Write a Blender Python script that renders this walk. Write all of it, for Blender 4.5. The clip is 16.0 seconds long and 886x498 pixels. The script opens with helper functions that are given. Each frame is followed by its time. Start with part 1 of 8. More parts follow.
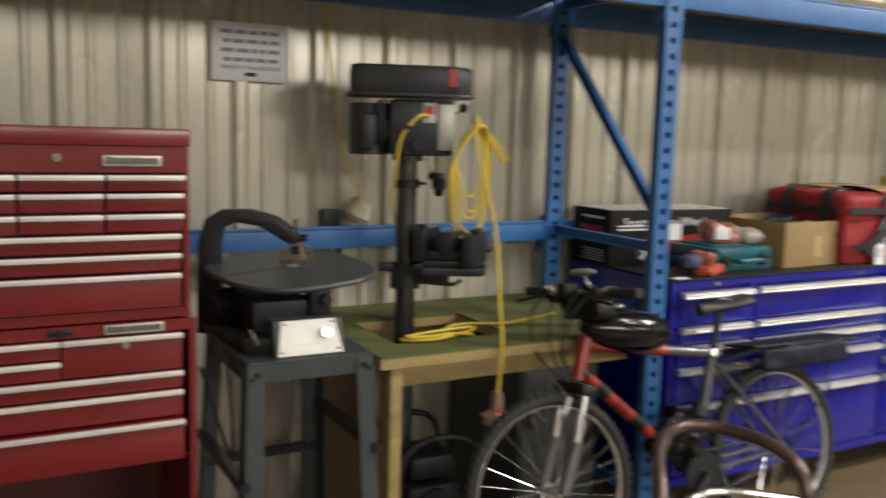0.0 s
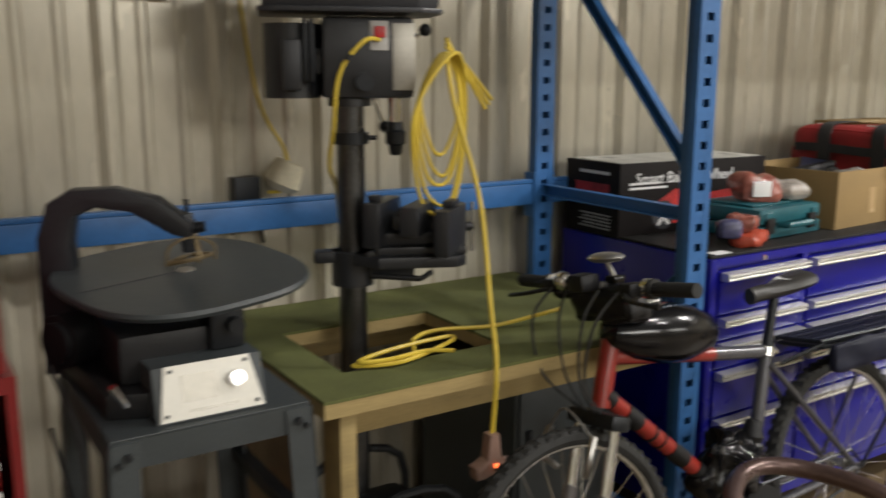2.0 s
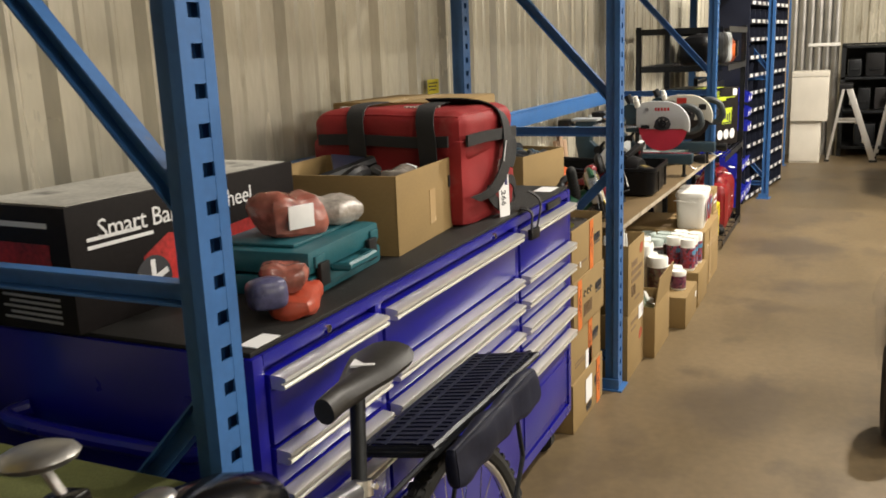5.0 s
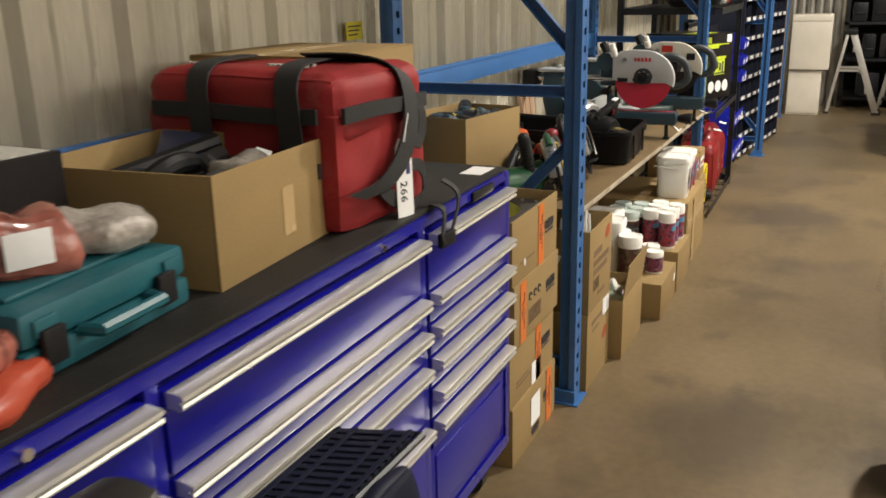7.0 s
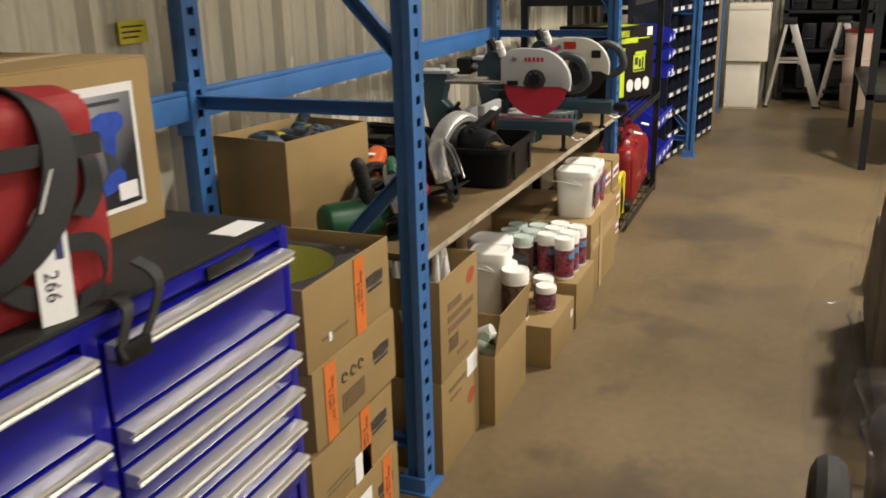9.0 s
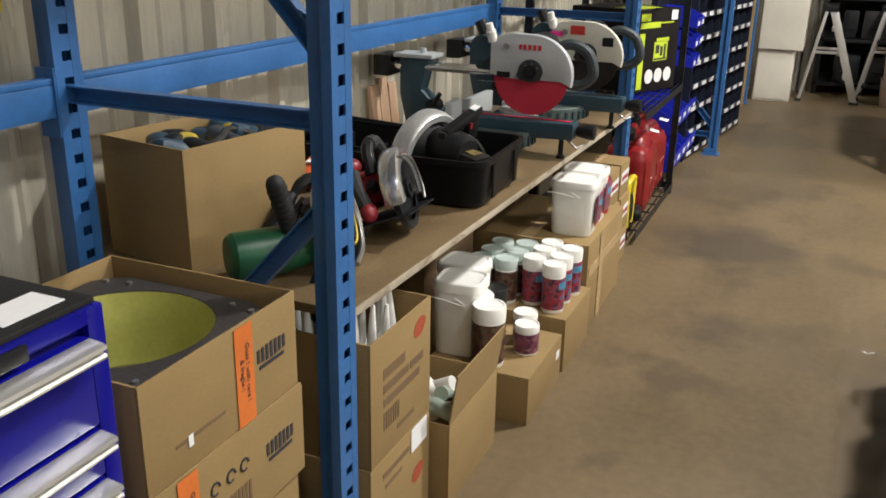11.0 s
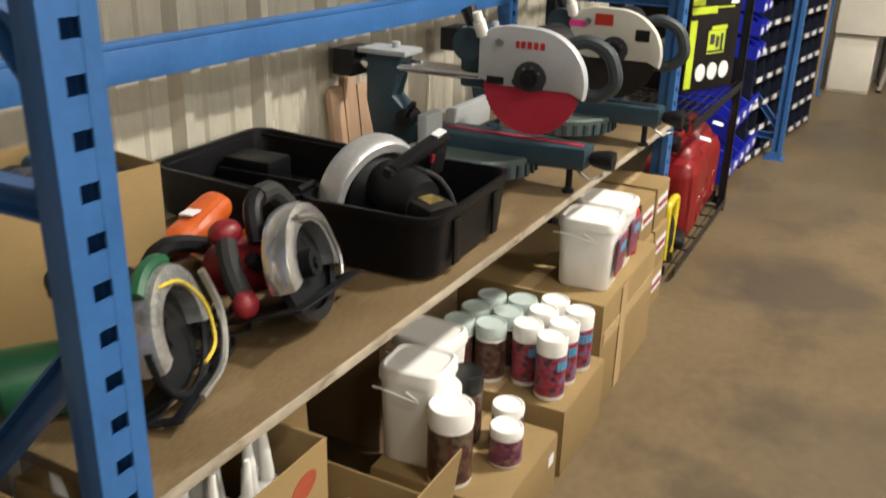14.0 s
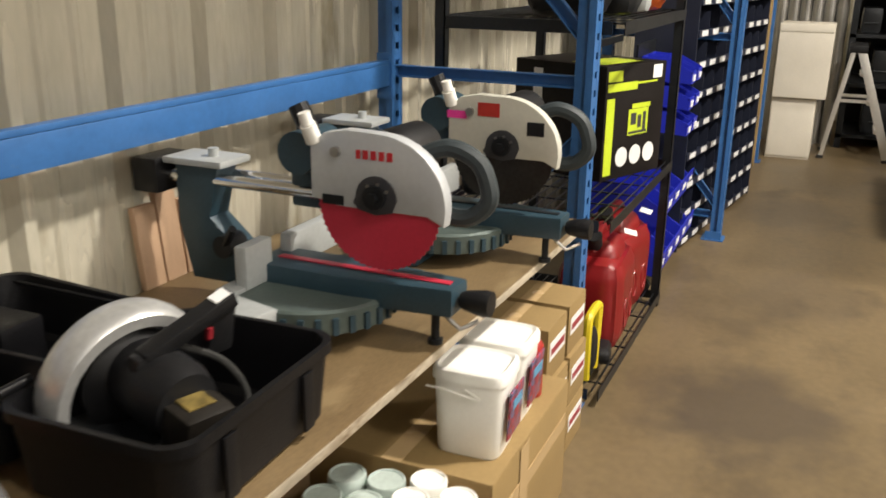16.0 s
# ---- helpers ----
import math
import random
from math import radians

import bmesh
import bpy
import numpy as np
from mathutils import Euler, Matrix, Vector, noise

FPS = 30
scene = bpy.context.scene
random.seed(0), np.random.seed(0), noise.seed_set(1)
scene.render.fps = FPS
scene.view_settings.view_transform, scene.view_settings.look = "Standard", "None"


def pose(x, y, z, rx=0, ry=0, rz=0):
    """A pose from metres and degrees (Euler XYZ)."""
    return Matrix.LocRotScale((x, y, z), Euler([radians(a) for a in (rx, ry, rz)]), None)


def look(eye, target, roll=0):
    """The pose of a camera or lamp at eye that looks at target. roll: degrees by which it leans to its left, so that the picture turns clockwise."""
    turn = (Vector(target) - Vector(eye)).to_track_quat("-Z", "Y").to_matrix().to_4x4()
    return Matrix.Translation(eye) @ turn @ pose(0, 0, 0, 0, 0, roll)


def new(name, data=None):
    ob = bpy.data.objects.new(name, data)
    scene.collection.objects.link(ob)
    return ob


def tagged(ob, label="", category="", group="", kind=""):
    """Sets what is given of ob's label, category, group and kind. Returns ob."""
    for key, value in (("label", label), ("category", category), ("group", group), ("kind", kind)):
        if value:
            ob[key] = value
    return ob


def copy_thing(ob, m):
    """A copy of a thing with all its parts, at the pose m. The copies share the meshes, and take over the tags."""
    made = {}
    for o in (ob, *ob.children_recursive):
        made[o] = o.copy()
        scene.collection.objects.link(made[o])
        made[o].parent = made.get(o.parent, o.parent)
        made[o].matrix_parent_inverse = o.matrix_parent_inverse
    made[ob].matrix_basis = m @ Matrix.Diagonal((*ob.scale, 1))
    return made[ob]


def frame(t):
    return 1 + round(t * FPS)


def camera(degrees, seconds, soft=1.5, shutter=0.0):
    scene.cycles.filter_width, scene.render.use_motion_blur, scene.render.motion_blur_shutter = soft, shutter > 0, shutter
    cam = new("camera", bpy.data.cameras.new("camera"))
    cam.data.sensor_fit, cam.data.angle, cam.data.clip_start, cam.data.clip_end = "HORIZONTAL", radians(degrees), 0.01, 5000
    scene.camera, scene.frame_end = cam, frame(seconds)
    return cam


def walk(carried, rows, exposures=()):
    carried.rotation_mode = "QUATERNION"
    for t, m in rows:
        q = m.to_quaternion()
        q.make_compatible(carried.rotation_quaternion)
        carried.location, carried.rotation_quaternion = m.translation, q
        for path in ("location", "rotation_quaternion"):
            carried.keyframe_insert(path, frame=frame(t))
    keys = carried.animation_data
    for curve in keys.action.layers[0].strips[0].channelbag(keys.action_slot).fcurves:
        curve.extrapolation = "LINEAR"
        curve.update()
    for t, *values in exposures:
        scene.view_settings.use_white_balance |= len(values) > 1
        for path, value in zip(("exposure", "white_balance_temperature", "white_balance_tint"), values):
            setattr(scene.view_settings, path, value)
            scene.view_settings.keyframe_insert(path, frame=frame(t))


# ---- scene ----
cam = camera(53.4, 16.0, soft=1.7, shutter=0.5)
METRES, EYE, TILT, LEAN, TURN = 6.0, 1.5, 0.0, 0.0, -28.7
ROWS = [
    (0.0, 0.0, 0.0, 0.0, 0.21, -7.47, -1.58),
    (0.5, -0.0142, 0.0407, -0.0011, 7.72, -7.84, -0.37),
    (1.0, -0.0267, 0.0762, -0.0014, 7.43, -10.6, 1.67),
    (1.5, -0.0192, 0.1172, -0.0039, 2.37, -10.26, 0.71),
    (2.0, -0.009, 0.152, -0.004, -3.88, -11.15, -0.11),
    (2.5, -0.0112, 0.1862, -0.005, -15.23, -10.23, -1.31),
    (3.0, -0.0114, 0.2196, -0.0028, -25.71, -10.1, -0.79),
    (3.5, 0.007, 0.2558, -0.0069, -29.97, -10.21, -0.6),
    (4.0, 0.0269, 0.2866, -0.0087, -33.84, -11.49, -0.24),
    (4.5, 0.0389, 0.3143, -0.0087, -36.15, -11.95, 1.66),
    (7.0, 0.1555, 0.4036, -0.0091, -37.07, -16.72, 1.23),
    (7.5, 0.195, 0.4122, -0.0111, -35.01, -16.12, -1.71),
    (8.0, 0.2229, 0.4188, -0.0101, -36.5, -16.09, -1.4),
    (8.5, 0.2485, 0.4365, -0.0112, -38.92, -17.31, 0.61),
    (9.0, 0.2753, 0.4469, -0.0105, -39.74, -17.53, 1.36),
    (9.5, 0.3131, 0.4468, -0.0086, -36.59, -16.92, -0.87),
    (12.0, 0.3866, 0.5449, -0.0132, -38.37, -21.27, -0.34),
    (12.5, 0.4048, 0.5598, -0.0147, -38.14, -21.71, 0.38),
    (13.0, 0.4218, 0.5803, -0.0164, -39.24, -23.24, 0.7),
    (13.5, 0.443, 0.588, -0.015, -38.46, -23.63, -0.16),
    (14.0, 0.4742, 0.5881, -0.0141, -33.85, -21.5, -1.44),
    (14.5, 0.4959, 0.5962, -0.0116, -32.8, -19.26, -0.51),
    (15.0, 0.5145, 0.6205, -0.0119, -34.94, -17.63, 1.45),
    (15.5, 0.535, 0.6374, -0.0117, -38.11, -18.16, 0.08),
    (16.0, 0.5687, 0.6487, -0.012, -37.14, -17.75, -0.77),
]
walk(cam, [(t, pose(0, 0, EYE, TILT, LEAN, TURN) @ pose(METRES * x, METRES * y, METRES * z, 90 + pitch, roll, yaw)) for t, x, y, z, yaw, pitch, roll in ROWS],
     exposures=[(0.0, -0.02, 6250, 10), (1.0, -0.05, 6350, 10), (1.8, -0.1, 6200, 10), (3.5, 0.12, 6600, 10), (4.7, 0.04, 6700, 10), (7.0, -0.28, 6750, 10), (9.5, -0.4, 6750, 10), (12.0, -0.36, 5800, 10), (13.6, -0.28, 5900, 10), (14.3, -0.28, 6800, 10), (16.0, -0.22, 6650, 10)])

# ---- world and lamps ----
world = bpy.data.worlds.new("hall_air")
scene.world = world
world.use_nodes = True
world.node_tree.nodes["Background"].inputs[0].default_value = (0.9, 0.95, 1.0, 1)
world.node_tree.nodes["Background"].inputs[1].default_value = 0.008


def ceiling_lamp(x, y, z, power, size=0.35, colour=(1.0, 0.94, 0.85)):
    data = bpy.data.lights.new("high_bay_light", "AREA")
    data.shape, data.size, data.energy, data.color = "DISK", size, power, colour
    ob = new("high_bay_light", data)
    ob.matrix_world = pose(x, y, z)
    return ob


for lx, lp in ((-2.4, 32), (1.6, 100), (5.6, 230), (10.3, 520), (13.6, 90)):
    ceiling_lamp(lx, -1.6, 4.6, 0.34 * lp)
for lx, lp in ((1.2, 34), (4.6, 85), (7.8, 430)):
    ceiling_lamp(lx, 0.1, 4.6, lp)
# unseen fill panels, added high on the hall's far side to light the wall
for lx, lp in ((-1.0, 130), (5.0, 280), (11.0, 155)):
    data = bpy.data.lights.new("hall_fill", "AREA")
    data.shape, data.size, data.size_y, data.energy, data.color = "RECTANGLE", 4.0, 1.2, lp, (1.0, 0.94, 0.84)
    new("hall_fill", data).matrix_world = look((lx, -7.7, 3.7), (lx + 0.5, 3.2, 1.6))
scene.view_settings.exposure = -0.1

# ---- materials ----
def mat(name, col, rough=0.5, metal=0.0, var=0.12, scale=5.0, grain=90.0, bump=0.08, spot=None, spot_at=0.62, spot_scale=3.0,
        stretch=(1, 1, 1), coat=0.0, rough_var=0.12, emit=0.0, spec=0.5, alpha=1.0, trans=0.0, world_space=False):
    """Colour with stains at a large scale and grain at a small one, relief and uneven gloss."""
    m = bpy.data.materials.new(name)
    m.use_nodes = True
    nt = m.node_tree
    b = nt.nodes["Principled BSDF"]
    ln = nt.links.new
    tc = nt.nodes.new("ShaderNodeTexCoord")
    mp = nt.nodes.new("ShaderNodeMapping")
    mp.inputs["Scale"].default_value = stretch
    if world_space:
        geo = nt.nodes.new("ShaderNodeNewGeometry")
        ln(geo.outputs["Position"], mp.inputs["Vector"])
    else:
        ln(tc.outputs["Object"], mp.inputs["Vector"])
    big = nt.nodes.new("ShaderNodeTexNoise")
    big.inputs["Scale"].default_value, big.inputs["Detail"].default_value = scale, 5
    fine = nt.nodes.new("ShaderNodeTexNoise")
    fine.inputs["Scale"].default_value, fine.inputs["Detail"].default_value = grain, 3
    ln(mp.outputs[0], big.inputs["Vector"])
    ln(mp.outputs[0], fine.inputs["Vector"])
    mixn = nt.nodes.new("ShaderNodeMix")
    mixn.data_type = "FLOAT"
    mixn.inputs[0].default_value = 0.35
    ln(big.outputs[0], mixn.inputs[2])
    ln(fine.outputs[0], mixn.inputs[3])
    ramp = nt.nodes.new("ShaderNodeValToRGB")
    c = np.array(col)
    lo, hi = np.clip(c * (1 - 1.6 * var), 0, 1), np.clip(c * (1 + 1.6 * var), 0, 1)
    ramp.color_ramp.elements[0].position, ramp.color_ramp.elements[1].position = 0.3, 0.7
    ramp.color_ramp.elements[0].color, ramp.color_ramp.elements[1].color = (*lo, 1), (*hi, 1)
    ln(mixn.outputs[0], ramp.inputs[0])
    out = ramp.outputs[0]
    if spot is not None:
        sp = nt.nodes.new("ShaderNodeTexNoise")
        sp.inputs["Scale"].default_value, sp.inputs["Detail"].default_value = spot_scale, 7
        sp.inputs["Roughness"].default_value = 0.62
        ln(mp.outputs[0], sp.inputs["Vector"])
        sr = nt.nodes.new("ShaderNodeValToRGB")
        sr.color_ramp.elements[0].position, sr.color_ramp.elements[1].position = spot_at, spot_at + 0.12
        ln(sp.outputs[0], sr.inputs[0])
        mx = nt.nodes.new("ShaderNodeMix")
        mx.data_type = "RGBA"
        ln(sr.outputs[0], mx.inputs[0])
        ln(out, mx.inputs[6])
        mx.inputs[7].default_value = (*spot, 1)
        out = mx.outputs[2]
    ln(out, b.inputs["Base Color"])
    rr = nt.nodes.new("ShaderNodeMapRange")
    rr.inputs[3].default_value, rr.inputs[4].default_value = max(0.02, rough - rough_var), min(1, rough + rough_var)
    ln(big.outputs[0], rr.inputs[0])
    ln(rr.outputs[0], b.inputs["Roughness"])
    b.inputs["Metallic"].default_value = metal
    b.inputs["Specular IOR Level"].default_value = spec
    if coat:
        b.inputs["Coat Weight"].default_value = coat
        b.inputs["Coat Roughness"].default_value = 0.15
    if bump:
        bp = nt.nodes.new("ShaderNodeBump")
        bp.inputs["Strength"].default_value, bp.inputs["Distance"].default_value = bump, 0.004
        ln(fine.outputs[0], bp.inputs["Height"])
        ln(bp.outputs[0], b.inputs["Normal"])
    if emit:
        b.inputs["Emission Color"].default_value = (*col, 1)
        b.inputs["Emission Strength"].default_value = emit
    if alpha < 1:
        b.inputs["Alpha"].default_value = alpha
    if trans:
        b.inputs["Transmission Weight"].default_value = trans
    return m


CONCRETE = mat("concrete_floor", (0.140, 0.100, 0.052), 0.45, var=0.17, scale=1.6, grain=28, bump=0.05, spot=(0.098, 0.070, 0.039), spot_at=0.54,
               spot_scale=2.3, world_space=True)
WALL = mat("painted_sheet_metal", (0.59, 0.55, 0.445), 0.25, 0.22, var=0.10, scale=1.6, grain=30, bump=0.03, spot=(0.33, 0.29, 0.20), spot_at=0.60,
           spot_scale=2.2, stretch=(2.2, 2.2, 0.5))
BLUE = mat("blue_rack_paint", (0.034, 0.128, 0.34), 0.42, 0.0, var=0.12, scale=6, grain=60, bump=0.06, spot=(0.13, 0.15, 0.18), spot_at=0.70, spot_scale=14)
DARK_STEEL = mat("dark_steel", (0.02, 0.022, 0.025), 0.4, 0.5, var=0.2)
BLACK_PLASTIC = mat("black_plastic", (0.009, 0.009, 0.010), 0.45, var=0.25, bump=0.12, grain=160, spec=0.3)
RUBBER = mat("black_rubber", (0.017, 0.017, 0.016), 0.75, var=0.2, bump=0.15)
RED_PAINT = mat("red_enamel", (0.155, 0.007, 0.008), 0.33, var=0.10, scale=4, bump=0.02, coat=0.25, spot=(0.17, 0.02, 0.016), spot_at=0.68, spot_scale=9)
BLUE_PAINT = mat("deep_blue_enamel", (0.004, 0.004, 0.23), 0.3, var=0.08, scale=3, bump=0.015, coat=0.15)
ALU = mat("brushed_aluminium", (0.78, 0.77, 0.74), 0.34, 0.8, var=0.04, scale=7, stretch=(1, 6, 6), bump=0.02, rough_var=0.06)
CHROME = mat("chrome", (0.75, 0.75, 0.76), 0.14, 1.0, var=0.04, bump=0.0)
STEEL = mat("bare_steel", (0.42, 0.41, 0.39), 0.35, 0.9, var=0.12)
CARD = mat("brown_cardboard", (0.275, 0.183, 0.072), 0.8, var=0.07, scale=4, grain=70, bump=0.05, stretch=(1, 1, 2.5))
CARD_IN = mat("cardboard_inside", (0.33, 0.22, 0.095), 0.85, var=0.08, scale=5, grain=60, bump=0.06)
CARD_DARK = mat("old_cardboard", (0.30, 0.20, 0.105), 0.85, var=0.12, scale=5, grain=60, bump=0.06)
WOOD = mat("pale_lumber", (0.33, 0.245, 0.10), 0.7, var=0.16, scale=3, grain=40, stretch=(1, 9, 9), bump=0.08)
BOARD = mat("worn_particle_board", (0.150, 0.102, 0.050), 0.42, var=0.22, scale=3.5, grain=120, bump=0.07, spot=(0.215, 0.155, 0.080), spot_at=0.56, spot_scale=5, stretch=(0.6, 1.6, 1))
CARPET = mat("green_bench_felt", (0.11, 0.12, 0.035), 0.92, var=0.22, scale=5, grain=220, bump=0.35, spot=(0.06, 0.06, 0.025), spot_at=0.62, spot_scale=3)
WHITE_PLASTIC = mat("white_plastic", (0.86, 0.85, 0.80), 0.38, var=0.03, bump=0.02)
WHITE_PAPER = mat("white_paper", (0.78, 0.78, 0.78), 0.8, var=0.03, bump=0.03)
WHITE_BOARD = mat("white_painted_board", (0.75, 0.70, 0.60), 0.5, var=0.05)
MACHINE_GREY = mat("dark_machine_grey", (0.040, 0.047, 0.050), 0.45, var=0.14, scale=6, bump=0.12, grain=130)


def add_stains(m, stains, colour):
    """Dark oil stains with ragged edges at given places on the floor."""
    nt = m.node_tree
    b = nt.nodes["Principled BSDF"]
    src = b.inputs["Base Color"].links[0].from_socket
    geo = nt.nodes.new("ShaderNodeNewGeometry")
    nz = nt.nodes.new("ShaderNodeTexNoise")
    nz.inputs["Scale"].default_value, nz.inputs["Detail"].default_value = 5.0, 8
    nt.links.new(geo.outputs["Position"], nz.inputs["Vector"])
    for x, y, r, strength in stains:
        ds = nt.nodes.new("ShaderNodeVectorMath")
        ds.operation = "DISTANCE"
        ds.inputs[1].default_value = (x, y, 0)
        nt.links.new(geo.outputs["Position"], ds.inputs[0])
        ad = nt.nodes.new("ShaderNodeMath")
        ad.operation = "MULTIPLY_ADD"
        ad.inputs[1].default_value, ad.inputs[2].default_value = 1.3 * r, -0.65 * r
        nt.links.new(nz.outputs[0], ad.inputs[0])
        su = nt.nodes.new("ShaderNodeMath")
        su.operation = "ADD"
        nt.links.new(ds.outputs["Value"], su.inputs[0])
        nt.links.new(ad.outputs[0], su.inputs[1])
        mr = nt.nodes.new("ShaderNodeMapRange")
        mr.inputs[1].default_value, mr.inputs[2].default_value, mr.inputs[3].default_value, mr.inputs[4].default_value = r * 0.45, r, strength, 0.0
        nt.links.new(su.outputs[0], mr.inputs[0])
        mx = nt.nodes.new("ShaderNodeMix")
        mx.data_type = "RGBA"
        nt.links.new(mr.outputs[0], mx.inputs[0])
        nt.links.new(src, mx.inputs[6])
        mx.inputs[7].default_value = (*colour, 1)
        src = mx.outputs[2]
    nt.links.new(src, b.inputs["Base Color"])


add_stains(CONCRETE, ((7.75, 1.93, 0.42, 0.75), (4.75, 1.98, 0.34, 0.5), (10.6, 1.95, 0.5, 0.4), (6.6, 1.75, 0.35, 0.3), (9.0, 1.8, 0.4, 0.35)), (0.062, 0.046, 0.032))

# ---- mesh tools ----
class Solid:
    """Collects shapes in one bmesh."""

    def __init__(self):
        self.bm = bmesh.new()

    def _add(self, verts, faces, m=None):
        vs = [self.bm.verts.new(m @ Vector(v) if m else v) for v in verts]
        made = []
        for f in faces:
            try:
                made.append(self.bm.faces.new([vs[i] for i in f]))
            except ValueError:
                pass
        return vs, made

    def box(self, x0, y0, z0, x1, y1, z1, bevel=0.0, m=None, seg=2):
        v = [(x, y, z) for x in (x0, x1) for y in (y0, y1) for z in (z0, z1)]
        f = [(0, 1, 3, 2), (4, 6, 7, 5), (0, 4, 5, 1), (2, 3, 7, 6), (0, 2, 6, 4), (1, 5, 7, 3)]
        vs, fs = self._add(v, f, m)
        if bevel:
            es = list({e for q in fs for e in q.edges})
            bmesh.ops.bevel(self.bm, geom=es, offset=bevel, segments=seg, affect="EDGES", profile=0.6)
        return self

    def prism(self, poly, h, m=None, bevel=0.0):
        """poly in x, y, drawn up from z 0 to h."""
        n = len(poly)
        v = [(x, y, 0) for x, y in poly] + [(x, y, h) for x, y in poly]
        f = [tuple(range(n - 1, -1, -1)), tuple(range(n, 2 * n))] + [(i, (i + 1) % n, n + (i + 1) % n, n + i) for i in range(n)]
        vs, fs = self._add(v, f, m)
        bmesh.ops.recalc_face_normals(self.bm, faces=fs)
        if bevel:
            es = list({e for q in fs[:2] for e in q.edges})
            bmesh.ops.bevel(self.bm, geom=es, offset=bevel, segments=2, affect="EDGES", profile=0.6)
        return self

    def cyl(self, p, q, r, r2=None, n=20, caps=True):
        p, q = Vector(p), Vector(q)
        r2 = r if r2 is None else r2
        up = (q - p).to_track_quat("Z", "Y").to_matrix()
        ring = [up @ Vector((math.cos(2 * math.pi * i / n), math.sin(2 * math.pi * i / n), 0)) for i in range(n)]
        v = [p + r * a for a in ring] + [q + r2 * a for a in ring]
        f = [(i, (i + 1) % n, n + (i + 1) % n, n + i) for i in range(n)]
        if caps:
            f += [tuple(range(n - 1, -1, -1)), tuple(range(n, 2 * n))]
        self._add(v, f)
        return self

    def tube(self, pts, r, n=8, closed=False, smooth=0):
        pts = [Vector(p) for p in pts]
        if smooth:
            pts = spline(pts, smooth, closed)
        k = len(pts)
        v, f = [], []
        side = None
        for i, p in enumerate(pts):
            a = pts[(i - 1) % k] if closed or i else p
            b = pts[(i + 1) % k] if closed or i < k - 1 else p
            d = (b - a).normalized()
            if side is None:
                side = d.orthogonal().normalized()
            side = (side - d * side.dot(d)).normalized()
            other = d.cross(side)
            for j in range(n):
                w = 2 * math.pi * j / n
                v.append(p + r * (math.cos(w) * side + math.sin(w) * other))
        for i in range(k if closed else k - 1):
            for j in range(n):
                a, b = i * n, ((i + 1) % k) * n
                f.append((a + j, a + (j + 1) % n, b + (j + 1) % n, b + j))
        if not closed:
            f += [tuple(range(n - 1, -1, -1)), tuple(range((k - 1) * n, k * n))]
        self._add(v, f)
        return self

    def lathe(self, prof, m=None, n=28, arc=2 * math.pi, rx=1.0, ry=1.0, power=2.0):
        """prof: (radius, z) up the z axis; power over 2 squares the round plan."""
        v, f = [], []
        full = arc > 6.28
        k = n if full else n + 1
        for r, z in prof:
            for i in range(k):
                w = arc * i / n
                c, s = math.cos(w), math.sin(w)
                c2 = math.copysign(abs(c) ** (2 / power), c)
                s2 = math.copysign(abs(s) ** (2 / power), s)
                v.append((r * rx * c2, r * ry * s2, z))
        for a in range(len(prof) - 1):
            for i in range(k if full else k - 1):
                j = (i + 1) % k
                f.append((a * k + i, a * k + j, (a + 1) * k + j, (a + 1) * k + i))
        if full:
            if prof[0][0] > 1e-5:
                f.append(tuple(range(k - 1, -1, -1)))
            if prof[-1][0] > 1e-5:
                f.append(tuple(range((len(prof) - 1) * k, len(prof) * k)))
        self._add(v, f, m)
        return self

    def ball(self, c, rx, ry=None, rz=None, n=16, m=None):
        ry, rz = ry or rx, rz or rx
        k = n // 2
        prof = [(max(1e-6, math.sin(math.pi * i / k)), -math.cos(math.pi * i / k)) for i in range(k + 1)]
        mm = (m or Matrix()) @ Matrix.Translation(c) @ Matrix.Diagonal((rx, ry, rz, 1))
        return self.lathe(prof, mm, n)


def spline(pts, steps, closed=False):
    """A smooth run through the points."""
    out = []
    k = len(pts)
    for i in range(k if closed else k - 1):
        p0 = pts[(i - 1) % k] if closed or i else pts[0]
        p1, p2 = pts[i], pts[(i + 1) % k]
        p3 = pts[(i + 2) % k] if closed or i + 2 < k else pts[-1]
        for s in range(steps):
            t = s / steps
            out.append(0.5 * (2 * p1 + (p2 - p0) * t + (2 * p0 - 5 * p1 + 4 * p2 - p3) * t * t + (3 * p1 - p0 - 3 * p2 + p3) * t ** 3))
    if not closed:
        out.append(pts[-1])
    return out


def part(name, solid, material, parent=None, label="", m=None, smooth=True, kind=""):
    """One mesh object under a thing or a part."""
    bm = solid.bm if isinstance(solid, Solid) else solid
    bmesh.ops.remove_doubles(bm, verts=bm.verts, dist=1e-6)
    bmesh.ops.recalc_face_normals(bm, faces=bm.faces)
    me = bpy.data.meshes.new(name)
    if smooth:
        for f in bm.faces:
            f.smooth = True
        for e in bm.edges:
            e.smooth = len(e.link_faces) == 2 and e.calc_face_angle(3.2) < radians(34)
    bm.to_mesh(me)
    bm.free()
    me.materials.append(material)
    ob = new(name, me)
    if parent is not None:
        ob.parent = parent
    if m is not None:
        ob.matrix_basis = m
    if label or kind:
        tagged(ob, label=label, kind=kind)
    return ob


def share(ob, parent, m):
    """The same mesh once more, as a part of its own."""
    o = ob.copy()
    scene.collection.objects.link(o)
    o.parent = parent
    o.matrix_basis = m
    return o


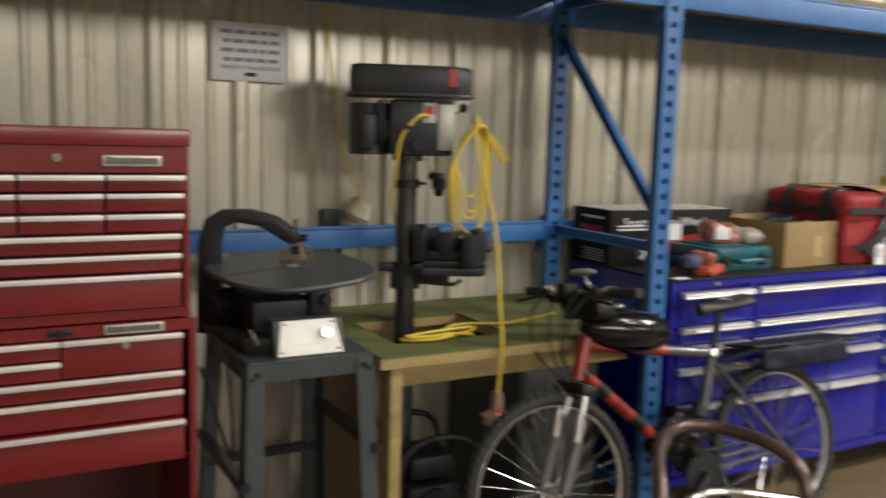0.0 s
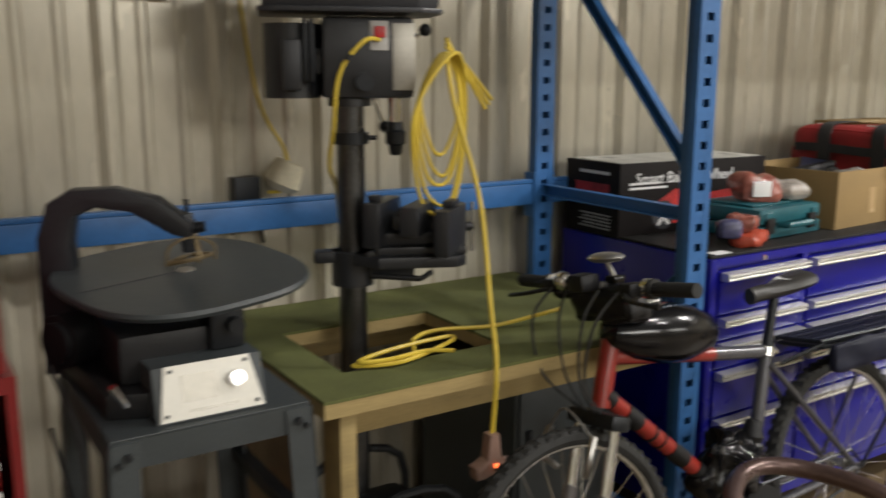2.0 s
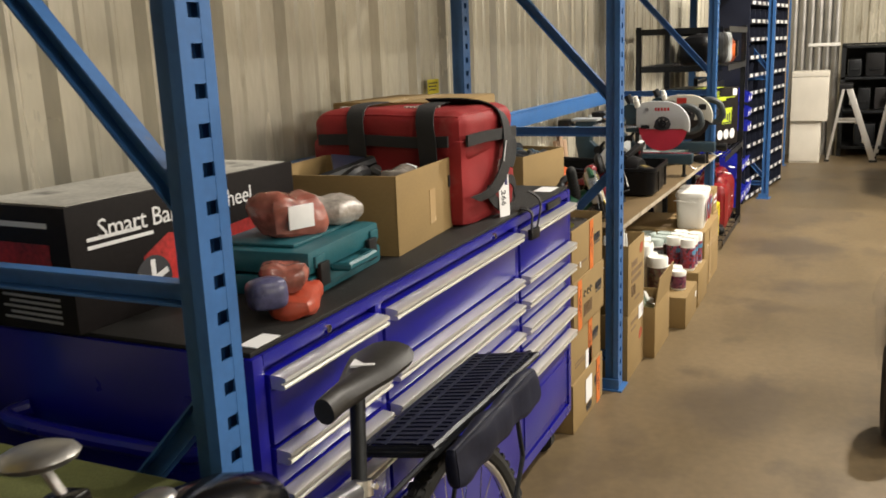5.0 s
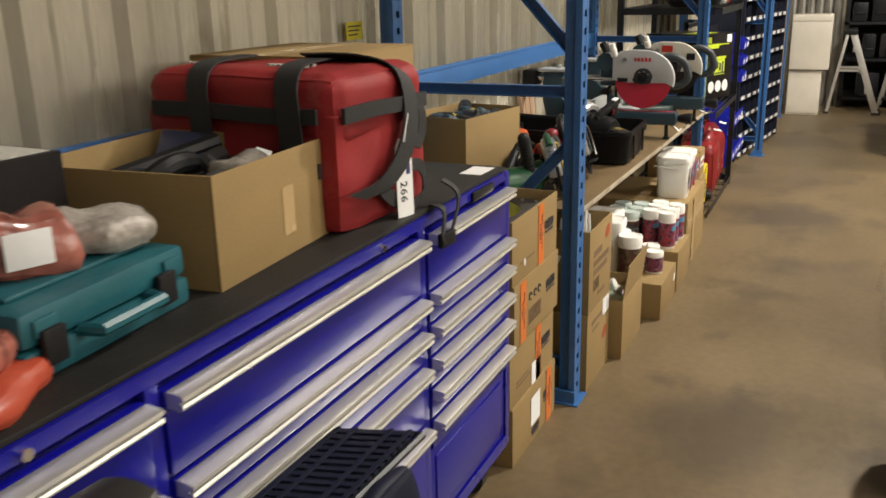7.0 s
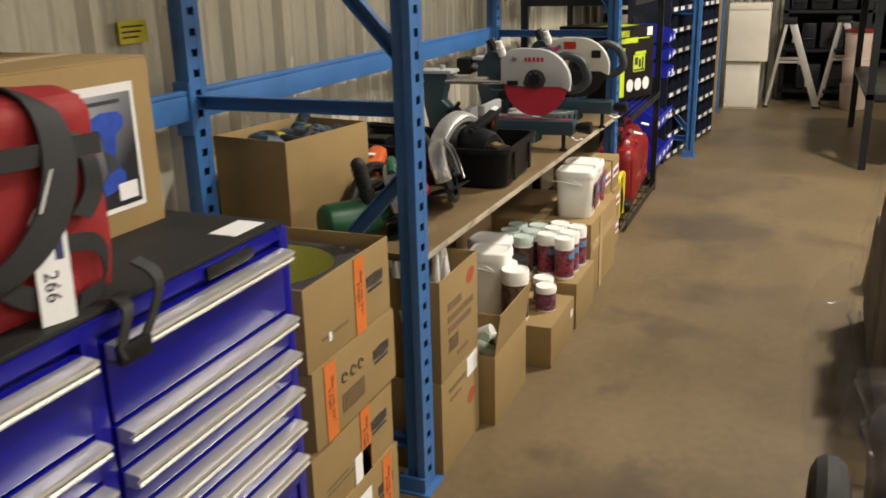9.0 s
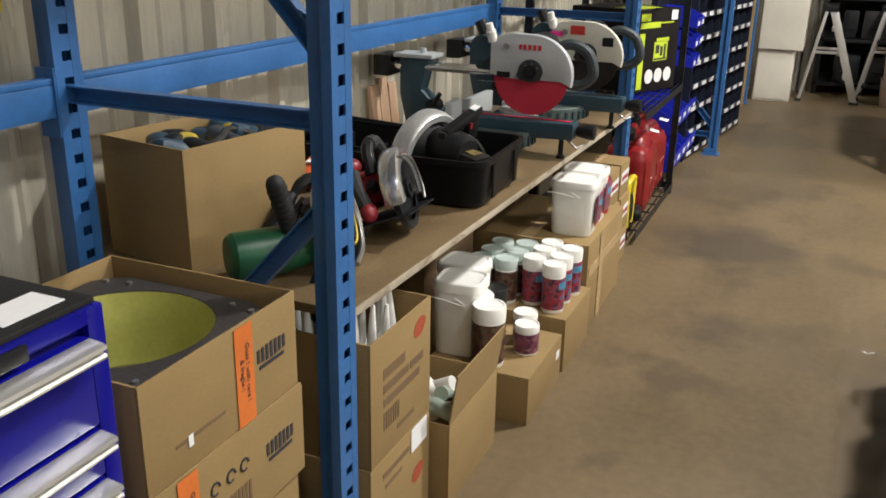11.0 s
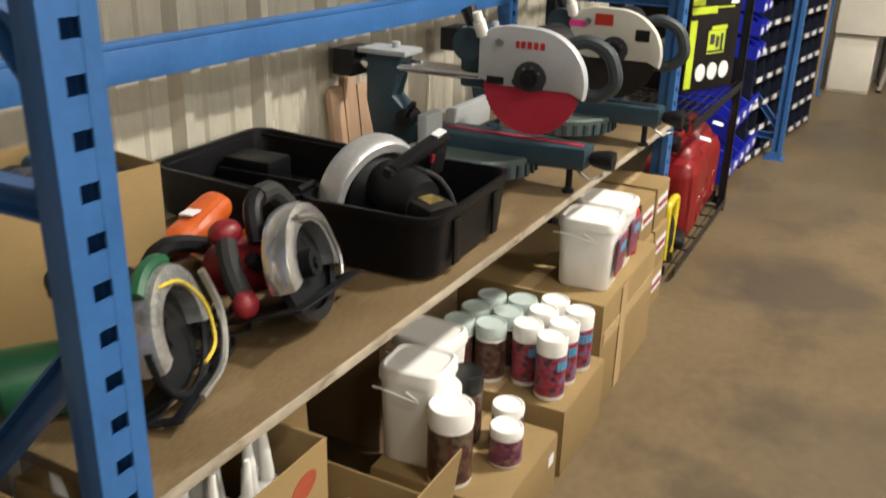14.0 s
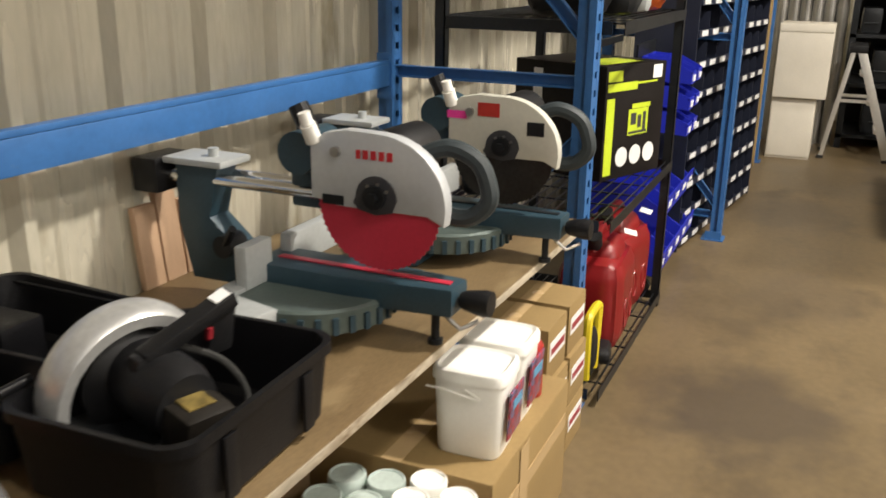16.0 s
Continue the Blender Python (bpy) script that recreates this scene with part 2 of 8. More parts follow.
def thing(name, label, category, m=None, group="", kind=""):
    ob = new(name)
    ob.empty_display_size = 0.1
    if m is not None:
        ob.matrix_basis = m
    return tagged(ob, label, category, group, kind)


def lettering(name, words, size, material, parent, m, depth=0.0006, align="CENTER", spacing=1.0):
    cu = bpy.data.curves.new(name, "FONT")
    cu.body, cu.size, cu.extrude, cu.align_x, cu.align_y, cu.space_character = words, size, depth, align, "CENTER", spacing
    cu.resolution_u = 2
    tmp = bpy.data.objects.new(name, cu)
    me = bpy.data.meshes.new_from_object(tmp)
    bpy.data.objects.remove(tmp)
    me.name = name
    me.materials.clear()
    me.materials.append(material)
    ob = new(name, me)
    ob.parent = parent
    ob.matrix_basis = m
    return ob


def soft_block(w, d, h, r, bulge=0.0, rough=0.0, seed=0, n=8, taper=0.0, freq=6.0):
    """A stuffed or moulded block on z 0 with rounded edges, bulging faces and unevenness."""
    s = Solid()
    hw, hd, hh = w / 2, d / 2, h / 2
    index = {}
    vs, faces = [], []

    def vert(p):
        key = tuple(round(c * n) for c in p)
        if key not in index:
            x, y, z = p
            full = Vector((x * hw, y * hd, z * hh))
            inner = Vector((max(-hw + r, min(hw - r, full.x)), max(-hd + r, min(hd - r, full.y)), max(-hh + r, min(hh - r, full.z))))
            out = full - inner
            q = inner + out.normalized() * r if out.length > 1e-9 else full
            nor = out.normalized() if out.length > 1e-9 else Vector((0, 0, 0))
            q += nor * bulge * max(0, 1 - abs(x) ** 4) ** (0.0 if abs(x) == 1 else 1) * max(0, 1 - abs(y) ** 4) ** (0.0 if abs(y) == 1 else 1) * max(0, 1 - abs(z) ** 4) ** (0.0 if abs(z) == 1 else 1)
            if rough:
                q += nor * rough * noise.noise(Vector((q.x * freq + seed * 7.1, q.y * freq, q.z * freq)))
            k = 1 + taper * (q.z / hh)
            index[key] = len(vs)
            vs.append((q.x * k, q.y * k, max(0.0, q.z + hh)))
        return index[key]

    for ax in range(3):
        for sg in (-1, 1):
            for i in range(n):
                for j in range(n):
                    quad = []
                    for a, b in ((i, j), (i + 1, j), (i + 1, j + 1), (i, j + 1)):
                        p = [0, 0, 0]
                        p[ax] = sg
                        p[(ax + 1) % 3] = -1 + 2 * a / n
                        p[(ax + 2) % 3] = -1 + 2 * b / n
                        quad.append(vert(p))
                    faces.append(quad if sg > 0 else quad[::-1])
    s._add(vs, faces)
    return s


def strap(s, pts, across, width, thick=0.004, smooth=6):
    """A flat webbing strap along pts; across: the way its width lies."""
    pts = spline([Vector(p) for p in pts], smooth) if smooth else [Vector(p) for p in pts]
    w = Vector(across).normalized() * width / 2
    v, f = [], []
    for i, p in enumerate(pts):
        dd = (pts[min(i + 1, len(pts) - 1)] - pts[max(i - 1, 0)]).normalized()
        nn = dd.cross(w).normalized() * thick / 2
        v += [p - w - nn, p + w - nn, p + w + nn, p - w + nn]
    for i in range(len(pts) - 1):
        for j in range(4):
            f.append((4 * i + j, 4 * i + (j + 1) % 4, 4 * i + 4 + (j + 1) % 4, 4 * i + 4 + j))
    f += [(3, 2, 1, 0), tuple(range(len(v) - 4, len(v)))]
    s._add(v, f)
    return s


def carton(name, label, m, w, d, h, open_top=False, card=None, flaps=(), tape=True, group=""):
    """A cardboard carton; its front lies in y 0 and faces -y, its near left foot at the pose."""
    card = card or CARD
    b = thing(name, label, "cardboard box", m, group)
    t = 0.005
    part("front", Solid().box(0, 0, 0, w, t, h, 0.0015), card, b)
    part("back", Solid().box(0, d - t, 0, w, d, h, 0.0015), card, b)
    part("side", Solid().box(0, t, 0, t, d - t, h, 0.0015), card, b)
    part("side", Solid().box(w - t, t, 0, w, d - t, h, 0.0015), card, b)
    part("bottom", Solid().box(t, t, 0, w - t, d - t, t), CARD_IN, b, smooth=False)
    if not open_top:
        part("flap", Solid().box(0.001, 0.001, h, w - 0.001, d / 2 - 0.002, h + 0.004, 0.001), card, b)
        part("flap", Solid().box(0.001, d / 2 + 0.002, h, w - 0.001, d - 0.001, h + 0.004, 0.001), card, b)
        if tape:
            part("tape", Solid().box(0.0, d / 2 - 0.025, h + 0.0042, w, d / 2 + 0.025, h + 0.0048), mat_tape, b)
    for fl in flaps:
        part("flap", Solid().box(*fl[:6], 0.001), card, b, m=fl[6])
    return b


def prints(parent, boxes, material, name="print", m=None):
    """Flat print on a face: boxes of (x0, z0, x1, z1) on the front."""
    for x0, z0, x1, z1 in boxes:
        part(name, Solid().box(x0, -0.0012, z0, x1, -0.0002, z1), material, parent, smooth=False, m=m)


mat_tape = mat("clear_packing_tape", (0.47, 0.33, 0.17), 0.25, var=0.04, bump=0.02)

# ---- the hall ----
WALL_Y, FRONT, REAR = 3.27, 2.45, 3.12


def corrugated(name, length, height, material, m, label, pitch=0.3048, depth=0.030):
    """A ribbed sheet along x, ribs towards -y, with real thickness behind: one high rib and two low ones a foot."""
    s = Solid()
    prof = [(0.0, 0.0)]
    x = 0.021
    while x < length:
        prof += [(x - 0.036, 0.0), (x - 0.015, -depth), (x + 0.015, -depth), (x + 0.036, 0.0)]
        for o in (0.097, 0.197):
            prof += [(x + o - 0.017, 0.0), (x + o - 0.007, -0.008), (x + o + 0.007, -0.008), (x + o + 0.017, 0.0)]
        x += pitch
    prof = [(max(0.0, a), b) for a, b in prof]
    prof.append((x, 0.0))
    n = len(prof)
    v = [(a, b, 0) for a, b in prof] + [(a, b, height) for a, b in prof]
    v += [(a, 0.05, 0) for a, b in prof] + [(a, 0.05, height) for a, b in prof]
    f = []
    for i in range(n - 1):
        f += [(i, i + 1, n + i + 1, n + i), (2 * n + i + 1, 2 * n + i, 3 * n + i, 3 * n + i + 1), (n + i, n + i + 1, 3 * n + i + 1, 3 * n + i)]
    s._add(v, f)
    ob = part(name, s, material, m=m, smooth=False)
    return tagged(ob, label, "wall", kind="structure")


floor = tagged(part("floor", Solid().box(-5, -8, -0.12, 16, 3.35, 0), CONCRETE, smooth=False), "worn tan concrete shop floor with dark oil stains", "floor", kind="structure")
corrugated("wall_north", 20.0, 5.6, WALL, pose(-4.9, WALL_Y, 0), "beige ribbed sheet metal wall behind the racks")
corrugated("wall_east", 11.0, 5.6, WALL, pose(14.6, 3.3, 0, 0, 0, -90), "beige ribbed sheet metal end wall")
tagged(part("wall_west", Solid().box(-5.1, -8, 0, -4.9, 3.3, 5.6), WALL, smooth=False), "beige sheet metal wall", "wall", kind="structure")
tagged(part("wall_south", Solid().box(-5, -8.2, 0, 16, -8, 5.6), WALL, smooth=False), "beige sheet metal wall", "wall", kind="structure")
CEIL = mat("roof_liner", (0.30, 0.30, 0.29), 0.7, var=0.05)
tagged(part("ceiling", Solid().box(-5.1, -8.2, 5.6, 16, 3.4, 5.75), CEIL, smooth=False), "pale roof liner", "ceiling", kind="structure")


# pallet racking: punched uprights, braces, beams
def upright_post(height=3.0, w=0.074, d=0.022):
    s = Solid()
    hw, slot, pitch = 0.013, 0.021, 0.0560
    s.box(-w / 2, 0, 0, -hw, 0.004, height)
    s.box(hw, 0, 0, w / 2, 0.004, height)
    z = 0.05
    low = 0.0
    while z < height:
        s.box(-hw, 0.0005, low, hw, 0.0035, z)
        low = z + slot
        z += pitch
    s.box(-hw, 0.0005, low, hw, 0.0035, height)
    s.box(-w / 2, 0.004, 0, -w / 2 + 0.004, d, height)
    s.box(w / 2 - 0.004, 0.004, 0, w / 2, d, height)
    s.box(-w / 2 + 0.004, d - 0.003, 0, -0.016, d, height)
    s.box(0.016, d - 0.003, 0, w / 2 - 0.004, d, height)
    s.box(-0.02, d, 0, -0.016, 0.06, height)
    s.box(0.016, d, 0, 0.02, 0.06, height)
    s.box(-0.016, 0.05, 0, 0.016, 0.054, height)
    return s


def upright_frame(x, front=FRONT, rear=REAR, height=3.0, flip=False):
    fr = thing("rack_upright_frame", "blue painted steel pallet rack upright with punched slots", "rack upright", pose(x, front, 0), "pallet rack uprights")
    dep = rear - front
    post = part("post", upright_post(height), BLUE, fr, smooth=False)
    share(post, fr, pose(0, dep, 0))
    part("foot_plate", Solid().box(-0.06, -0.02, 0, 0.06, 0.1, 0.006).box(-0.05, -0.005, 0.006, -0.04, 0.08, 0.05), BLUE, fr)
    part("foot_plate", Solid().box(-0.06, dep - 0.03, 0, 0.06, dep + 0.09, 0.006), BLUE, fr)

    def brace(z0, z1, w=0.038):
        a, b = Vector((0, 0.05, z0)), Vector((0, dep + 0.02, z1))
        q = (b - a).to_track_quat("X", "Z").to_matrix().to_4x4()
        L = (b - a).length
        s = Solid().box(0, -0.016, -w / 2, L, -0.012, w / 2).box(0, -0.012, w / 2 - 0.004, L, 0.012, w / 2).box(0, -0.012, -w / 2, L, 0.012, -w / 2 + 0.004)
        part("brace", s, BLUE, fr, m=Matrix.Translation(a) @ q, smooth=False)

    brace(0.14, 0.14)
    brace(1.10, 1.10)
    brace(2.05, 2.05)
    if flip:
        brace(1.18, 1.98)
        brace(0.20, 0.95)
    else:
        brace(1.24, 1.94)
        brace(0.92, 0.24)
    return fr


for ux in (-0.26, 2.26, 4.80, 7.50):
    upright_frame(ux)
upright_frame(9.80, 2.27, 2.95, flip=True)


def beam(x0, x1, y, z, h=0.085, d=0.045, toward=-1):
    b = thing("rack_beam", "blue painted steel pallet rack beam", "rack beam", pose(x0, y, z), "pallet rack beams")
    L = x1 - x0
    part("bar", Solid().box(0, -d / 2, -h / 2, L, d / 2, h / 2 - 0.014, 0.004).box(0, -d / 2, h / 2 - 0.014, L, d / 2 - 0.016, h / 2, 0.003), BLUE, b)
    for e in (0.0, L):
        part("end_plate", Solid().box(e - 0.004 if e else -0.004, -d / 2 - 0.006, -h, e + 0.004, d / 2 + 0.002, h * 0.75), BLUE, b, smooth=False)
    return b


BAYS = ((-0.223, 2.223), (2.297, 4.763), (4.837, 7.463), (7.537, 9.763))
for i, (a, c) in enumerate(BAYS[:3]):
    beam(a, c, REAR + 0.03, 1.095)
for a, c in BAYS:
    beam(a, c, FRONT + 0.03, 2.02, 0.10)
    beam(a, c, REAR + 0.03, 2.02, 0.10)
    tagged(part("rack_deck", Solid().box(a, FRONT + 0.01, 2.072, c, REAR + 0.06, 2.092), BOARD, smooth=False),
           "worn particle board deck on the top rack beams", "shelf deck", "rack decks")

# the low board that carries the saws
sh = thing("shelf_board", "worn brown particle board shelf with pale front edge", "shelf", pose(4.85, 2.474, 0, 0, 0, -1.0))
part("board", Solid().box(0, 0, 0.668, 2.585, 0.76, 0.69, 0.002), BOARD, sh)
part("front_edge", Solid().box(0.002, -0.003, 0.669, 2.583, 0.0, 0.6885, 0.001), mat("chipped_pale_edge", (0.42, 0.36, 0.27), 0.7, var=0.25, scale=9, grain=60, spot=(0.16, 0.11, 0.06), spot_at=0.52, spot_scale=12, stretch=(0.4, 1, 1)), sh, "chipped pale front edge")
for px in (0.45, 1.35, 2.40):
    part("leg", Solid().box(px, 0.38, 0, px + 0.04, 0.42, 0.668), DARK_STEEL, sh)
    part("leg", Solid().box(px, 0.74, 0, px + 0.04, 0.78, 0.668), DARK_STEEL, sh)

# ---- left bay: red chests, scroll saw, bench and drill press ----
INK = mat("dark_print", (0.03, 0.03, 0.035), 0.6, var=0.1, bump=0)
PLATE = mat("dull_name_plate", (0.45, 0.43, 0.38), 0.4, 0.6, var=0.1)
STRIP = mat("pale_drawer_trim", (0.66, 0.64, 0.60), 0.42, 0.35, var=0.10, scale=9, stretch=(1, 3, 3))
CAST = mat("black_cast_paint", (0.018, 0.019, 0.022), 0.38, var=0.2, bump=0.1, grain=140)
# dark red with the open compartment's shade put into the colour
SHADOW_BOX = mat("inside_shade_red", (0.06, 0.012, 0.01), 0.7, var=0.2)


def drawer(parent, x0, x1, z0, z1, out=0.0, handle_h=0.013, paint=RED_PAINT, trim=STRIP, y=0.0):
    d = part("drawer", Solid().box(x0, y - 0.012 - out, z0, x1, y + 0.02, z1, 0.003), paint, parent)
    part("handle", Solid().box(x0, y - 0.026 - out, z1 - handle_h, x1, y - 0.0125 - out, z1 + 0.001, 0.003), trim, d, "pale metal pull strip")
    return d


def name_plate(parent, x, z, w=0.145, h=0.028, y=-0.004, slant=0.0):
    p = part("name_plate", Solid().box(x, y - 0.004, z, x + w, y, z + h, 0.002), PLATE, parent, "worn silver name plate with dark lettering bar")
    n = 9
    s = Solid()
    for i in range(n):
        a = x + 0.008 + (w - 0.016) * i / n
        s.box(a, y - 0.0055, z + 0.006, a + (w - 0.016) / n * 0.72, y - 0.0035, z + h - (0.006 if i else 0.003))
    part("lettering_bar", s, INK, p)


top = thing("tool_chest", "red enamelled steel tool chest with many drawers on a roller cabinet", "tool chest", pose(-0.118, 2.39, 0.99))
part("body", Solid().box(0, 0, 0, 0.014, 0.45, 0.455).box(0.634, 0, 0, 0.648, 0.45, 0.455).box(0.014, 0.43, 0, 0.634, 0.45, 0.455)
     .box(0.014, 0, 0, 0.634, 0.43, 0.026).box(0.014, 0.0, 0.388, 0.634, 0.02, 0.455).box(0.014, 0.03, 0.026, 0.634, 0.035, 0.388), RED_PAINT, top, smooth=False)
part("lid", Solid().box(-0.004, -0.008, 0.456, 0.652, 0.455, 0.502, 0.006), RED_PAINT, top, "red lid with a faded dusty edge")
part("lock", Solid().cyl((0.325, 0.001, 0.425), (0.325, -0.008, 0.425), 0.011).cyl((0.325, -0.008, 0.425), (0.325, -0.011, 0.425), 0.005), CHROME, top)
part("sticker", Solid().box(0.022, -0.0105, 0.474, 0.046, -0.0082, 0.486), WHITE_PAPER, top)
name_plate(top, 0.432, 0.404)
rows = (0.382, 0.334, 0.280, 0.227, 0.175, 0.122)
for i, z in enumerate(rows):
    low = (rows[i + 1] + 0.008) if i < 5 else 0.03
    if i < 3:
        for x0, x1 in ((0.025, 0.228), (0.234, 0.430), (0.436, 0.630)):
            drawer(top, x0, x1, low, z, 0.022 if i == 0 else 0)
    else:
        drawer(top, 0.03, 0.622, low, z)

cab = thing("roller_cabinet", "red enamelled roller cabinet with drawers above an open compartment", "tool cabinet", pose(-0.132, 2.382, 0))
part("body", Solid().box(0, 0, 0.13, 0.018, 0.47, 0.985).box(0.658, 0, 0.13, 0.676, 0.47, 0.985).box(0.018, 0.45, 0.13, 0.658, 0.47, 0.985)
     .box(0.018, 0, 0.955, 0.658, 0.45, 0.985).box(0.018, 0, 0.13, 0.658, 0.45, 0.15).box(0.018, 0.03, 0.59, 0.658, 0.45, 0.60), RED_PAINT, cab, smooth=False)
# sheet added before the back, its dark colour stands in for shade
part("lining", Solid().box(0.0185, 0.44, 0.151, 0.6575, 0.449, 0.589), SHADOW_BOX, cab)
part("lock", Solid().box(0.305, -0.006, 0.962, 0.365, 0.0, 0.978, 0.004).cyl((0.335, -0.004, 0.97), (0.335, -0.016, 0.97), 0.009), DARK_STEEL, cab)
name_plate(cab, 0.44, 0.957, 0.15, 0.026)
drawer(cab, 0.04, 0.332, 0.905, 0.951)
drawer(cab, 0.04, 0.332, 0.853, 0.899)
drawer(cab, 0.336, 0.636, 0.853, 0.951)
part("lock", Solid().cyl((0.49, -0.01, 0.928), (0.49, -0.017, 0.928), 0.009), CHROME, cab)
drawer(cab, 0.04, 0.636, 0.800, 0.847)
drawer(cab, 0.04, 0.636, 0.722, 0.794)
drawer(cab, 0.04, 0.636, 0.604, 0.716, 0.018)
for cx in (0.06, 0.61):
    for cy in (0.07, 0.40):
        w = part("caster", Solid().box(cx - 0.02, cy - 0.03, 0.10, cx + 0.02, cy + 0.03, 0.132), DARK_STEEL, cab)
        part("wheel", Solid().cyl((cx - 0.016, cy, 0.055), (cx + 0.016, cy, 0.055), 0.055), RUBBER, w)

# scroll saw on its stand
stand = thing("machine_stand", "grey painted angle steel stand with splayed legs", "machine stand", pose(0.675, 2.345, 0))
W, D, Z = 0.378, 0.46, 0.845
part("top_frame", Solid().box(0, 0, Z - 0.055, W, 0.004, Z).box(0, D - 0.004, Z - 0.055, W, D, Z).box(0, 0.004, Z - 0.055, 0.004, D - 0.004, Z)
     .box(W - 0.004, 0.004, Z - 0.055, W, D - 0.004, Z).box(0, 0, Z, W, D, Z + 0.005, 0.002), MACHINE_GREY, stand, smooth=False)
for sx, ax in ((-1, 0.0), (1, W)):
    for sy, ay in ((-1, 0.0), (1, D)):
        foot = Vector((ax + sx * 0.035, ay + sy * 0.05, 0))
        s = Solid()
        for wide in ((0.055, 0.005), (0.005, 0.055)):
            v = []
            for c, z in ((foot, 0), (Vector((ax + sx * 0.004, ay + sy * 0.004, 0)), Z - 0.004)):
                for qx, qy in ((0, 0), (wide[0], 0), (wide[0], wide[1]), (0, wide[1])):
                    v.append((c.x - sx * qx, c.y - sy * qy, z))
            s._add(v, [(3, 2, 1, 0), (4, 5, 6, 7)] + [(i, (i + 1) % 4, 4 + (i + 1) % 4, 4 + i) for i in range(4)])
        leg = part("leg", s, MACHINE_GREY, stand, smooth=False)
        part("bolt", Solid().cyl((ax - sx * 0.028, ay + sy * 0.006, Z - 0.028), (ax - sx * 0.028, ay + sy * 0.014, Z - 0.028), 0.008, n=6)
             .cyl((ax - sx * 0.012, ay + sy * 0.006, Z - 0.04), (ax - sx * 0.012, ay + sy * 0.014, Z - 0.04), 0.006, n=6), DARK_STEEL, leg)
part("crossbar", Solid().tube([(-0.015, -0.03, 0.50), (-0.015, D + 0.03, 0.50)], 0.02, 4), DARK_STEEL, stand)
part("crossbar", Solid().tube([(W + 0.012, -0.03, 0.56), (W + 0.012, D + 0.03, 0.56)], 0.022, 4), DARK_STEEL, stand)
part("crossbar", Solid().tube([(-0.01, D + 0.03, 0.40), (W + 0.01, D + 0.03, 0.40)], 0.02, 4), DARK_STEEL, stand)

saw = thing("scroll_saw", "dark grey cast scroll saw with a silver speed control panel", "scroll saw", pose(0.675, 2.345, 0.85))
d = Vector((0.887, -0.46, 0)).normalized()
ang = math.degrees(math.atan2(d.y, d.x))
part("base", Solid().prism([(0.02, 0.10), (0.12, 0.06), (0.30, 0.06), (0.30, 0.22), (0.10, 0.46), (0.0, 0.46)], 0.05, bevel=0.006)
     .box(0.05, 0.12, 0.05, 0.24, 0.36, 0.15, 0.02), BLACK_PLASTIC, saw)
box = part("control_box", Solid().prism([(0.0, 0.0), (0.125, 0.0), (0.125, 0.10), (0.028, 0.10)], 0.21, m=Matrix(((0, 0, 1, 0.09), (1, 0, 0, 0.025), (0, 1, 0, 0.0), (0, 0, 0, 1))), bevel=0.004), MACHINE_GREY, saw)
tilt = math.degrees(math.atan2(0.028, 0.10))
face = pose(0.09, 0.0225, 0.0, 90 - tilt, 0, 0)
part("panel", Solid().prism([(0.006, 0.004), (0.204, 0.004), (0.184, 0.105), (0.022, 0.105)], 0.003), mat("silver_panel", (0.62, 0.60, 0.54), 0.45, 0.3, var=0.05), box, "silver face plate", m=face)
part("print", Solid().box(0.05, 0.035, 0.003, 0.115, 0.085, 0.0036).box(0.06, 0.016, 0.003, 0.155, 0.021, 0.0036), PLATE, box, m=face)
part("knob", Solid().cyl((0.152, 0.064, 0.003), (0.152, 0.064, 0.022), 0.016, 0.014).cyl((0.152, 0.064, 0.022), (0.152, 0.064, 0.026), 0.009), CHROME, box, "chrome speed knob", m=face)
part("screw", Solid().cyl((0.018, 0.015, 0.003), (0.018, 0.015, 0.006), 0.004, n=8).cyl((0.19, 0.015, 0.003), (0.19, 0.015, 0.006), 0.004, n=8)
     .cyl((0.032, 0.095, 0.003), (0.032, 0.095, 0.006), 0.004, n=8).cyl((0.175, 0.095, 0.003), (0.175, 0.095, 0.006), 0.004, n=8), DARK_STEEL, box, m=face)
TABLE_M = pose(0.235, 0.33, 0.195, 4, -3, 12)
tab = part("table", Solid().lathe([(0.90, 0.0), (0.985, 0.004), (1.0, 0.012), (0.985, 0.02), (0.0, 0.021)], rx=0.245, ry=0.255, power=2.7, n=48), MACHINE_GREY, saw, m=TABLE_M)
part("slot", Solid().box(-0.22, -0.0015, 0.0212, 0.02, 0.0015, 0.022), INK, tab)
part("insert", Solid().cyl((0.01, 0, 0.021), (0.01, 0, 0.0225), 0.02), STEEL, tab)
part("trunnion", Solid().box(0.22, 0.10, 0.10, 0.29, 0.17, 0.19, 0.01).cyl((0.265, 0.075, 0.15), (0.265, 0.11, 0.15), 0.016), DARK_STEEL, saw)
arm_poly = [(0.0, -0.26), (0.09, -0.26), (0.075, 0.03), (0.085, 0.085), (0.13, 0.105), (0.20, 0.095), (0.285, 0.045), (0.325, 0.035), (0.33, 0.07),
            (0.26, 0.125), (0.17, 0.148), (0.08, 0.145), (0.03, 0.115), (0.005, 0.04)]
AM = pose(-0.02, 0.50, 0.245, 0, 0, ang) @ pose(0, 0.035, 0, 90, 0, 0)
part("arm", Solid().prism(arm_poly, 0.06, m=AM, bevel=0.012), CAST, saw)
tip = Vector((-0.02, 0.50, 0)) + d * 0.315
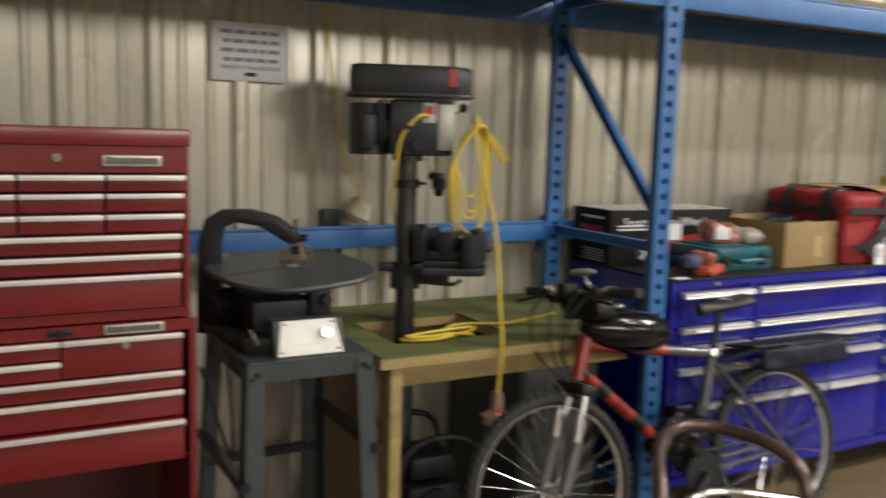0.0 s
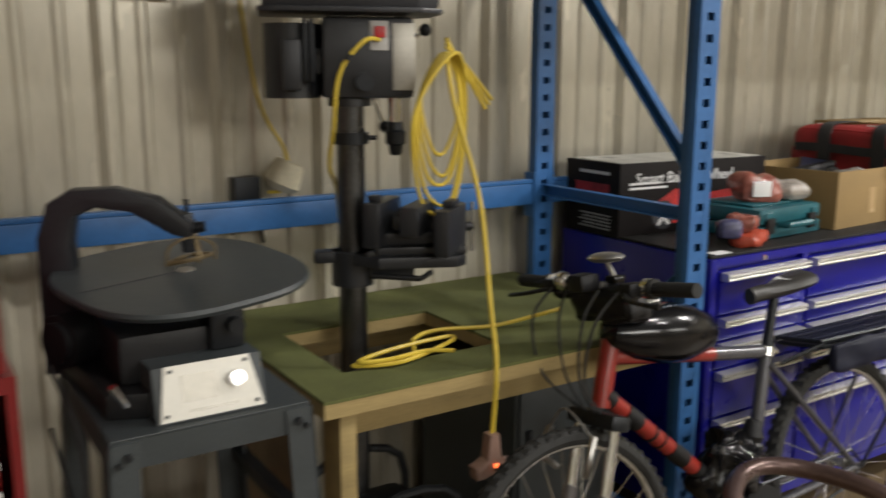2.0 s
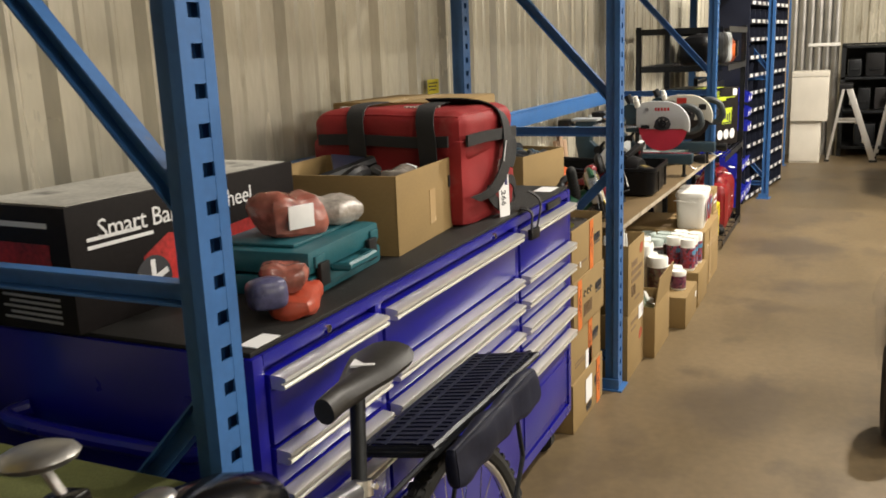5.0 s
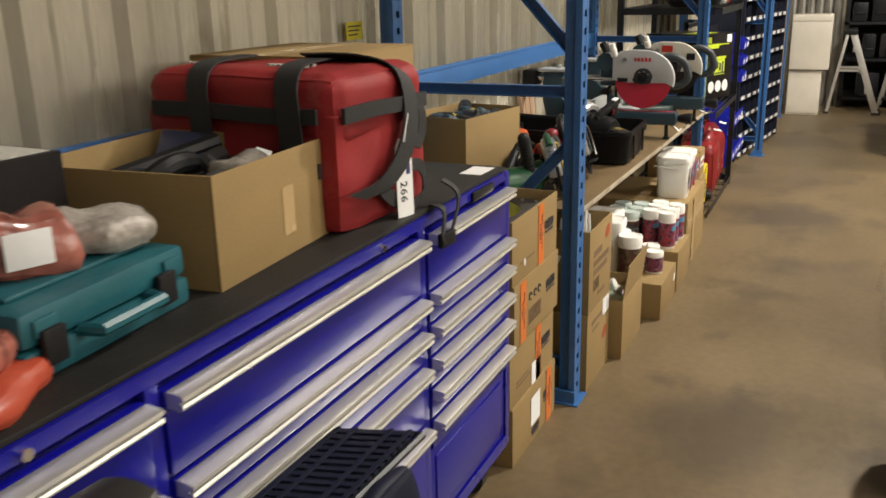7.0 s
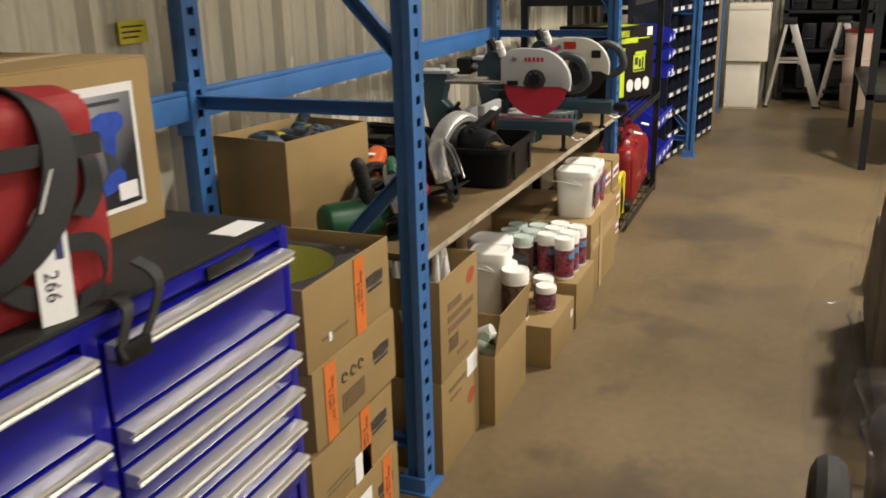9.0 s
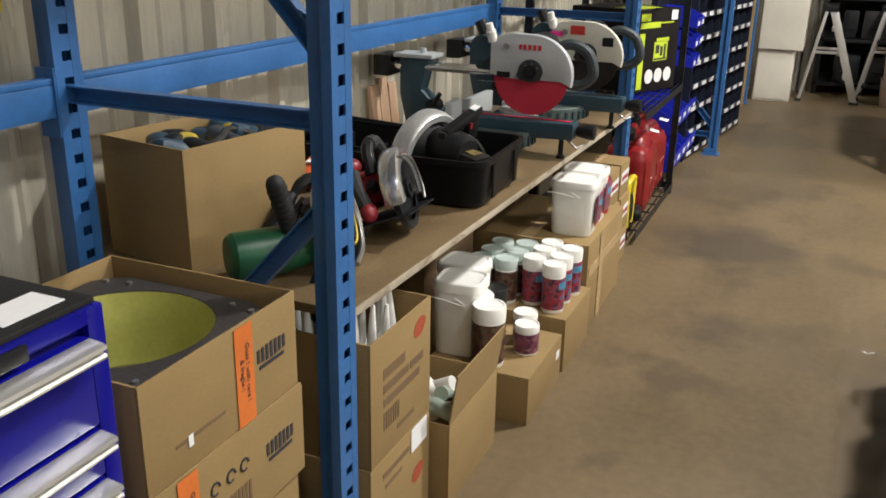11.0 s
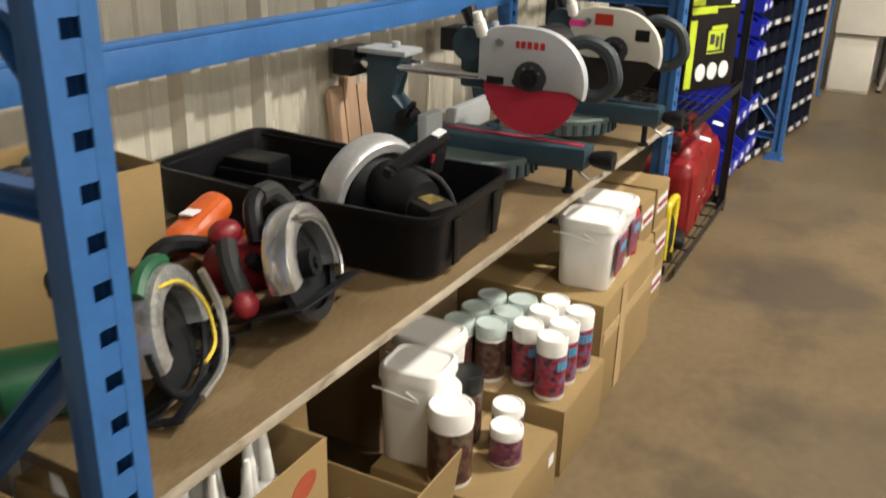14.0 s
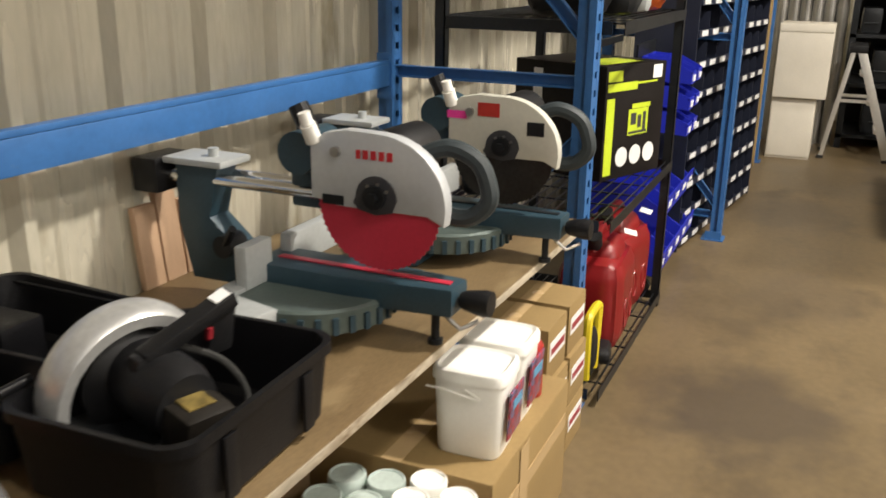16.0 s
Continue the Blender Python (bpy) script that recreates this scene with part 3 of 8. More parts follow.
part("blade_holder", Solid().box(tip.x - 0.012, tip.y - 0.012, 0.25, tip.x + 0.012, tip.y + 0.012, 0.335, 0.004)
     .cyl((tip.x, tip.y, 0.30), (tip.x + 0.035, tip.y - 0.015, 0.305), 0.012).cyl((tip.x, tip.y, 0.335), (tip.x, tip.y, 0.365), 0.005), DARK_STEEL, saw)
part("blade", Solid().box(tip.x - 0.001, tip.y - 0.003, 0.2, tip.x + 0.001, tip.y + 0.003, 0.26), STEEL, saw)
part("hold_down", Solid().tube([(tip.x + 0.012, tip.y, 0.31), (tip.x + 0.02, tip.y - 0.01, 0.245), (tip.x + 0.015, tip.y - 0.015, 0.228)], 0.006, 6, smooth=5)
     .tube([(tip.x - 0.045, tip.y, 0.228), (tip.x, tip.y - 0.03, 0.238), (tip.x + 0.05, tip.y, 0.24), (tip.x + 0.01, tip.y + 0.03, 0.236)], 0.005, 6, closed=True, smooth=5)
     .tube([(tip.x - 0.05, tip.y - 0.01, 0.225), (tip.x - 0.045, tip.y - 0.015, 0.265), (tip.x, tip.y - 0.02, 0.285), (tip.x + 0.05, tip.y - 0.015, 0.265), (tip.x + 0.055, tip.y - 0.01, 0.23)], 0.003, 6, smooth=5),
     mat("tarnished_brass", (0.30, 0.23, 0.13), 0.4, 0.8, var=0.2), saw)
part("motor", Solid().cyl((-0.02, 0.32, 0.10), (0.08, 0.37, 0.10), 0.055).cyl((-0.03, 0.315, 0.10), (-0.02, 0.32, 0.10), 0.042), BLACK_PLASTIC, saw)
part("lever", Solid().tube([(0.045, 0.055, 0.04), (0.02, 0.04, 0.085)], 0.007), CHROME, saw)
part("power_cord", Solid().tube([(-0.04, 0.33, 0.05), (-0.03, 0.12, -0.02), (-0.035, 0.03, -0.18), (-0.02, 0.10, -0.30), (-0.03, 0.25, -0.20), (-0.04, 0.38, -0.10)], 0.005, 6, smooth=8), RUBBER, saw)

# timber bench with a green felt top
bench = thing("work_bench", "rough timber work bench with green felt top and cut-out", "work bench", pose(1.122, 2.43, 0))
BX, BY, BZ = 1.10, 0.80, 0.80
hx0, hx1, hy0, hy1 = 0.12, 0.565, 0.15, 0.52
s = Solid()
for q in ((0, 0, hx0, BY), (hx1, 0, BX, BY), (hx0, 0, hx1, hy0), (hx0, hy1, hx1, BY)):
    s.box(q[0], q[1], BZ - 0.004, q[2], q[3], BZ + 0.003)
part("felt", s, CARPET, bench, "dirty olive green felt", smooth=False)
s = Solid()
for q in ((0.001, 0.001, hx0, BY), (hx1, 0.001, BX, BY), (hx0, 0.001, hx1, hy0), (hx0, hy1, hx1, BY)):
    s.box(q[0], q[1], BZ - 0.038, q[2], q[3], BZ - 0.0045)
part("top", s, WOOD, bench, "pale timber board", smooth=False)
part("rail", Solid().box(0.10, 0.10, BZ - 0.13, BX - 0.03, 0.14, BZ - 0.039, 0.003), WOOD, bench)
part("rail", Solid().box(0.03, 0.66, BZ - 0.13, BX - 0.03, 0.70, BZ - 0.039, 0.003), WOOD, bench)
for lx in (0.045, BX - 0.10):
    for ly in (0.02, 0.66):
        ly += 0.28 if lx > 0.5 and ly < 0.1 else 0
        part("leg", Solid().box(lx, ly, 0, lx + 0.04, ly + 0.09, BZ - 0.039, 0.003), WOOD, bench)
part("side_board", Solid().box(0.012, 0.12, 0.05, 0.03, 0.76, BZ - 0.045), mat("plywood_side", (0.27, 0.19, 0.11), 0.7, var=0.15, stretch=(1, 1, 6)), bench)

# drill press
dp = thing("drill_press", "black pedestal drill press with grey head cover and vise", "drill press", pose(1.405, 2.85, 0))
DA = math.degrees(math.atan2(-0.66, 0.75))
part("base", Solid().box(-0.14, -0.2, 0, 0.2, 0.2, 0.05, 0.015), MACHINE_GREY, dp, m=pose(0, 0, 0, 0, 0, DA))
part("column", Solid().cyl((0, 0, 0.05), (0, 0, 1.52), 0.036, n=28), mat("oiled_dark_steel", (0.10, 0.10, 0.10), 0.3, 0.9, var=0.2), dp, "oiled dark steel column")
part("collar", Solid().cyl((0, 0, 1.305), (0, 0, 1.335), 0.047, n=28).cyl((0.04, -0.02, 1.32), (0.06, -0.03, 1.32), 0.006), DARK_STEEL, dp)
HM = pose(0, 0, 0, 0, 0, -22)
part("head_casting", Solid().box(-0.07, -0.075, 1.42, 0.155, 0.075, 1.615, 0.015).cyl((0, 0, 1.40), (0, 0, 1.44), 0.055), CAST, dp, m=HM)
part("belt_cover", Solid().prism([(-0.21, -0.10), (-0.17, -0.125), (0.16, -0.115), (0.215, -0.07), (0.215, 0.07), (0.16, 0.115), (-0.17, 0.125), (-0.21, 0.10)], 0.10,
     m=Matrix.Translation((0, 0, 1.63)), bevel=0.018).prism([(-0.22, -0.11), (-0.18, -0.135), (0.165, -0.125), (0.225, -0.075), (0.225, 0.075), (0.165, 0.125), (-0.18, 0.135), (-0.22, 0.11)], 0.012,
     m=Matrix.Translation((0, 0, 1.622)), bevel=0.003), mat("dark_cover_grey", (0.03, 0.031, 0.036), 0.4, var=0.15), dp, "charcoal belt cover", m=HM)
part("warning_label", Solid().box(0.2165, -0.06, 1.655, 0.2185, 0.03, 1.72).box(0.13, -0.1205, 1.66, 0.155, -0.1195, 1.72), mat("red_label", (0.42, 0.05, 0.04), 0.5), dp, "red warning label", m=HM)
part("front_plate", Solid().box(0.1555, -0.05, 1.44, 0.159, 0.06, 1.60, 0.002).box(0.10, -0.079, 1.44, 0.155, -0.0755, 1.60, 0.001), PLATE, dp, "pale metal depth plate", m=HM)
part("switch", Solid().box(0.045, -0.082, 1.535, 0.09, -0.0755, 1.605, 0.002), mat("switch_plate", (0.55, 0.54, 0.52), 0.5), dp, "grey switch plate with red rocker", m=HM)
part("rocker", Solid().box(0.055, -0.088, 1.565, 0.082, -0.0825, 1.592, 0.002), mat("red_rocker", (0.5, 0.03, 0.03), 0.4), dp, m=HM)
part("motor", Solid().cyl((-0.14, 0.02, 1.42), (-0.14, 0.02, 1.60), 0.07, n=28).box(-0.165, -0.085, 1.44, -0.12, -0.045, 1.56, 0.008).box(-0.12, -0.02, 1.48, -0.06, 0.05, 1.54), CAST, dp, m=HM)
part("bracket", Solid().box(-0.115, -0.085, 1.46, -0.105, 0.0, 1.61, 0.003).box(-0.10, -0.085, 1.46, -0.09, 0.0, 1.61, 0.003), DARK_STEEL, dp, m=HM)
part("quill", Solid().cyl((0.115, -0.005, 1.36), (0.115, -0.005, 1.43), 0.02), CHROME, dp, m=HM)
part("chuck", Solid().lathe([(0.012, 1.275), (0.016, 1.28), (0.019, 1.30), (0.026, 1.305), (0.027, 1.335), (0.022, 1.34), (0.018, 1.365)], m=Matrix.Translation((0.115, -0.005, 0))), DARK_STEEL, dp, "steel keyed drill chuck", m=HM)
part("feed_hub", Solid().cyl((0.05, 0.07, 1.48), (0.05, 0.13, 1.48), 0.03), DARK_STEEL, dp, m=HM)
part("return_spring", Solid().cyl((0.03, -0.07, 1.46), (0.03, -0.10, 1.46), 0.022), DARK_STEEL, dp, m=HM)
for k, (hx, hz) in enumerate(((0.165, 0.115), (0.055, -0.14), (-0.145, 0.02))):
    hd = part("feed_handle", Solid().tube([(0.05, 0.12, 1.48), (0.05 + hx * 0.9, 0.13, 1.48 + hz * 0.9)], 0.006), CHROME, dp, m=HM)
    part("grip", Solid().ball((0.05 + hx, 0.131, 1.48 + hz), 0.017), BLACK_PLASTIC, hd)
TM = pose(0, 0, 0, 0, 0, -24)
tb = part("table", Solid().prism([(0.0, -0.07), (0.06, -0.12), (0.26, -0.12), (0.285, -0.09), (0.285, 0.09), (0.26, 0.12), (0.06, 0.12), (0.0, 0.07)], 0.03, m=Matrix.Translation((0, 0, 1.0)), bevel=0.006)
          .box(-0.10, -0.03, 1.0, 0.0, 0.03, 1.03, 0.008), CAST, dp, m=TM)
part("table_bracket", Solid().cyl((0, 0, 0.94), (0, 0, 1.03), 0.055, n=24).box(0.02, -0.035, 0.955, 0.16, 0.035, 1.0, 0.01).tube([(0.05, -0.05, 0.97), (0.17, -0.08, 0.965), (0.20, -0.05, 0.975)], 0.008), CAST, dp, m=TM)
vs = part("vise", Solid().box(0.055, -0.10, 1.03, 0.285, 0.10, 1.052, 0.005).box(0.075, -0.08, 1.052, 0.275, 0.08, 1.085, 0.006).box(0.10, -0.06, 1.085, 0.26, 0.06, 1.125, 0.008)
     .cyl((0.19, 0, 1.085), (0.32, 0, 1.085), 0.012), CAST, dp, "black drill press vise", m=TM)
part("jaw", Solid().box(0.06, -0.088, 1.052, 0.105, 0.088, 1.165, 0.007).box(0.062, -0.05, 1.165, 0.09, -0.02, 1.18, 0.004), CAST, vs, m=TM)
part("jaw", Solid().box(0.155, -0.085, 1.085, 0.205, 0.085, 1.16, 0.008), CAST, vs, m=TM)
part("end_block", Solid().box(0.245, -0.09, 1.04, 0.285, 0.09, 1.155, 0.009).box(0.25, -0.03, 1.155, 0.28, 0.03, 1.172, 0.005), CAST, vs, m=TM)
part("vise_bar", Solid().tube([(0.315, -0.01, 1.02), (0.315, 0.0, 1.15)], 0.005), CHROME, dp, m=TM)

# yellow cords
YELLOW = mat("yellow_cord_jacket", (0.62, 0.46, 0.045), 0.45, var=0.1, bump=0.02)
cord = thing("extension_cord", "yellow extension cord looped over the drill handle", "extension cord", pose(1.585, 2.70, 1.50))
s = Solid()
rnd = random.Random(4)
for k in range(5):
    w, h, o = 0.055 + 0.012 * k, 0.20 + 0.035 * k, 0.012 * k
    s.tube([(0.01 + o * .2, -0.01 * k, 0.03), (-w, 0.01 - o, -h * 0.35), (-w * 0.55, 0.0, -h), (w * 0.4, 0.015, -h * 1.05 - 0.02 * (k % 2)), (w * 0.95, 0.01 * k, -h * 0.45)], 0.0048, 7, closed=True, smooth=9)
for k in range(3):
    s.tube([(0.005, -0.012, 0.045 + 0.01 * k), (0.07, 0.0, 0.0 - 0.01 * k), (0.16 - 0.01 * k, 0.01, -0.085 - 0.012 * k)], 0.0048, 7, smooth=8)
part("coil", s, YELLOW, cord, kind="stuff")
part("tail", Solid().tube([(0.0, -0.02, 0.03), (0.0, -0.06, -0.1), (0.02, -0.14, -0.32), (-0.01, -0.23, -0.55), (-0.03, -0.286, -0.69), (-0.043, -0.290, -0.86)], 0.0058, 8, smooth=10), YELLOW, cord)
CLEAR = mat("smoky_clear_plastic", (0.30, 0.19, 0.15), 0.25, var=0.1, trans=0.25)
soc = part("socket_block", Solid().prism([(-0.05, -0.105), (0.05, -0.105), (0.052, -0.075), (0.02, -0.06), (0.012, 0.0), (-0.012, 0.0), (-0.02, -0.06), (-0.052, -0.075)], 0.035,
           m=Matrix(((1, 0, 0, -0.045), (0, 0, 1, -0.308), (0, 1, 0, -0.85), (0, 0, 0, 1))), bevel=0.005), CLEAR, cord, "clear lighted triple socket")
part("pilot_light", Solid().ball((-0.045, -0.313, -0.925), 0.006), mat("neon_glow", (1.0, 0.16, 0.04), 0.4, var=0, bump=0, emit=3.0), soc)

cord2 = thing("extension_cord", "yellow extension cord lying in loops on the bench", "extension cord", pose(1.30, 2.60, 0.81))
part("run", Solid().tube([(0.62, 0.02, 0.04), (0.45, 0.08, 0.005), (0.30, 0.14, 0.0), (0.20, 0.10, 0.0), (0.12, -0.02, 0.0), (-0.03, -0.01, 0.002), (0.08, -0.05, 0.004),
     (0.26, 0.02, 0.006), (0.27, 0.06, 0.006), (0.10, 0.04, 0.006), (-0.02, -0.02, 0.012), (0.05, -0.045, 0.014), (0.16, -0.03, 0.012), (0.22, -0.06, 0.01)], 0.0055, 7, smooth=9), YELLOW, cord2)
pcord = part("power_cord", Solid().tube([(0.03, -0.105, 0.75), (-0.02, -0.12, 0.745), (-0.075, -0.10, 0.67), (-0.085, -0.08, 0.54), (-0.06, 0.0, 0.44), (-0.01, 0.06, 0.36), (0.0, 0.065, 0.15), (0.0, 0.06, -0.05)], 0.0055, 7, smooth=9), YELLOW, dp, "yellow power cord", m=pose(0, 0, 0.81))
part("tape", Solid().tube([(-0.055, -0.115, 0.715), (-0.062, -0.112, 0.702)], 0.008, 8), RUBBER, pcord)
cord4 = thing("wall_cord", "yellow power cord hanging down the sheet metal wall", "power cord", pose(1.20, 3.215, 1.2))
part("run", Solid().tube([(0.03, 0.01, 0.80), (0.045, 0.0, 0.60), (0.10, 0.0, 0.22), (0.17, -0.02, 0.06), (0.16, -0.03, -0.04), (0.11, -0.03, -0.05)], 0.005, 7, smooth=8), YELLOW, cord4)
part("adapter", Solid().lathe([(0.035, 0.0), (0.05, 0.02), (0.042, 0.07), (0.036, 0.085), (0.0, 0.086)], m=pose(0.145, -0.02, -0.045, 8, 24, 0), n=14, power=3), mat("cream_plastic", (0.55, 0.50, 0.36), 0.5), cord4, "cream plug adapter")
out = thing("outlet_box", "dark metal electrical outlet box on the wall", "outlet", pose(1.255, 3.245, 1.15))
part("box", Solid().box(-0.038, -0.05, -0.045, 0.038, 0.0, 0.045, 0.004), DARK_STEEL, out)
part("cable", Solid().tube([(0.03, -0.03, -0.045), (0.05, -0.02, -0.15)], 0.006), RUBBER, out)

# notice on the wall
note = thing("paper_notice", "white printed paper notice taped to the metal wall", "notice", pose(0.945, 3.2385, 1.776))
part("sheet", Solid().box(-0.143, -0.002, -0.105, 0.143, 0.0, 0.105), WHITE_PAPER, note)
s = Solid()
for i in range(4):
    z = 0.07 - i * 0.033
    rnd = random.Random(i)
    x = -0.11 + 0.01 * (i % 2)
    while x < 0.10:
        w = rnd.uniform(0.02, 0.05)
        s.box(x, -0.003, z - 0.007, min(x + w, 0.115), -0.0021, z + 0.007)
        x += w + 0.008
part("print", s, mat("grey_print", (0.28, 0.28, 0.30), 0.7, bump=0), note)
lettering("title", "PRIOR TO THE AUCTION", 0.019, INK, note, pose(0, -0.0025, -0.058, 90, 0, 0))
part("mark", Solid().box(-0.022, -0.003, -0.088, 0.022, -0.0021, -0.074), INK, note)

# things stored below the bench
gc = thing("steel_cabinet", "dark grey steel cabinet standing below the bench", "cabinet", pose(1.78, 2.62, 0))
part("body", Solid().box(0, 0.012, 0.02, 0.36, 0.5, 0.66, 0.006), MACHINE_GREY, gc)
dr = part("door", Solid().box(0.01, 0, 0.04, 0.35, 0.0115, 0.64, 0.004), MACHINE_GREY, gc)
part("pull", Solid().box(0.03, -0.012, 0.42, 0.045, 0.0, 0.52, 0.003), DARK_STEEL, dr)
part("foot", Solid().box(0.02, 0.03, 0, 0.34, 0.48, 0.02), DARK_STEEL, gc)
pw = thing("pressure_washer", "dark small engine machine standing below the bench", "machine", pose(1.45, 2.75, 0))
part("frame", Solid().tube([(-0.15, -0.15, 0.02), (-0.15, -0.15, 0.40), (0.12, -0.15, 0.40), (0.12, -0.15, 0.02)], 0.012, 8, smooth=5).tube([(-0.15, 0.15, 0.02), (-0.15, 0.15, 0.40), (0.12, 0.15, 0.40), (0.12, 0.15, 0.02)], 0.012, 8, smooth=5), DARK_STEEL, pw)
part("engine", Solid().box(-0.12, -0.12, 0.06, 0.10, 0.12, 0.26, 0.03).cyl((-0.02, -0.14, 0.18), (-0.02, 0.0, 0.18), 0.07), BLACK_PLASTIC, pw)
part("tank", Solid().box(-0.10, -0.10, 0.27, 0.08, 0.10, 0.36, 0.03), DARK_STEEL, pw)
part("skid", Solid().box(-0.16, -0.15, 0, 0.13, 0.15, 0.058), DARK_STEEL, pw)

# ---- mountain bike leaning on the bench ----
BRED = mat("bike_red_paint", (0.25, 0.016, 0.010), 0.3, var=0.15, coat=0.3)
BGREY = mat("bike_grey_paint", (0.075, 0.075, 0.085), 0.3, 0.3, var=0.08, coat=0.3)
GLOSS = mat("gloss_black", (0.004, 0.004, 0.005), 0.16, var=0.1, bump=0.0, spec=0.35)
bike = thing("mountain_bike", "red and grey mountain bike with rear carrier leaning on bench", "bicycle", pose(1.665, 2.235, 0, -9, 0, 0) @ Matrix.Diagonal((1, 1, 0.98, 1)))


def wheel(x, name):
    w = part(name, Solid().tube([(x + 0.297 * math.cos(a), 0, 0.335 + 0.297 * math.sin(a)) for a in np.linspace(0, 2 * math.pi, 49)[:-1]], 0.012, 8, closed=True), ALU, bike, "silver alloy rim")
    s = Solid()
    ring = [(x + 0.312 * math.cos(a), 0, 0.335 + 0.312 * math.sin(a)) for a in np.linspace(0, 2 * math.pi, 61)[:-1]]
    s.tube(ring, 0.023, 10, closed=True)
    for i in range(60):
        a = 2 * math.pi * i / 60
        for y in (-0.015, 0.0, 0.015):
            b = a + (0.035 if y else 0)
            mm = Matrix.Translation((x, 0, 0.335)) @ Matrix.Rotation(-b, 4, "Y")
            s.box(0.329 if not y else 0.324, y - 0.005, -0.008, 0.337 if not y else 0.332, y + 0.005, 0.008, m=mm)
    part("tyre", s, RUBBER, w, "black knobbly tyre", smooth=False)
    s = Solid()
    for i in range(28):
        a = 2 * math.pi * i / 28
        b = a + (0.5 if i % 4 < 2 else -0.5)
        y = 0.025 if i % 2 else -0.025
        s.cyl((x + 0.02 * math.cos(b), y, 0.335 + 0.02 * math.sin(b)), (x + 0.288 * math.cos(a), 0, 0.335 + 0.288 * math.sin(a)), 0.0013, n=5)
    part("spokes", s, CHROME, w)
    part("hub", Solid().cyl((x, -0.05, 0.335), (x, 0.05, 0.335), 0.014).cyl((x, -0.03, 0.335), (x, -0.024, 0.335), 0.026).cyl((x, 0.024, 0.335), (x, 0.03, 0.335), 0.026), STEEL, w)


wheel(0.025, "front_wheel")
wheel(1.09, "rear_wheel")
HB, HT, BB, ST = Vector((0.155, 0, 0.70)), Vector((0.205, 0, 0.865)), Vector((0.66, 0, 0.30)), Vector((0.785, 0, 0.735))
fork = part("fork", Solid().cyl((0.03, -0.062, 0.335), (0.095, -0.062, 0.50), 0.021, 0.019).cyl((0.03, 0.062, 0.335), (0.095, 0.062, 0.50), 0.021, 0.019), mat("fork_grey", (0.16, 0.15, 0.15), 0.3, 0.5), bike, "pale suspension fork sliders")
part("stanchion", Solid().cyl((0.095, -0.062, 0.50), (0.14, -0.062, 0.66), 0.014).cyl((0.095, 0.062, 0.50), (0.14, 0.062, 0.66), 0.014), CHROME, fork)
part("crown", Solid().box(-0.03, -0.085, -0.02, 0.03, 0.085, 0.02, 0.012, m=pose(0.145, 0, 0.672, 0, 18, 0)), DARK_STEEL, fork)
part("brake", Solid().tube([(0.06, -0.08, 0.66), (0.03, -0.085, 0.60), (0.05, -0.05, 0.56)], 0.009, 6, smooth=4).tube([(0.06, 0.08, 0.66), (0.03, 0.085, 0.60), (0.05, 0.05, 0.56)], 0.009, 6, smooth=4)
     .tube([(0.055, -0.075, 0.66), (0.045, 0.0, 0.72), (0.055, 0.075, 0.66)], 0.003, 5, smooth=4), STEEL, fork)
part("head_tube", Solid().cyl(HB, HT, 0.024), BRED, bike)
part("top_tube", Solid().cyl(HT - Vector((0.01, 0, 0.045)), (0.56, 0, 0.765), 0.020), BRED, bike)
part("top_tube", Solid().cyl((0.56, 0, 0.765), ST, 0.0195), BGREY, bike, "grey painted tube")
dt = part("down_tube", Solid().cyl(HB + Vector((0.01, 0, 0.03)), BB, 0.023), BRED, bike)
for k, e in ((0.0, 0.05), (0.13, 0.22), (0.30, 0.312), (0.36, 0.368), (0.43, 0.53), (0.60, 0.68), (0.76, 0.98)):
    a = HB.lerp(BB, k) + Vector((0.01, 0, 0.03)) * (1 - k)
    b = HB.lerp(BB, e) + Vector((0.01, 0, 0.03)) * (1 - e)
    part("tape_band", Solid().cyl(a, b, 0.0255), BLACK_PLASTIC, dt)
part("seat_tube", Solid().cyl(BB, ST, 0.019), BGREY, bike)
part("seat_clamp", Solid().cyl(ST - Vector((0.004, 0, 0.012)), ST + Vector((0.004, 0, 0.014)), 0.025).cyl(ST + Vector((0.01, -0.03, 0)), ST + Vector((0.01, 0.03, 0)), 0.006), CHROME, bike)
part("seat_post", Solid().cyl(ST, (0.835, 0, 0.885), 0.014), DARK_STEEL, bike)
for y in (-0.055, 0.055):
    part("seat_stay", Solid().tube([(0.775, y * 0.4, 0.70), (1.09, y, 0.335)], 0.009), BGREY, bike)
    part("chain_stay", Solid().tube([(0.68, y * 0.6, 0.30), (1.09, y, 0.335)], 0.010), BGREY, bike)
# saddle
s = Solid()
prof = [(-0.145, 0.022, 0.0), (-0.10, 0.024, 0.002), (-0.04, 0.034, 0.0), (0.03, 0.062, 0.004), (0.09, 0.078, 0.012), (0.13, 0.062, 0.014)]
v, f = [], []
n = 12
for x, w, z in prof:
    for i in range(n):
        a = 2 * math.pi * i / n
        v.append((x, w * math.cos(a), z + 0.028 * math.sin(a) * (1.0 if math.sin(a) > 0 else 0.8)))
for i in range(len(prof) - 1):
    for j in range(n):
        f.append((i * n + j, i * n + (j + 1) % n, (i + 1) * n + (j + 1) % n, (i + 1) * n + j))
f += [tuple(range(n - 1, -1, -1)), tuple(range((len(prof) - 1) * n, len(prof) * n))]
s._add(v, f)
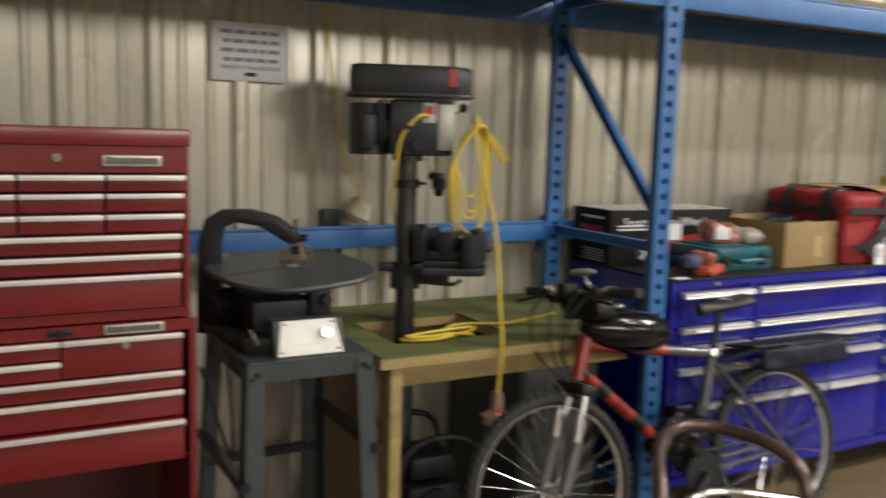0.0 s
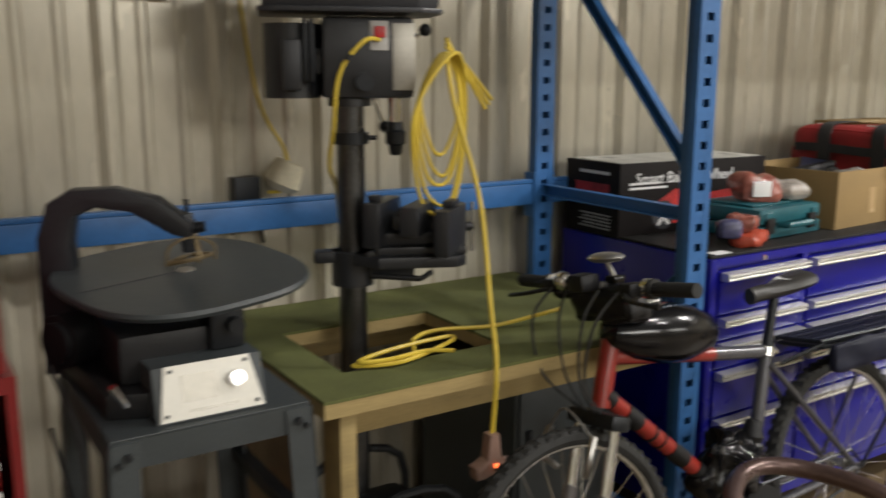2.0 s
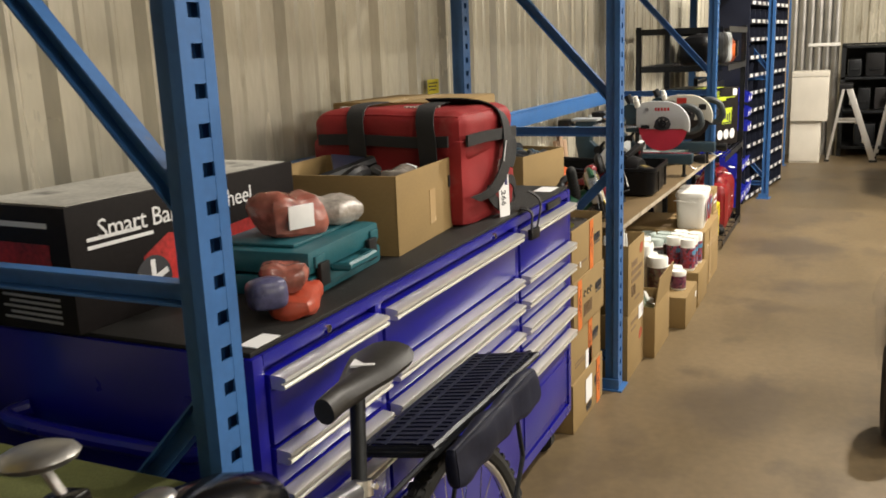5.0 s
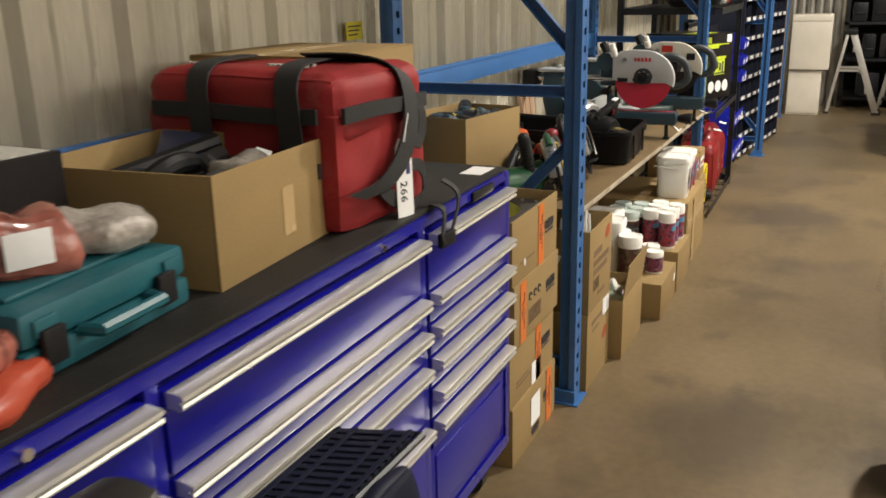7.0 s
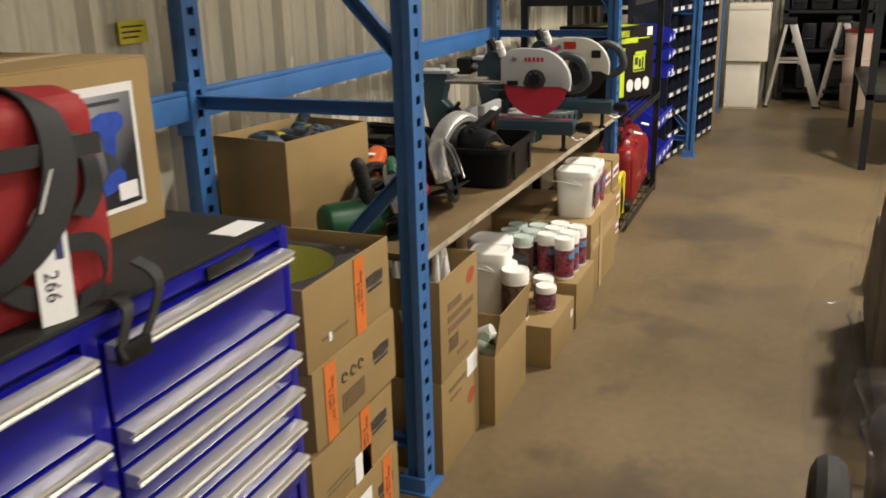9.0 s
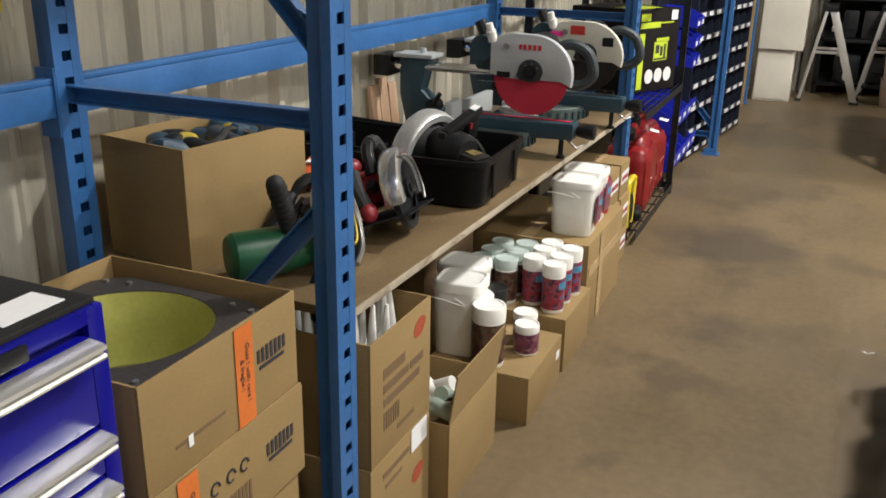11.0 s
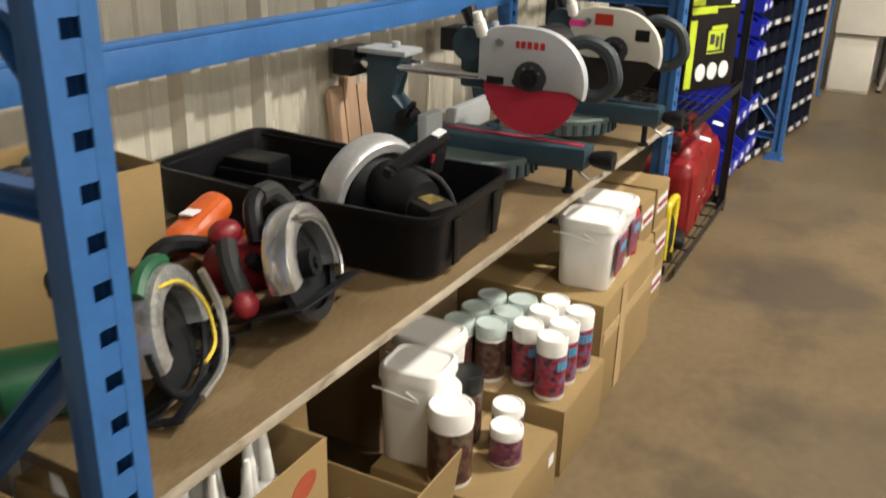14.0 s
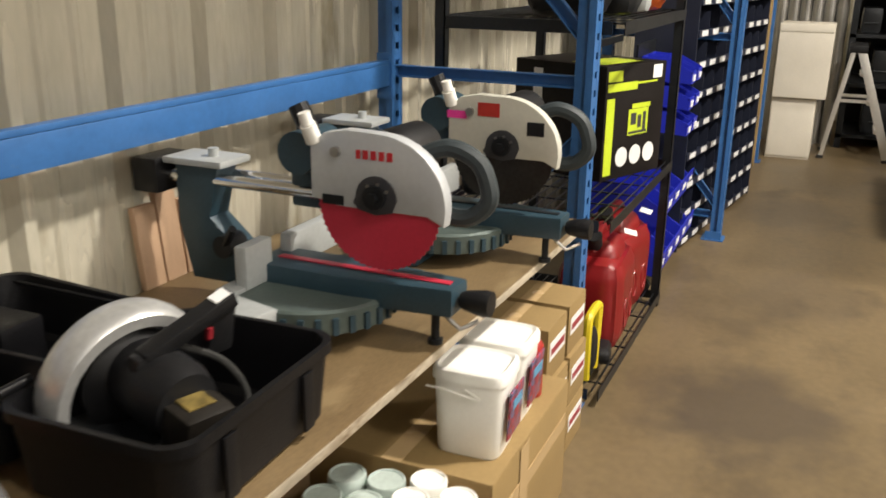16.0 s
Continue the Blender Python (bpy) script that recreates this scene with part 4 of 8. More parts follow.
sad = part("saddle", s, mat("worn_saddle_vinyl", (0.025, 0.023, 0.021), 0.5, var=0.25), bike, "worn black vinyl saddle", m=pose(0.855, 0, 0.905, 0, -3, 0) @ Matrix.Diagonal((0.86, 0.9, 0.95, 1)))
part("sticker", Solid().box(-0.02, -0.02, 0.026, 0.03, 0.03, 0.031, m=pose(0.03, 0, 0, 6, 4, 20)), WHITE_PAPER, sad)
# handlebar
bar = part("handlebar", Solid().tube([(0.20, 0, 0.985), (0.165, -0.09, 1.0), (0.18, -0.30, 1.005)], 0.012, 8, smooth=6).tube([(0.20, 0, 0.985), (0.165, 0.09, 1.0), (0.18, 0.30, 1.005)], 0.012, 8, smooth=6), DARK_STEEL, bike)
part("stem", Solid().cyl(HT, (0.225, 0, 0.93), 0.017).cyl((0.225, 0, 0.925), (0.195, 0, 0.99), 0.018).box(0.17, -0.03, 0.965, 0.22, 0.03, 1.005, 0.01), STEEL, bar)
for sgn in (-1, 1):
    part("grip", Solid().tube([(0.178, sgn * 0.19, 1.004), (0.181, sgn * 0.31, 1.006)], 0.0175, 12).cyl((0.1775, sgn * 0.175, 1.004), (0.178, sgn * 0.19, 1.004), 0.024), RUBBER, bar, "black rubber grip")
    part("shifter_ring", Solid().cyl((0.1765, sgn * 0.162, 1.004), (0.1775, sgn * 0.175, 1.004), 0.025), CHROME, bar)
    part("brake_lever", Solid().box(0.13, sgn * 0.14 - 0.02, 0.985, 0.18, sgn * 0.14 + 0.02, 1.02, 0.008).tube([(0.13, sgn * 0.14, 0.995), (0.10, sgn * 0.19, 0.985), (0.105, sgn * 0.27, 0.975)], 0.006, 6, smooth=4), BLACK_PLASTIC, bar)
part("bell", Solid().ball((0.15, 0.10, 1.015), 0.024, 0.024, 0.026).cyl((0.16, 0.10, 1.0), (0.17, 0.10, 1.0), 0.01), CHROME, bar)
part("mirror", Solid().ball((0.18, -0.03, 1.075), 0.04, 0.052, 0.014).tube([(0.18, -0.03, 1.07), (0.185, -0.06, 1.01)], 0.006), STEEL, bar, "oval handlebar mirror")
for sgn, yy in ((-1, 0.115), (1, 0.12), (1, 0.075)):
    part("shifter_pod", Solid().ball((0.165, sgn * yy, 0.985), 0.030, 0.024, 0.020).box(0.14, sgn * yy - 0.01, 0.99, 0.175, sgn * yy + 0.01, 1.018, 0.006), GLOSS, bar, "glossy black gear shifter")
part("button", Solid().ball((0.152, 0.06, 1.008), 0.012, 0.014, 0.010), mat("teal_button", (0.01, 0.16, 0.13), 0.4), bar, "teal button")
for yy in (-0.03, 0.03):
    part("clamp_bolt", Solid().cyl((0.165, yy, 1.004), (0.165, yy, 1.018), 0.007, n=8), CHROME, bar)
part("cyclometer", Solid().box(0.165, -0.075, 1.012, 0.20, -0.035, 1.032, 0.006), GLOSS, bar)
part("headlight", Solid().box(0.10, -0.03, 0.995, 0.16, 0.03, 1.04, 0.012), BLACK_PLASTIC, bar)
part("frame_case", Solid().lathe([(1e-5, -1), (0.45, -0.92), (0.8, -0.55), (1.0, 0.0), (0.93, 0.4), (0.65, 0.8), (0.3, 0.97), (1e-5, 1)], m=pose(0.375, -0.005, 0.855, 0, 98, 0) @ Matrix.Diagonal((0.082, 0.076, 0.20, 1))), GLOSS, bike, "glossy black case on the top tube")
part("cap", Solid().ball((0.33, -0.01, 0.945), 0.035, 0.03, 0.012), STEEL, bike)
for y, o in ((-0.12, 0.0), (-0.05, 0.02), (0.06, 0.03), (0.12, -0.01)):
    part("cable", Solid().tube([(0.13, y, 1.0), (0.06 + o, y * 0.9, 0.93), (0.05 + o, y * 0.6, 0.80), (0.12, y * 0.3, 0.70), (0.16, y * 0.3, 0.66)], 0.0035, 6, smooth=7), RUBBER, bike)
part("frame_bag", soft_block(0.20, 0.10, 0.17, 0.05, 0.01, 0.05, 6, 12, freq=14), GLOSS, bike, "crumpled black tool pouch", m=pose(0.575, -0.01, 0.36, 0, 12, 0))
part("bottle", Solid().lathe([(0.0, 0), (0.034, 0.004), (0.036, 0.09), (0.028, 0.10), (0.034, 0.115), (0.02, 0.16), (0.0, 0.165)], m=pose(0.655, -0.015, 0.40, 0, 15, 0), n=16), BLACK_PLASTIC, bike, "black drinking bottle")
part("front_bag", soft_block(0.10, 0.20, 0.09, 0.03, 0.006, 0.03, 3, 10, freq=16), BLACK_PLASTIC, bike, "black pouch on the bars", m=pose(0.215, 0.0, 0.905))
# carrier
CARRIER = mat("blue_black_mesh", (0.006, 0.008, 0.022), 0.6, var=0.3, spec=0.25)
rk = part("carrier", Solid().tube([(0.93, -0.075, 0.745), (1.50, -0.085, 0.735), (1.50, 0.085, 0.735), (0.93, 0.075, 0.745)], 0.007, 6, closed=True)
          .box(0.935, -0.076, 0.722, 1.49, 0.076, 0.734, 0.004), DARK_STEEL, bike, "black luggage carrier")
s = Solid()
for i in range(26):
    x = 0.95 + i * 0.021
    s.box(x, -0.078, 0.743, x + 0.012, 0.078, 0.747)
for y in (-0.07, -0.035, 0.035, 0.07):
    s.box(0.94, y - 0.004, 0.747, 1.49, y + 0.004, 0.75)
part("mesh_deck", s, CARRIER, rk, smooth=False)
part("pannier", soft_block(0.46, 0.03, 0.085, 0.014, 0.003, 0.014, 5, 18, freq=13), CARRIER, rk, "folded navy nylon pannier", m=pose(1.17, -0.098, 0.655, 4, 0, 0))
for y in (-0.08, 0.08):
    part("strut", Solid().tube([(1.33, y, 0.735), (1.32, y, 0.55), (1.10, y * 0.85, 0.335)], 0.0055, 6), DARK_STEEL, rk)
    part("strut", Solid().tube([(0.94, y, 0.74), (0.81, y * 0.4, 0.70)], 0.0055, 6), DARK_STEEL, rk)
ck = part("crankset", Solid().cyl((0.66, -0.075, 0.30), (0.66, 0.075, 0.30), 0.016).cyl((0.66, -0.058, 0.30), (0.66, -0.052, 0.30), 0.085, n=32), DARK_STEEL, bike)
for sgn in (-1, 1):
    part("pedal", Solid().tube([(0.66, sgn * 0.075, 0.30), (0.66 + sgn * 0.12, sgn * 0.08, 0.30 + sgn * 0.12)], 0.011, 6).box(0.62 + sgn * 0.12, min(sgn * 0.085, sgn * 0.17), 0.29 + sgn * 0.12, 0.70 + sgn * 0.12, max(sgn * 0.085, sgn * 0.17), 0.315 + sgn * 0.12, 0.006), DARK_STEEL, ck)
part("chain", Solid().tube([(0.66, -0.055, 0.385), (1.09, -0.045, 0.385), (1.135, -0.045, 0.335), (1.09, -0.045, 0.285), (0.66, -0.055, 0.215)], 0.005, 6), DARK_STEEL, ck)

# ---- blue tool cabinet and what stands on it ----
MATTOP = mat("black_rubber_mat", (0.014, 0.013, 0.012), 0.62, var=0.3, scale=6, grain=200, bump=0.25, spec=0.3)
BLUE_DARK = mat("blue_recess_paint", (0.008, 0.008, 0.22), 0.4, var=0.1)
bc = thing("tool_cabinet", "long deep blue steel tool cabinet with aluminium drawer pulls", "tool cabinet", pose(2.37, 2.49, 0))
CW, CD = 1.835, 0.655
part("side_panel", Solid().box(0, 0.0, 0.13, 0.03, CD, 0.957, 0.004), BLUE_PAINT, bc)
part("side_panel", Solid().box(CW - 0.03, 0.0, 0.13, CW, CD, 0.957, 0.004), BLUE_PAINT, bc)
part("back_panel", Solid().box(0.03, CD - 0.02, 0.13, CW - 0.03, CD, 0.957), BLUE_PAINT, bc)
part("bottom_panel", Solid().box(0.03, 0.03, 0.13, CW - 0.03, CD - 0.02, 0.16), BLUE_PAINT, bc)
part("drawer_frame", Solid().box(0.03, 0.022, 0.16, CW - 0.03, 0.03, 0.93), BLUE_DARK, bc)
part("top_panel", Solid().box(0.03, 0.0, 0.935, CW - 0.03, CD - 0.02, 0.957), BLUE_PAINT, bc)
part("bottom_rail", Solid().box(0.03, 0.0, 0.13, CW - 0.03, 0.022, 0.165), BLUE_PAINT, bc)
for x0, x1 in ((0.42, 0.446), (1.262, 1.295)):
    part("divider", Solid().box(x0, 0.0, 0.165, x1, 0.022, 0.935, 0.002), BLUE_PAINT, bc)
part("top_mat", Solid().box(0.006, 0.008, 0.957, CW - 0.006, CD - 0.006, 0.967, 0.003), MATTOP, bc, "black rubber work mat")
part("side_handle", Solid().tube([(0.0, 0.10, 0.80), (-0.05, 0.11, 0.79), (-0.05, CD - 0.12, 0.79), (0.0, CD - 0.11, 0.80)], 0.016, 10, smooth=4), BLUE_PAINT, bc)


def pull_bar(parent, x0, x1, z, out=0.03):
    s = Solid()
    prof = [(0.0, -0.011), (-0.022, -0.012), (-0.028, -0.010), (-0.030, -0.006), (-0.028, -0.002), (-0.022, -0.001), (-0.022, 0.001), (-0.028, 0.002), (-0.031, 0.005),
            (-0.030, 0.010), (-0.025, 0.012), (-0.004, 0.014), (0.0, 0.014)]
    n = len(prof)
    v = [(x, y - 0.006, z + zz) for x in (x0, x1) for y, zz in prof]
    s._add(v, [(i, i + 1, n + i + 1, n + i) for i in range(n - 1)] + [tuple(range(n)), tuple(range(2 * n - 1, n - 1, -1)), (n - 1, 0, n, 2 * n - 1)])
    return part("pull", s, ALU, parent, "ribbed aluminium pull")


def blue_drawer(x0, x1, z0, z1):
    dr = part("drawer", Solid().box(x0, -0.005, z0, x1, 0.02, z1, 0.004), BLUE_PAINT, bc)
    pull_bar(dr, x0 + 0.002, x1 - 0.002, z1 - 0.015)


rows = (0.92, 0.783, 0.705, 0.618, 0.467)
for x0, x1 in ((0.035, 0.417), (0.45, 1.258)):
    for i, z in enumerate(rows):
        blue_drawer(x0, x1, (rows[i + 1] + 0.006) if i < 4 else 0.172, z)
rr = (0.92, 0.780, 0.701, 0.620, 0.541, 0.461)
for i, z in enumerate(rr):
    blue_drawer(1.30, 1.80, (rr[i + 1] + 0.006) if i < 5 else 0.385, z)
dr = part("door", Solid().box(1.30, 0.004, 0.17, 1.80, 0.02, 0.378, 0.004).box(1.325, 0.0, 0.195, 1.775, 0.0035, 0.353, 0.003), BLUE_PAINT, bc)
part("name_plate", Solid().box(1.56, -0.008, 0.93, 1.70, -0.0005, 0.953, 0.002), BLACK_PLASTIC, bc, "black name plate")
for lx in (0.225, 1.09):
    part("lock", Solid().cyl((lx, 0.0, 0.944), (lx, -0.01, 0.944), 0.008), CHROME, bc)
for cx in (0.10, CW - 0.10):
    for cy in (0.09, CD - 0.09):
        c = part("caster", Solid().box(cx - 0.03, cy - 0.035, 0.10, cx + 0.03, cy + 0.035, 0.13, 0.004), DARK_STEEL, bc)
        part("wheel", Solid().cyl((cx - 0.018, cy, 0.05), (cx + 0.018, cy, 0.05), 0.05), RUBBER, c)
part("paper_note", Solid().box(0.03, 0.012, 0.9672, 0.10, 0.05, 0.9685), WHITE_PAPER, bc)
part("paper_note", Solid().box(1.70, 0.03, 0.9672, 1.80, 0.09, 0.9685, m=pose(0, 0, 0)), WHITE_PAPER, bc)

Z0 = 0.967
# printed black carton
BLK_CARD = mat("printed_black_card", (0.012, 0.010, 0.010), 0.5, spec=0.12, var=0.25, scale=4, bump=0.02)
RED_PRINT = mat("dark_red_print", (0.34, 0.022, 0.02), 0.45, var=0.6, scale=7, bump=0)
WHITE_PRINT = mat("white_print", (0.72, 0.72, 0.72), 0.5, var=0.04, bump=0)
GREY_TOP = mat("scuffed_card_top", (0.46, 0.45, 0.41), 0.6, var=0.25, scale=6, spot=(0.12, 0.12, 0.11), spot_at=0.58, spot_scale=6)
hv = thing("toy_carton", "glossy black printed carton with red product picture", "cardboard box", pose(2.355, 2.86, Z0, 0, 0, -3))
HW, HD, HH = 0.66, 0.275, 0.235
part("box", Solid().box(0, 0, 0, HW, HD, HH, 0.003), BLK_CARD, hv)
part("top_panel", Solid().box(0.012, 0.012, HH, HW - 0.012, HD - 0.01, HH + 0.0012), GREY_TOP, hv)
lettering("title", "Smart Balance Wheel", 0.053, WHITE_PRINT, hv, pose(0.285, -0.001, 0.182, 90, 0, 0), spacing=0.95)
pic = part("picture", Solid().prism([(0.15, 0.03), (0.17, 0.11), (0.24, 0.145), (0.36, 0.12), (0.48, 0.13), (0.60, 0.12), (0.62, 0.05), (0.50, 0.05), (0.36, 0.065), (0.24, 0.03)], 0.001, m=Matrix(((1, 0, 0, 0), (0, 0, -1, -0.0002), (0, 1, 0, 0), (0, 0, 0, 1)))), RED_PRINT, hv, "dark red picture")
part("wheel_print", Solid().cyl((0.19, -0.001, 0.06), (0.19, -0.0018, 0.06), 0.048, n=28), INK, pic)
for k in range(5):
    a = 2 * math.pi * k / 5
    part("spoke_print", Solid().box(-0.006, -0.0022, 0.004, 0.006, -0.0018, 0.04, m=Matrix.Translation((0.19, 0, 0.06)) @ Matrix.Rotation(a, 4, "Y")), WHITE_PRINT, pic)
part("label", Solid().box(0.28, -0.0016, 0.105, 0.375, -0.0004, 0.175), WHITE_PAPER, hv)
for x0, x1, z in ((0.04, 0.20, 0.15), (0.04, 0.17, 0.165), (0.40, 0.62, 0.02)):
    part("line_print", Solid().box(x0, -0.0016, z, x1, -0.0004, z + 0.007), WHITE_PRINT, hv)
part("side_print", Solid().box(-0.0012, 0.05, 0.125, -0.0002, 0.22, 0.165), RED_PRINT, hv)
for k in range(5):
    part("side_line", Solid().box(-0.0012, 0.04, 0.06 - 0.011 * k, -0.0002, 0.20 - 0.02 * (k % 2), 0.065 - 0.011 * k), mat("grey_line", (0.3, 0.3, 0.3), 0.5, bump=0) if k == 0 else bpy.data.materials["grey_line"], hv)
part("side_line", Solid().box(-0.0012, 0.05, 0.195, -0.0002, 0.20, 0.205), WHITE_PRINT, hv)

# teal moulded tool case
TEAL = mat("teal_plastic", (0.012, 0.095, 0.12), 0.38, var=0.12, scale=7, bump=0.12, grain=150)
tc = thing("tool_case", "teal moulded plastic power tool case lying flat", "tool case", pose(2.685, 2.575, Z0, 0, 0, 4))
part("base", Solid().box(0, 0, 0, 0.34, 0.27, 0.045, 0.012), TEAL, tc)
part("lid", Solid().box(0.002, 0.002, 0.047, 0.338, 0.268, 0.098, 0.014).box(0.03, 0.05, 0.098, 0.31, 0.24, 0.106, 0.005).box(0.02, -0.004, 0.06, 0.06, 0.004, 0.085, 0.003).box(0.28, -0.004, 0.06, 0.32, 0.004, 0.085, 0.003), TEAL, tc)
part("handle", Solid().tube([(0.10, 0.0, 0.045), (0.105, -0.03, 0.045), (0.235, -0.03, 0.045), (0.24, 0.0, 0.045)], 0.010, 8), TEAL, tc)
for lx in (0.045, 0.275):
    part("latch", Solid().box(lx - 0.02, -0.012, 0.02, lx + 0.02, 0.0, 0.07, 0.004), BLACK_PLASTIC, tc)

# bagged grinder on the case
PINK = mat("shrink_film_red", (0.30, 0.10, 0.075), 0.22, var=0.45, scale=16, grain=40, bump=0.35)
GREYFILM = mat("milky_film", (0.30, 0.27, 0.24), 0.18, var=0.35, scale=14, bump=0.4)
gp = thing("wrapped_tool", "power tool in crinkled clear film with red label", "wrapped tool", pose(2.80, 2.70, Z0 + 0.106, 0, 0, -20))
part("pack", soft_block(0.13, 0.09, 0.085, 0.025, 0.006, 0.02, 3, 8, freq=18), PINK, gp)
part("tool_end", soft_block(0.16, 0.075, 0.065, 0.03, 0.006, 0.02, 5, 8, freq=18), GREYFILM, gp, m=pose(0.12, 0.02, 0.0, 0, 4, -8))
part("label", Solid().box(-0.035, -0.056, 0.02, 0.03, -0.052, 0.07, 0.001), WHITE_PAPER, gp)
gp2 = thing("wrapped_tool", "red and grey wrapped tool lying on the black mat", "wrapped tool", pose(2.63, 2.57, Z0, 0, 0, 25) @ Matrix.Diagonal((0.85, 0.85, 0.8, 1)))
part("pack", soft_block(0.20, 0.09, 0.05, 0.022, 0.004, 0.015, 8, 8, freq=18), mat("orange_red_plastic", (0.38, 0.06, 0.03), 0.35, var=0.2), gp2)
part("tool_end", soft_block(0.14, 0.09, 0.06, 0.025, 0.006, 0.02, 9, 8, freq=18), PINK, gp2, m=pose(0.01, 0.03, 0.048, 0, 5, 10))
part("blue_band", soft_block(0.07, 0.08, 0.07, 0.02, 0.004, 0.01, 4, 6), mat("blue_film", (0.08, 0.08, 0.16), 0.3, var=0.4), gp2, m=pose(-0.10, 0.05, 0.03, 0, 10, 30))
gp3 = thing("helmet_pack", "red and black shiny wrapped pack against the wall", "wrapped tool", pose(2.98, 2.99, Z0))
part("pack", soft_block(0.16, 0.20, 0.22, 0.04, 0.006, 0.02, 2, 8, freq=12), mat("dark_red_film", (0.12, 0.02, 0.018), 0.15, var=0.6, scale=14, bump=0.3), gp3)

# open carton of parts
ob1 = carton("open_carton", "open plain cardboard carton full of used parts", pose(3.075, 2.578, Z0, 0, 0, 4), 0.40, 0.40, 0.195, True)
part("filling", soft_block(0.355, 0.355, 0.12, 0.02, 0.0, 0.03, 6, 14, freq=14), mat("dark_clutter", (0.05, 0.045, 0.045), 0.5, var=0.6, scale=18), ob1, "dark mixed parts", m=pose(0.20, 0.20, 0.005))
part("part_bag", soft_block(0.13, 0.08, 0.06, 0.02, 0.004, 0.02, 4, 8, freq=20), GREYFILM, ob1, m=pose(0.20, 0.09, 0.12, 6, 8, 15))
part("hose", Solid().tube([(0.03, 0.1, 0.13), (0.08, 0.06, 0.165), (0.15, 0.09, 0.16), (0.22, 0.16, 0.17), (0.32, 0.2, 0.165)], 0.016, 8, smooth=6), RUBBER, ob1)
part("tag", Solid().box(0, 0, 0, 0.05, 0.03, 0.002, m=pose(0.25, 0.05, 0.165, 20, -15, 20)), WHITE_PAPER, ob1)
part("rod", Solid().tube([(0.12, 0.30, 0.15), (0.34, 0.22, 0.185)], 0.018, 8), BLACK_PLASTIC, ob1)
part("manual", Solid().box(-0.07, -0.05, 0, 0.07, 0.05, 0.012, 0.002, m=pose(0.30, 0.27, 0.172, 8, -14, 30)), mat("dark_blue_cover", (0.03, 0.035, 0.07), 0.35, var=0.3), ob1, "dark printed booklet")
part("grip", Solid().tube([(0.04, 0.20, 0.14), (0.10, 0.16, 0.182), (0.18, 0.17, 0.176)], 0.02, 10, smooth=5), BLACK_PLASTIC, ob1)
part("bracket", Solid().box(0.03, 0.25, 0.13, 0.16, 0.28, 0.165, 0.004).box(0.03, 0.28, 0.13, 0.05, 0.35, 0.165, 0.004), DARK_STEEL, ob1)
part("tape_mark", Solid().box(0.21, -0.0012, 0.04, 0.25, -0.0002, 0.13), mat_tape, ob1)

# red duffel bag
BAG = mat("red_nylon", (0.27, 0.020, 0.022), 0.62, var=0.20, scale=7, grain=300, bump=0.3, spot=(0.33, 0.06, 0.055), spot_at=0.60, spot_scale=9, spec=0.3)
WEB = mat("black_webbing", (0.014, 0.014, 0.015), 0.7, var=0.2, grain=300, bump=0.3)
bag = thing("duffel_bag", "red nylon tool bag with black webbing straps and tag", "tool bag", pose(3.625, 2.80, Z0, 0, 0, -4) @ Matrix.Diagonal((1, 1, 0.91, 1)))
part("shell", soft_block(0.345, 0.50, 0.265, 0.022, 0.004, 0.008, 11, 26, freq=9), BAG, bag)
part("lid", soft_block(0.342, 0.497, 0.165, 0.045, 0.004, 0.010, 12, 26, freq=8), BAG, bag, "red nylon lid with pale lettering bars", m=pose(0, 0, 0.185))
for z, e in ((0.262, 0.011), (0.145, 0.009)):
    part("binding", strap(Solid(), [(-0.174 - e, -0.215, z), (-0.178 - e, -0.1, z - 0.003), (-0.177 - e, 0.08, z + 0.003), (-0.174 - e, 0.215, z)], (0, 0, 1), 0.034, 0.008, 4), WEB, bag, "black zip binding")
part("binding", strap(Solid(), [(-0.160, -0.260, 0.262), (-0.05, -0.268, 0.266), (0.06, -0.268, 0.262), (0.160, -0.260, 0.26)], (0, 0, 1), 0.034, 0.008, 4), WEB, bag, "black zip binding")
for y in (-0.16, 0.07):
    part("handle_strap", strap(Solid(), [(-0.192, y, 0.02), (-0.196, y, 0.14), (-0.195, y + 0.005, 0.255), (-0.186, y + 0.015, 0.315), (-0.150, y + 0.03, 0.352), (-0.08, y + 0.055, 0.364), (0.06, y + 0.08, 0.364)], (0, 1, 0), 0.056), WEB, bag)
part("handle_strap", strap(Solid(), [(0.02, -0.05, 0.366), (0.05, -0.17, 0.364), (0.07, -0.25, 0.335), (0.07, -0.276, 0.25), (0.03, -0.284, 0.16), (-0.05, -0.284, 0.10), (-0.150, -0.276, 0.085)], (0.93, 0, -0.36), 0.06), WEB, bag)
part("shoulder_strap", strap(Solid(), [(-0.07, -0.274, 0.10), (-0.02, -0.274, 0.055), (0.05, -0.274, 0.02)], (0.4, 0, 0.9), 0.035), WEB, bag)
part("shoulder_strap", strap(Solid(), [(0.11, -0.252, 0.29), (0.13, -0.266, 0.24), (0.13, -0.266, 0.185), (0.10, -0.268, 0.15)], (0.9, 0, -0.4), 0.036), WEB, bag)
part("shoulder_strap", strap(Solid(), [(0.05, -0.270, 0.115), (0.11, -0.268, 0.105), (0.135, -0.266, 0.07), (0.12, -0.268, 0.025), (0.07, -0.270, 0.012)], (0.4, 0, 0.9), 0.03), WEB, bag)
